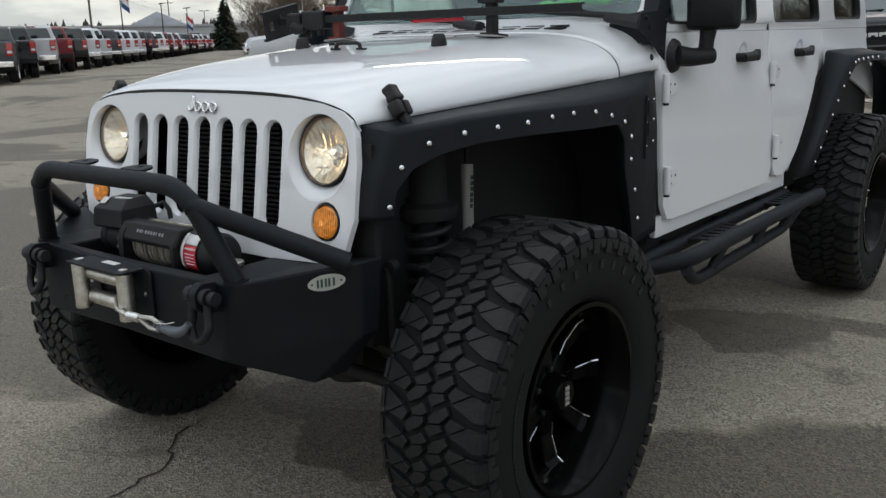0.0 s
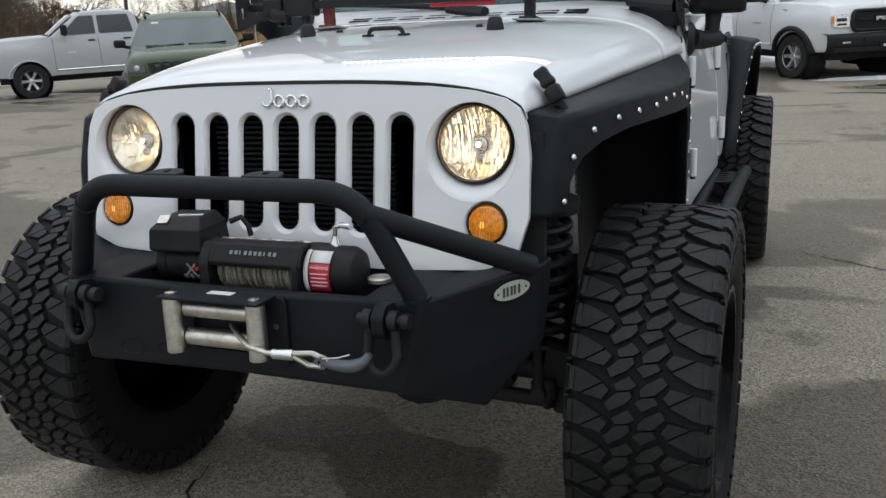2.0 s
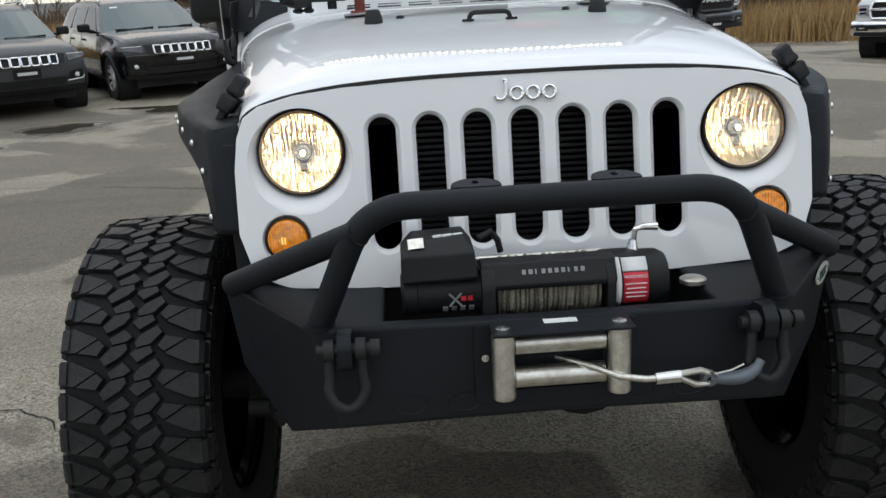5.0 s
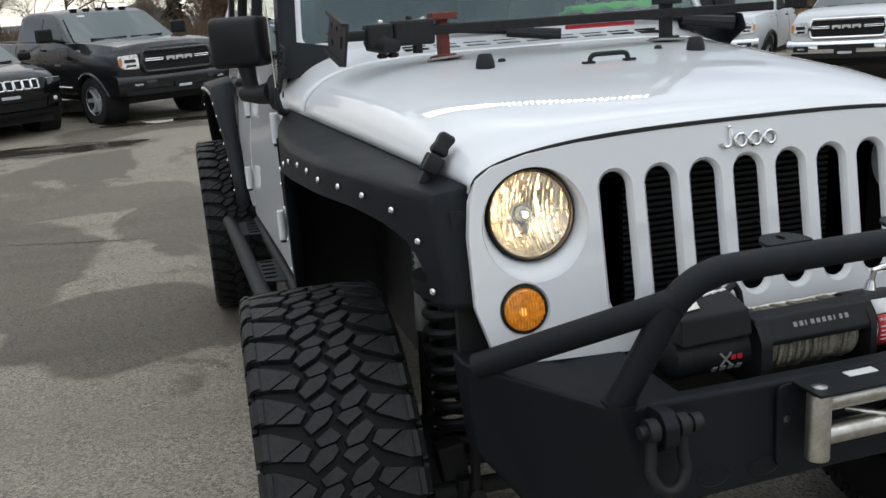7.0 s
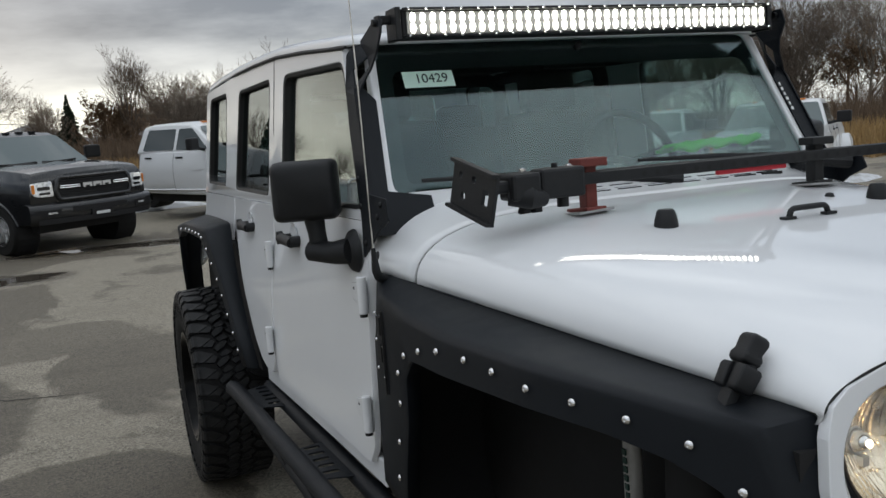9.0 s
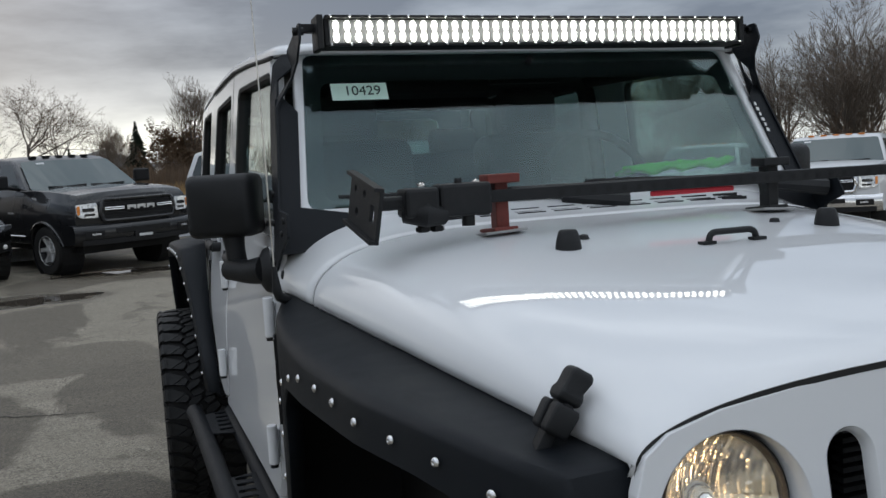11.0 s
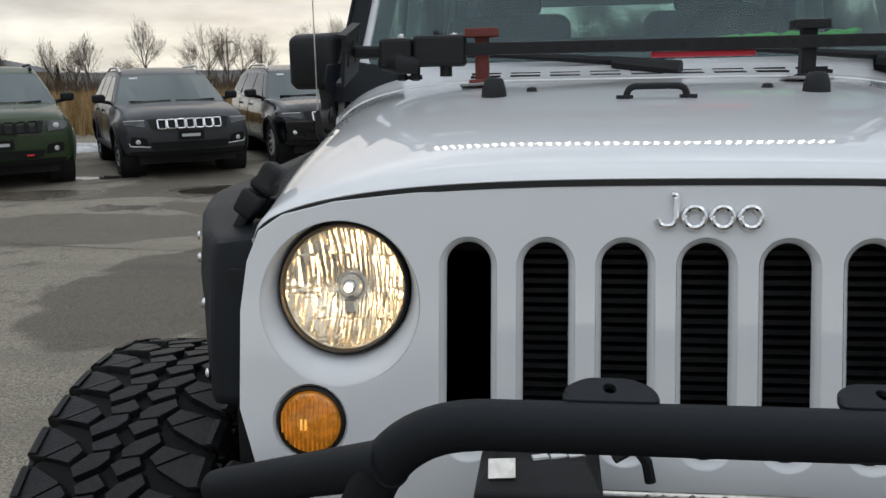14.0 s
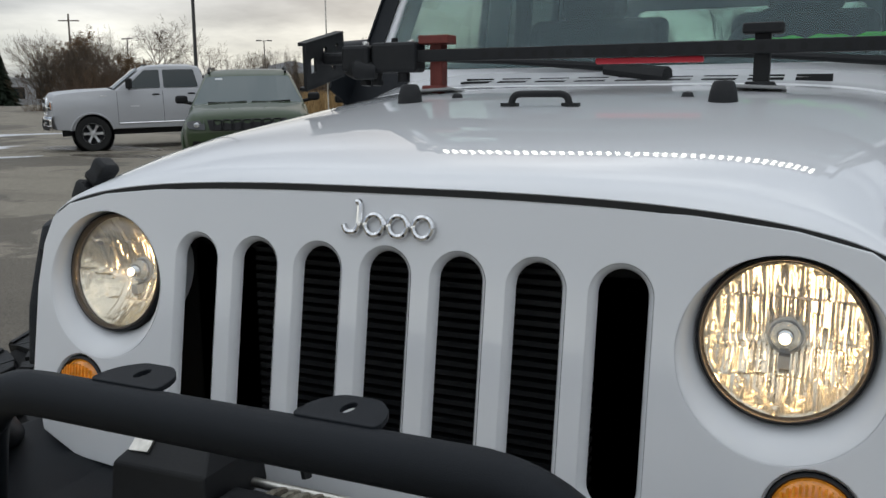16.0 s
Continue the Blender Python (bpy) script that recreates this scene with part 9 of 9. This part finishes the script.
def blades(name, label, mat, spots_, seed, h, w, n, cat):
    """Many thin upright blades over patches (x, y, rx, ry, rot), one object."""
    rnd = random.Random(seed)
    vs, fs = [], []
    for x, y, rx, ry, rot in spots_:
        for _ in range(n):
            u, v = rnd.gauss(0, 0.45), rnd.gauss(0, 0.45)
            px, py = x + rx * u * math.cos(rot) - ry * v * math.sin(rot), y + rx * u * math.sin(rot) + ry * v * math.cos(rot)
            hh, a = h * rnd.uniform(0.5, 1.15), rnd.uniform(0, 3.14)
            lx, ly = rnd.uniform(-0.3, 0.3) * hh, rnd.uniform(-0.3, 0.3) * hh
            dx, dy = w * math.cos(a), w * math.sin(a)
            b = len(vs)
            g_ = lift(py, px)
            vs.extend([(px - dx, py - dy, g_ - 0.02), (px + dx, py + dy, g_ - 0.02), (px + dx * 0.7 + lx * 0.4, py + dy * 0.7 + ly * 0.4, g_ + hh * 0.6), (px + lx, py + ly, g_ + hh), (px - dx * 0.7 + lx * 0.4, py - dy * 0.7 + ly * 0.4, g_ + hh * 0.6)])
            fs.append((b, b + 1, b + 2, b + 3, b + 4))
    me = bpy.data.meshes.new(name)
    me.from_pydata(vs, [], fs)
    me.materials.append(mat)
    return tagged(new(name, me), label, cat, kind="stuff")


edge = [(-22, 27), (-17, 24), (-12.5, 21), (-8.5, 21.5), (-4, 23.5), (0.5, 25.5), (5, 26), (10, 24.5), (14.5, 22), (19, 19.5), (24, 17), (29, 14.5)]
strips = []
for (x0, y0), (x1, y1) in zip(edge, edge[1:]):
    rot = math.atan2(y1 - y0, x1 - x0)
    for k in range(3):
        strips.append(((x0 + x1) / 2 + k * 0.8, (y0 + y1) / 2 + k * 2.4, 3.4, 1.6, rot))
blades("dry_grass", "tall dry tan grass along the lot's edge", DRY, strips, 31, 1.1, 0.022, 900, "grass")
far_strips = [(x + 1.5, y + 7 + 3 * k, 5, 3, 0) for x, y in edge[3:] for k in range(3)]
blades("brown_brush", "tangled brown brush under the bare trees", BRUSH, far_strips, 32, 1.7, 0.016, 1800, "brush")
blades("brown_hedge", "dark brown hedge line at the field's far edge", BRUSH, [(-50 + 5 * k, 72 + (k % 3) * 1.5, 5, 2, 0) for k in range(9)], 35, 2.9, 0.035, 700, "hedge")
blades("far_dry_grass", "dry tan field grass", DRY, [(-45 + 9 * k, 58 + (k % 3) * 5, 7, 5, 0) for k in range(8)], 33, 0.7, 0.05, 500, "grass")


def shrubs(name, label, mat, spots_, seed, h0, h1, stems, cat):
    """Tangled leafless shrubs, each a fan of thin forked stems, as one object."""
    rnd = random.Random(seed)
    vs, fs = [], []

    def strip(a, b, w):
        t = (b - a).cross(Vector((rnd.uniform(-1, 1), rnd.uniform(-1, 1), 0.2))).normalized() * w
        i = len(vs)
        vs.extend([a - t, a + t, b + t * 0.4, b - t * 0.4])
        fs.append((i, i + 1, i + 2, i + 3))

    for x, y in spots_:
        h, base = rnd.uniform(h0, h1), Vector((x, y, lift(y, x) - 0.03))
        for _ in range(stems):
            a, lean = rnd.uniform(0, 6.28), rnd.uniform(0.05, 0.75)
            d = Vector((math.cos(a) * lean, math.sin(a) * lean, 1)).normalized()
            p = base + Vector((rnd.uniform(-0.5, 0.5), rnd.uniform(-0.5, 0.5), 0))
            size = h * rnd.uniform(0.5, 1.0)
            q = p + d * size * 0.5
            tip = q + (d + Vector((rnd.uniform(-0.4, 0.4), rnd.uniform(-0.4, 0.4), 0.1))).normalized() * size * 0.5
            strip(p, q, 0.016)
            strip(q, tip, 0.010)
            for _ in range(6):
                f = rnd.uniform(0.25, 1.0)
                c = p.lerp(q, f * 2) if f < 0.5 else q.lerp(tip, f * 2 - 1)
                strip(c, c + Vector((rnd.uniform(-1, 1), rnd.uniform(-1, 1), rnd.uniform(0.0, 1.1))).normalized() * size * rnd.uniform(0.12, 0.28), 0.007)
    me = bpy.data.meshes.new(name)
    me.from_pydata([tuple(v) for v in vs], [], fs)
    me.materials.append(mat)
    return tagged(new(name, me), label, cat, kind="stuff")


SHRUB = material("bare_shrub_stems", (0.155, 0.102, 0.066), 0.95, grain=0.35, grain_scale=2, wear=0.5, wear_scale=0.6, wear_color=(0.075, 0.055, 0.042))
srnd = random.Random(91)
understory = []
for k in range(300):
    f = srnd.random()
    understory.append((-2 + 52 * f, 41 - 18 * f + srnd.uniform(-6, 9)))
shrubs("shrub_thicket", "dense leafless brown shrubs under the bare trees", SHRUB, understory, 92, 1.8, 3.6, 26, "shrubs")
shrubs("roadside_thicket", "dense brown thicket beside the road", SHRUB, [(-49.6 + srnd.uniform(-3.4, 3.4), 46.2 + srnd.uniform(-2.5, 2.5)) for _ in range(40)], 93, 2.2, 4.6, 26, "shrubs")
GRASSG = material("winter_field", (0.20, 0.155, 0.085), 0.95, grain=0.3, grain_scale=3, wear=0.5, wear_scale=0.5, wear_color=(0.30, 0.22, 0.11))
bm = fresh()
outer = [(-30, 36)] + [(x, y + 0.0) for x, y in edge] + [(120, 60), (120, 200), (-40, 120)]
vv, ff = fill2([outer], [(x_, y_) for x_ in range(-20, 110, 9) for y_ in (30, 45, 60, 70, 95, 120)])
vs = [bm.verts.new((v.x, v.y, 0.012 + lift(v.y, v.x))) for v in vv]
for f in ff:
    bm.faces.new([vs[i] for i in f])
tagged(part("field", bm, GRASSG), "winter field of dead grass behind the lot", "field", kind="structure")
FARWOOD = material("far_woods", (0.075, 0.065, 0.058), 0.95, grain=0.3, grain_scale=0.3)
wv, wf = [], []
wr = random.Random(77)
for k in range(2600):
    a = radians(wr.uniform(60, 190))
    d = wr.uniform(240, 300)
    x, y, h, w = d * math.cos(a), d * math.sin(a), wr.uniform(3.5, 9), wr.uniform(0.5, 1.6)
    tx, ty = -math.sin(a) * w, math.cos(a) * w
    b = len(wv)
    wv.extend([(x - tx, y - ty, 0), (x + tx, y + ty, 0), (x + tx * 1.3, y + ty * 1.3, h * 0.6), (x, y, h), (x - tx * 1.3, y - ty * 1.3, h * 0.6)])
    wf.append((b, b + 1, b + 2, b + 3, b + 4))
me = bpy.data.meshes.new("far_woods")
me.from_pydata(wv, [], wf)
me.materials.append(FARWOOD)
tagged(new("far_woods", me), "far brown woods along the horizon", "woods", kind="stuff")
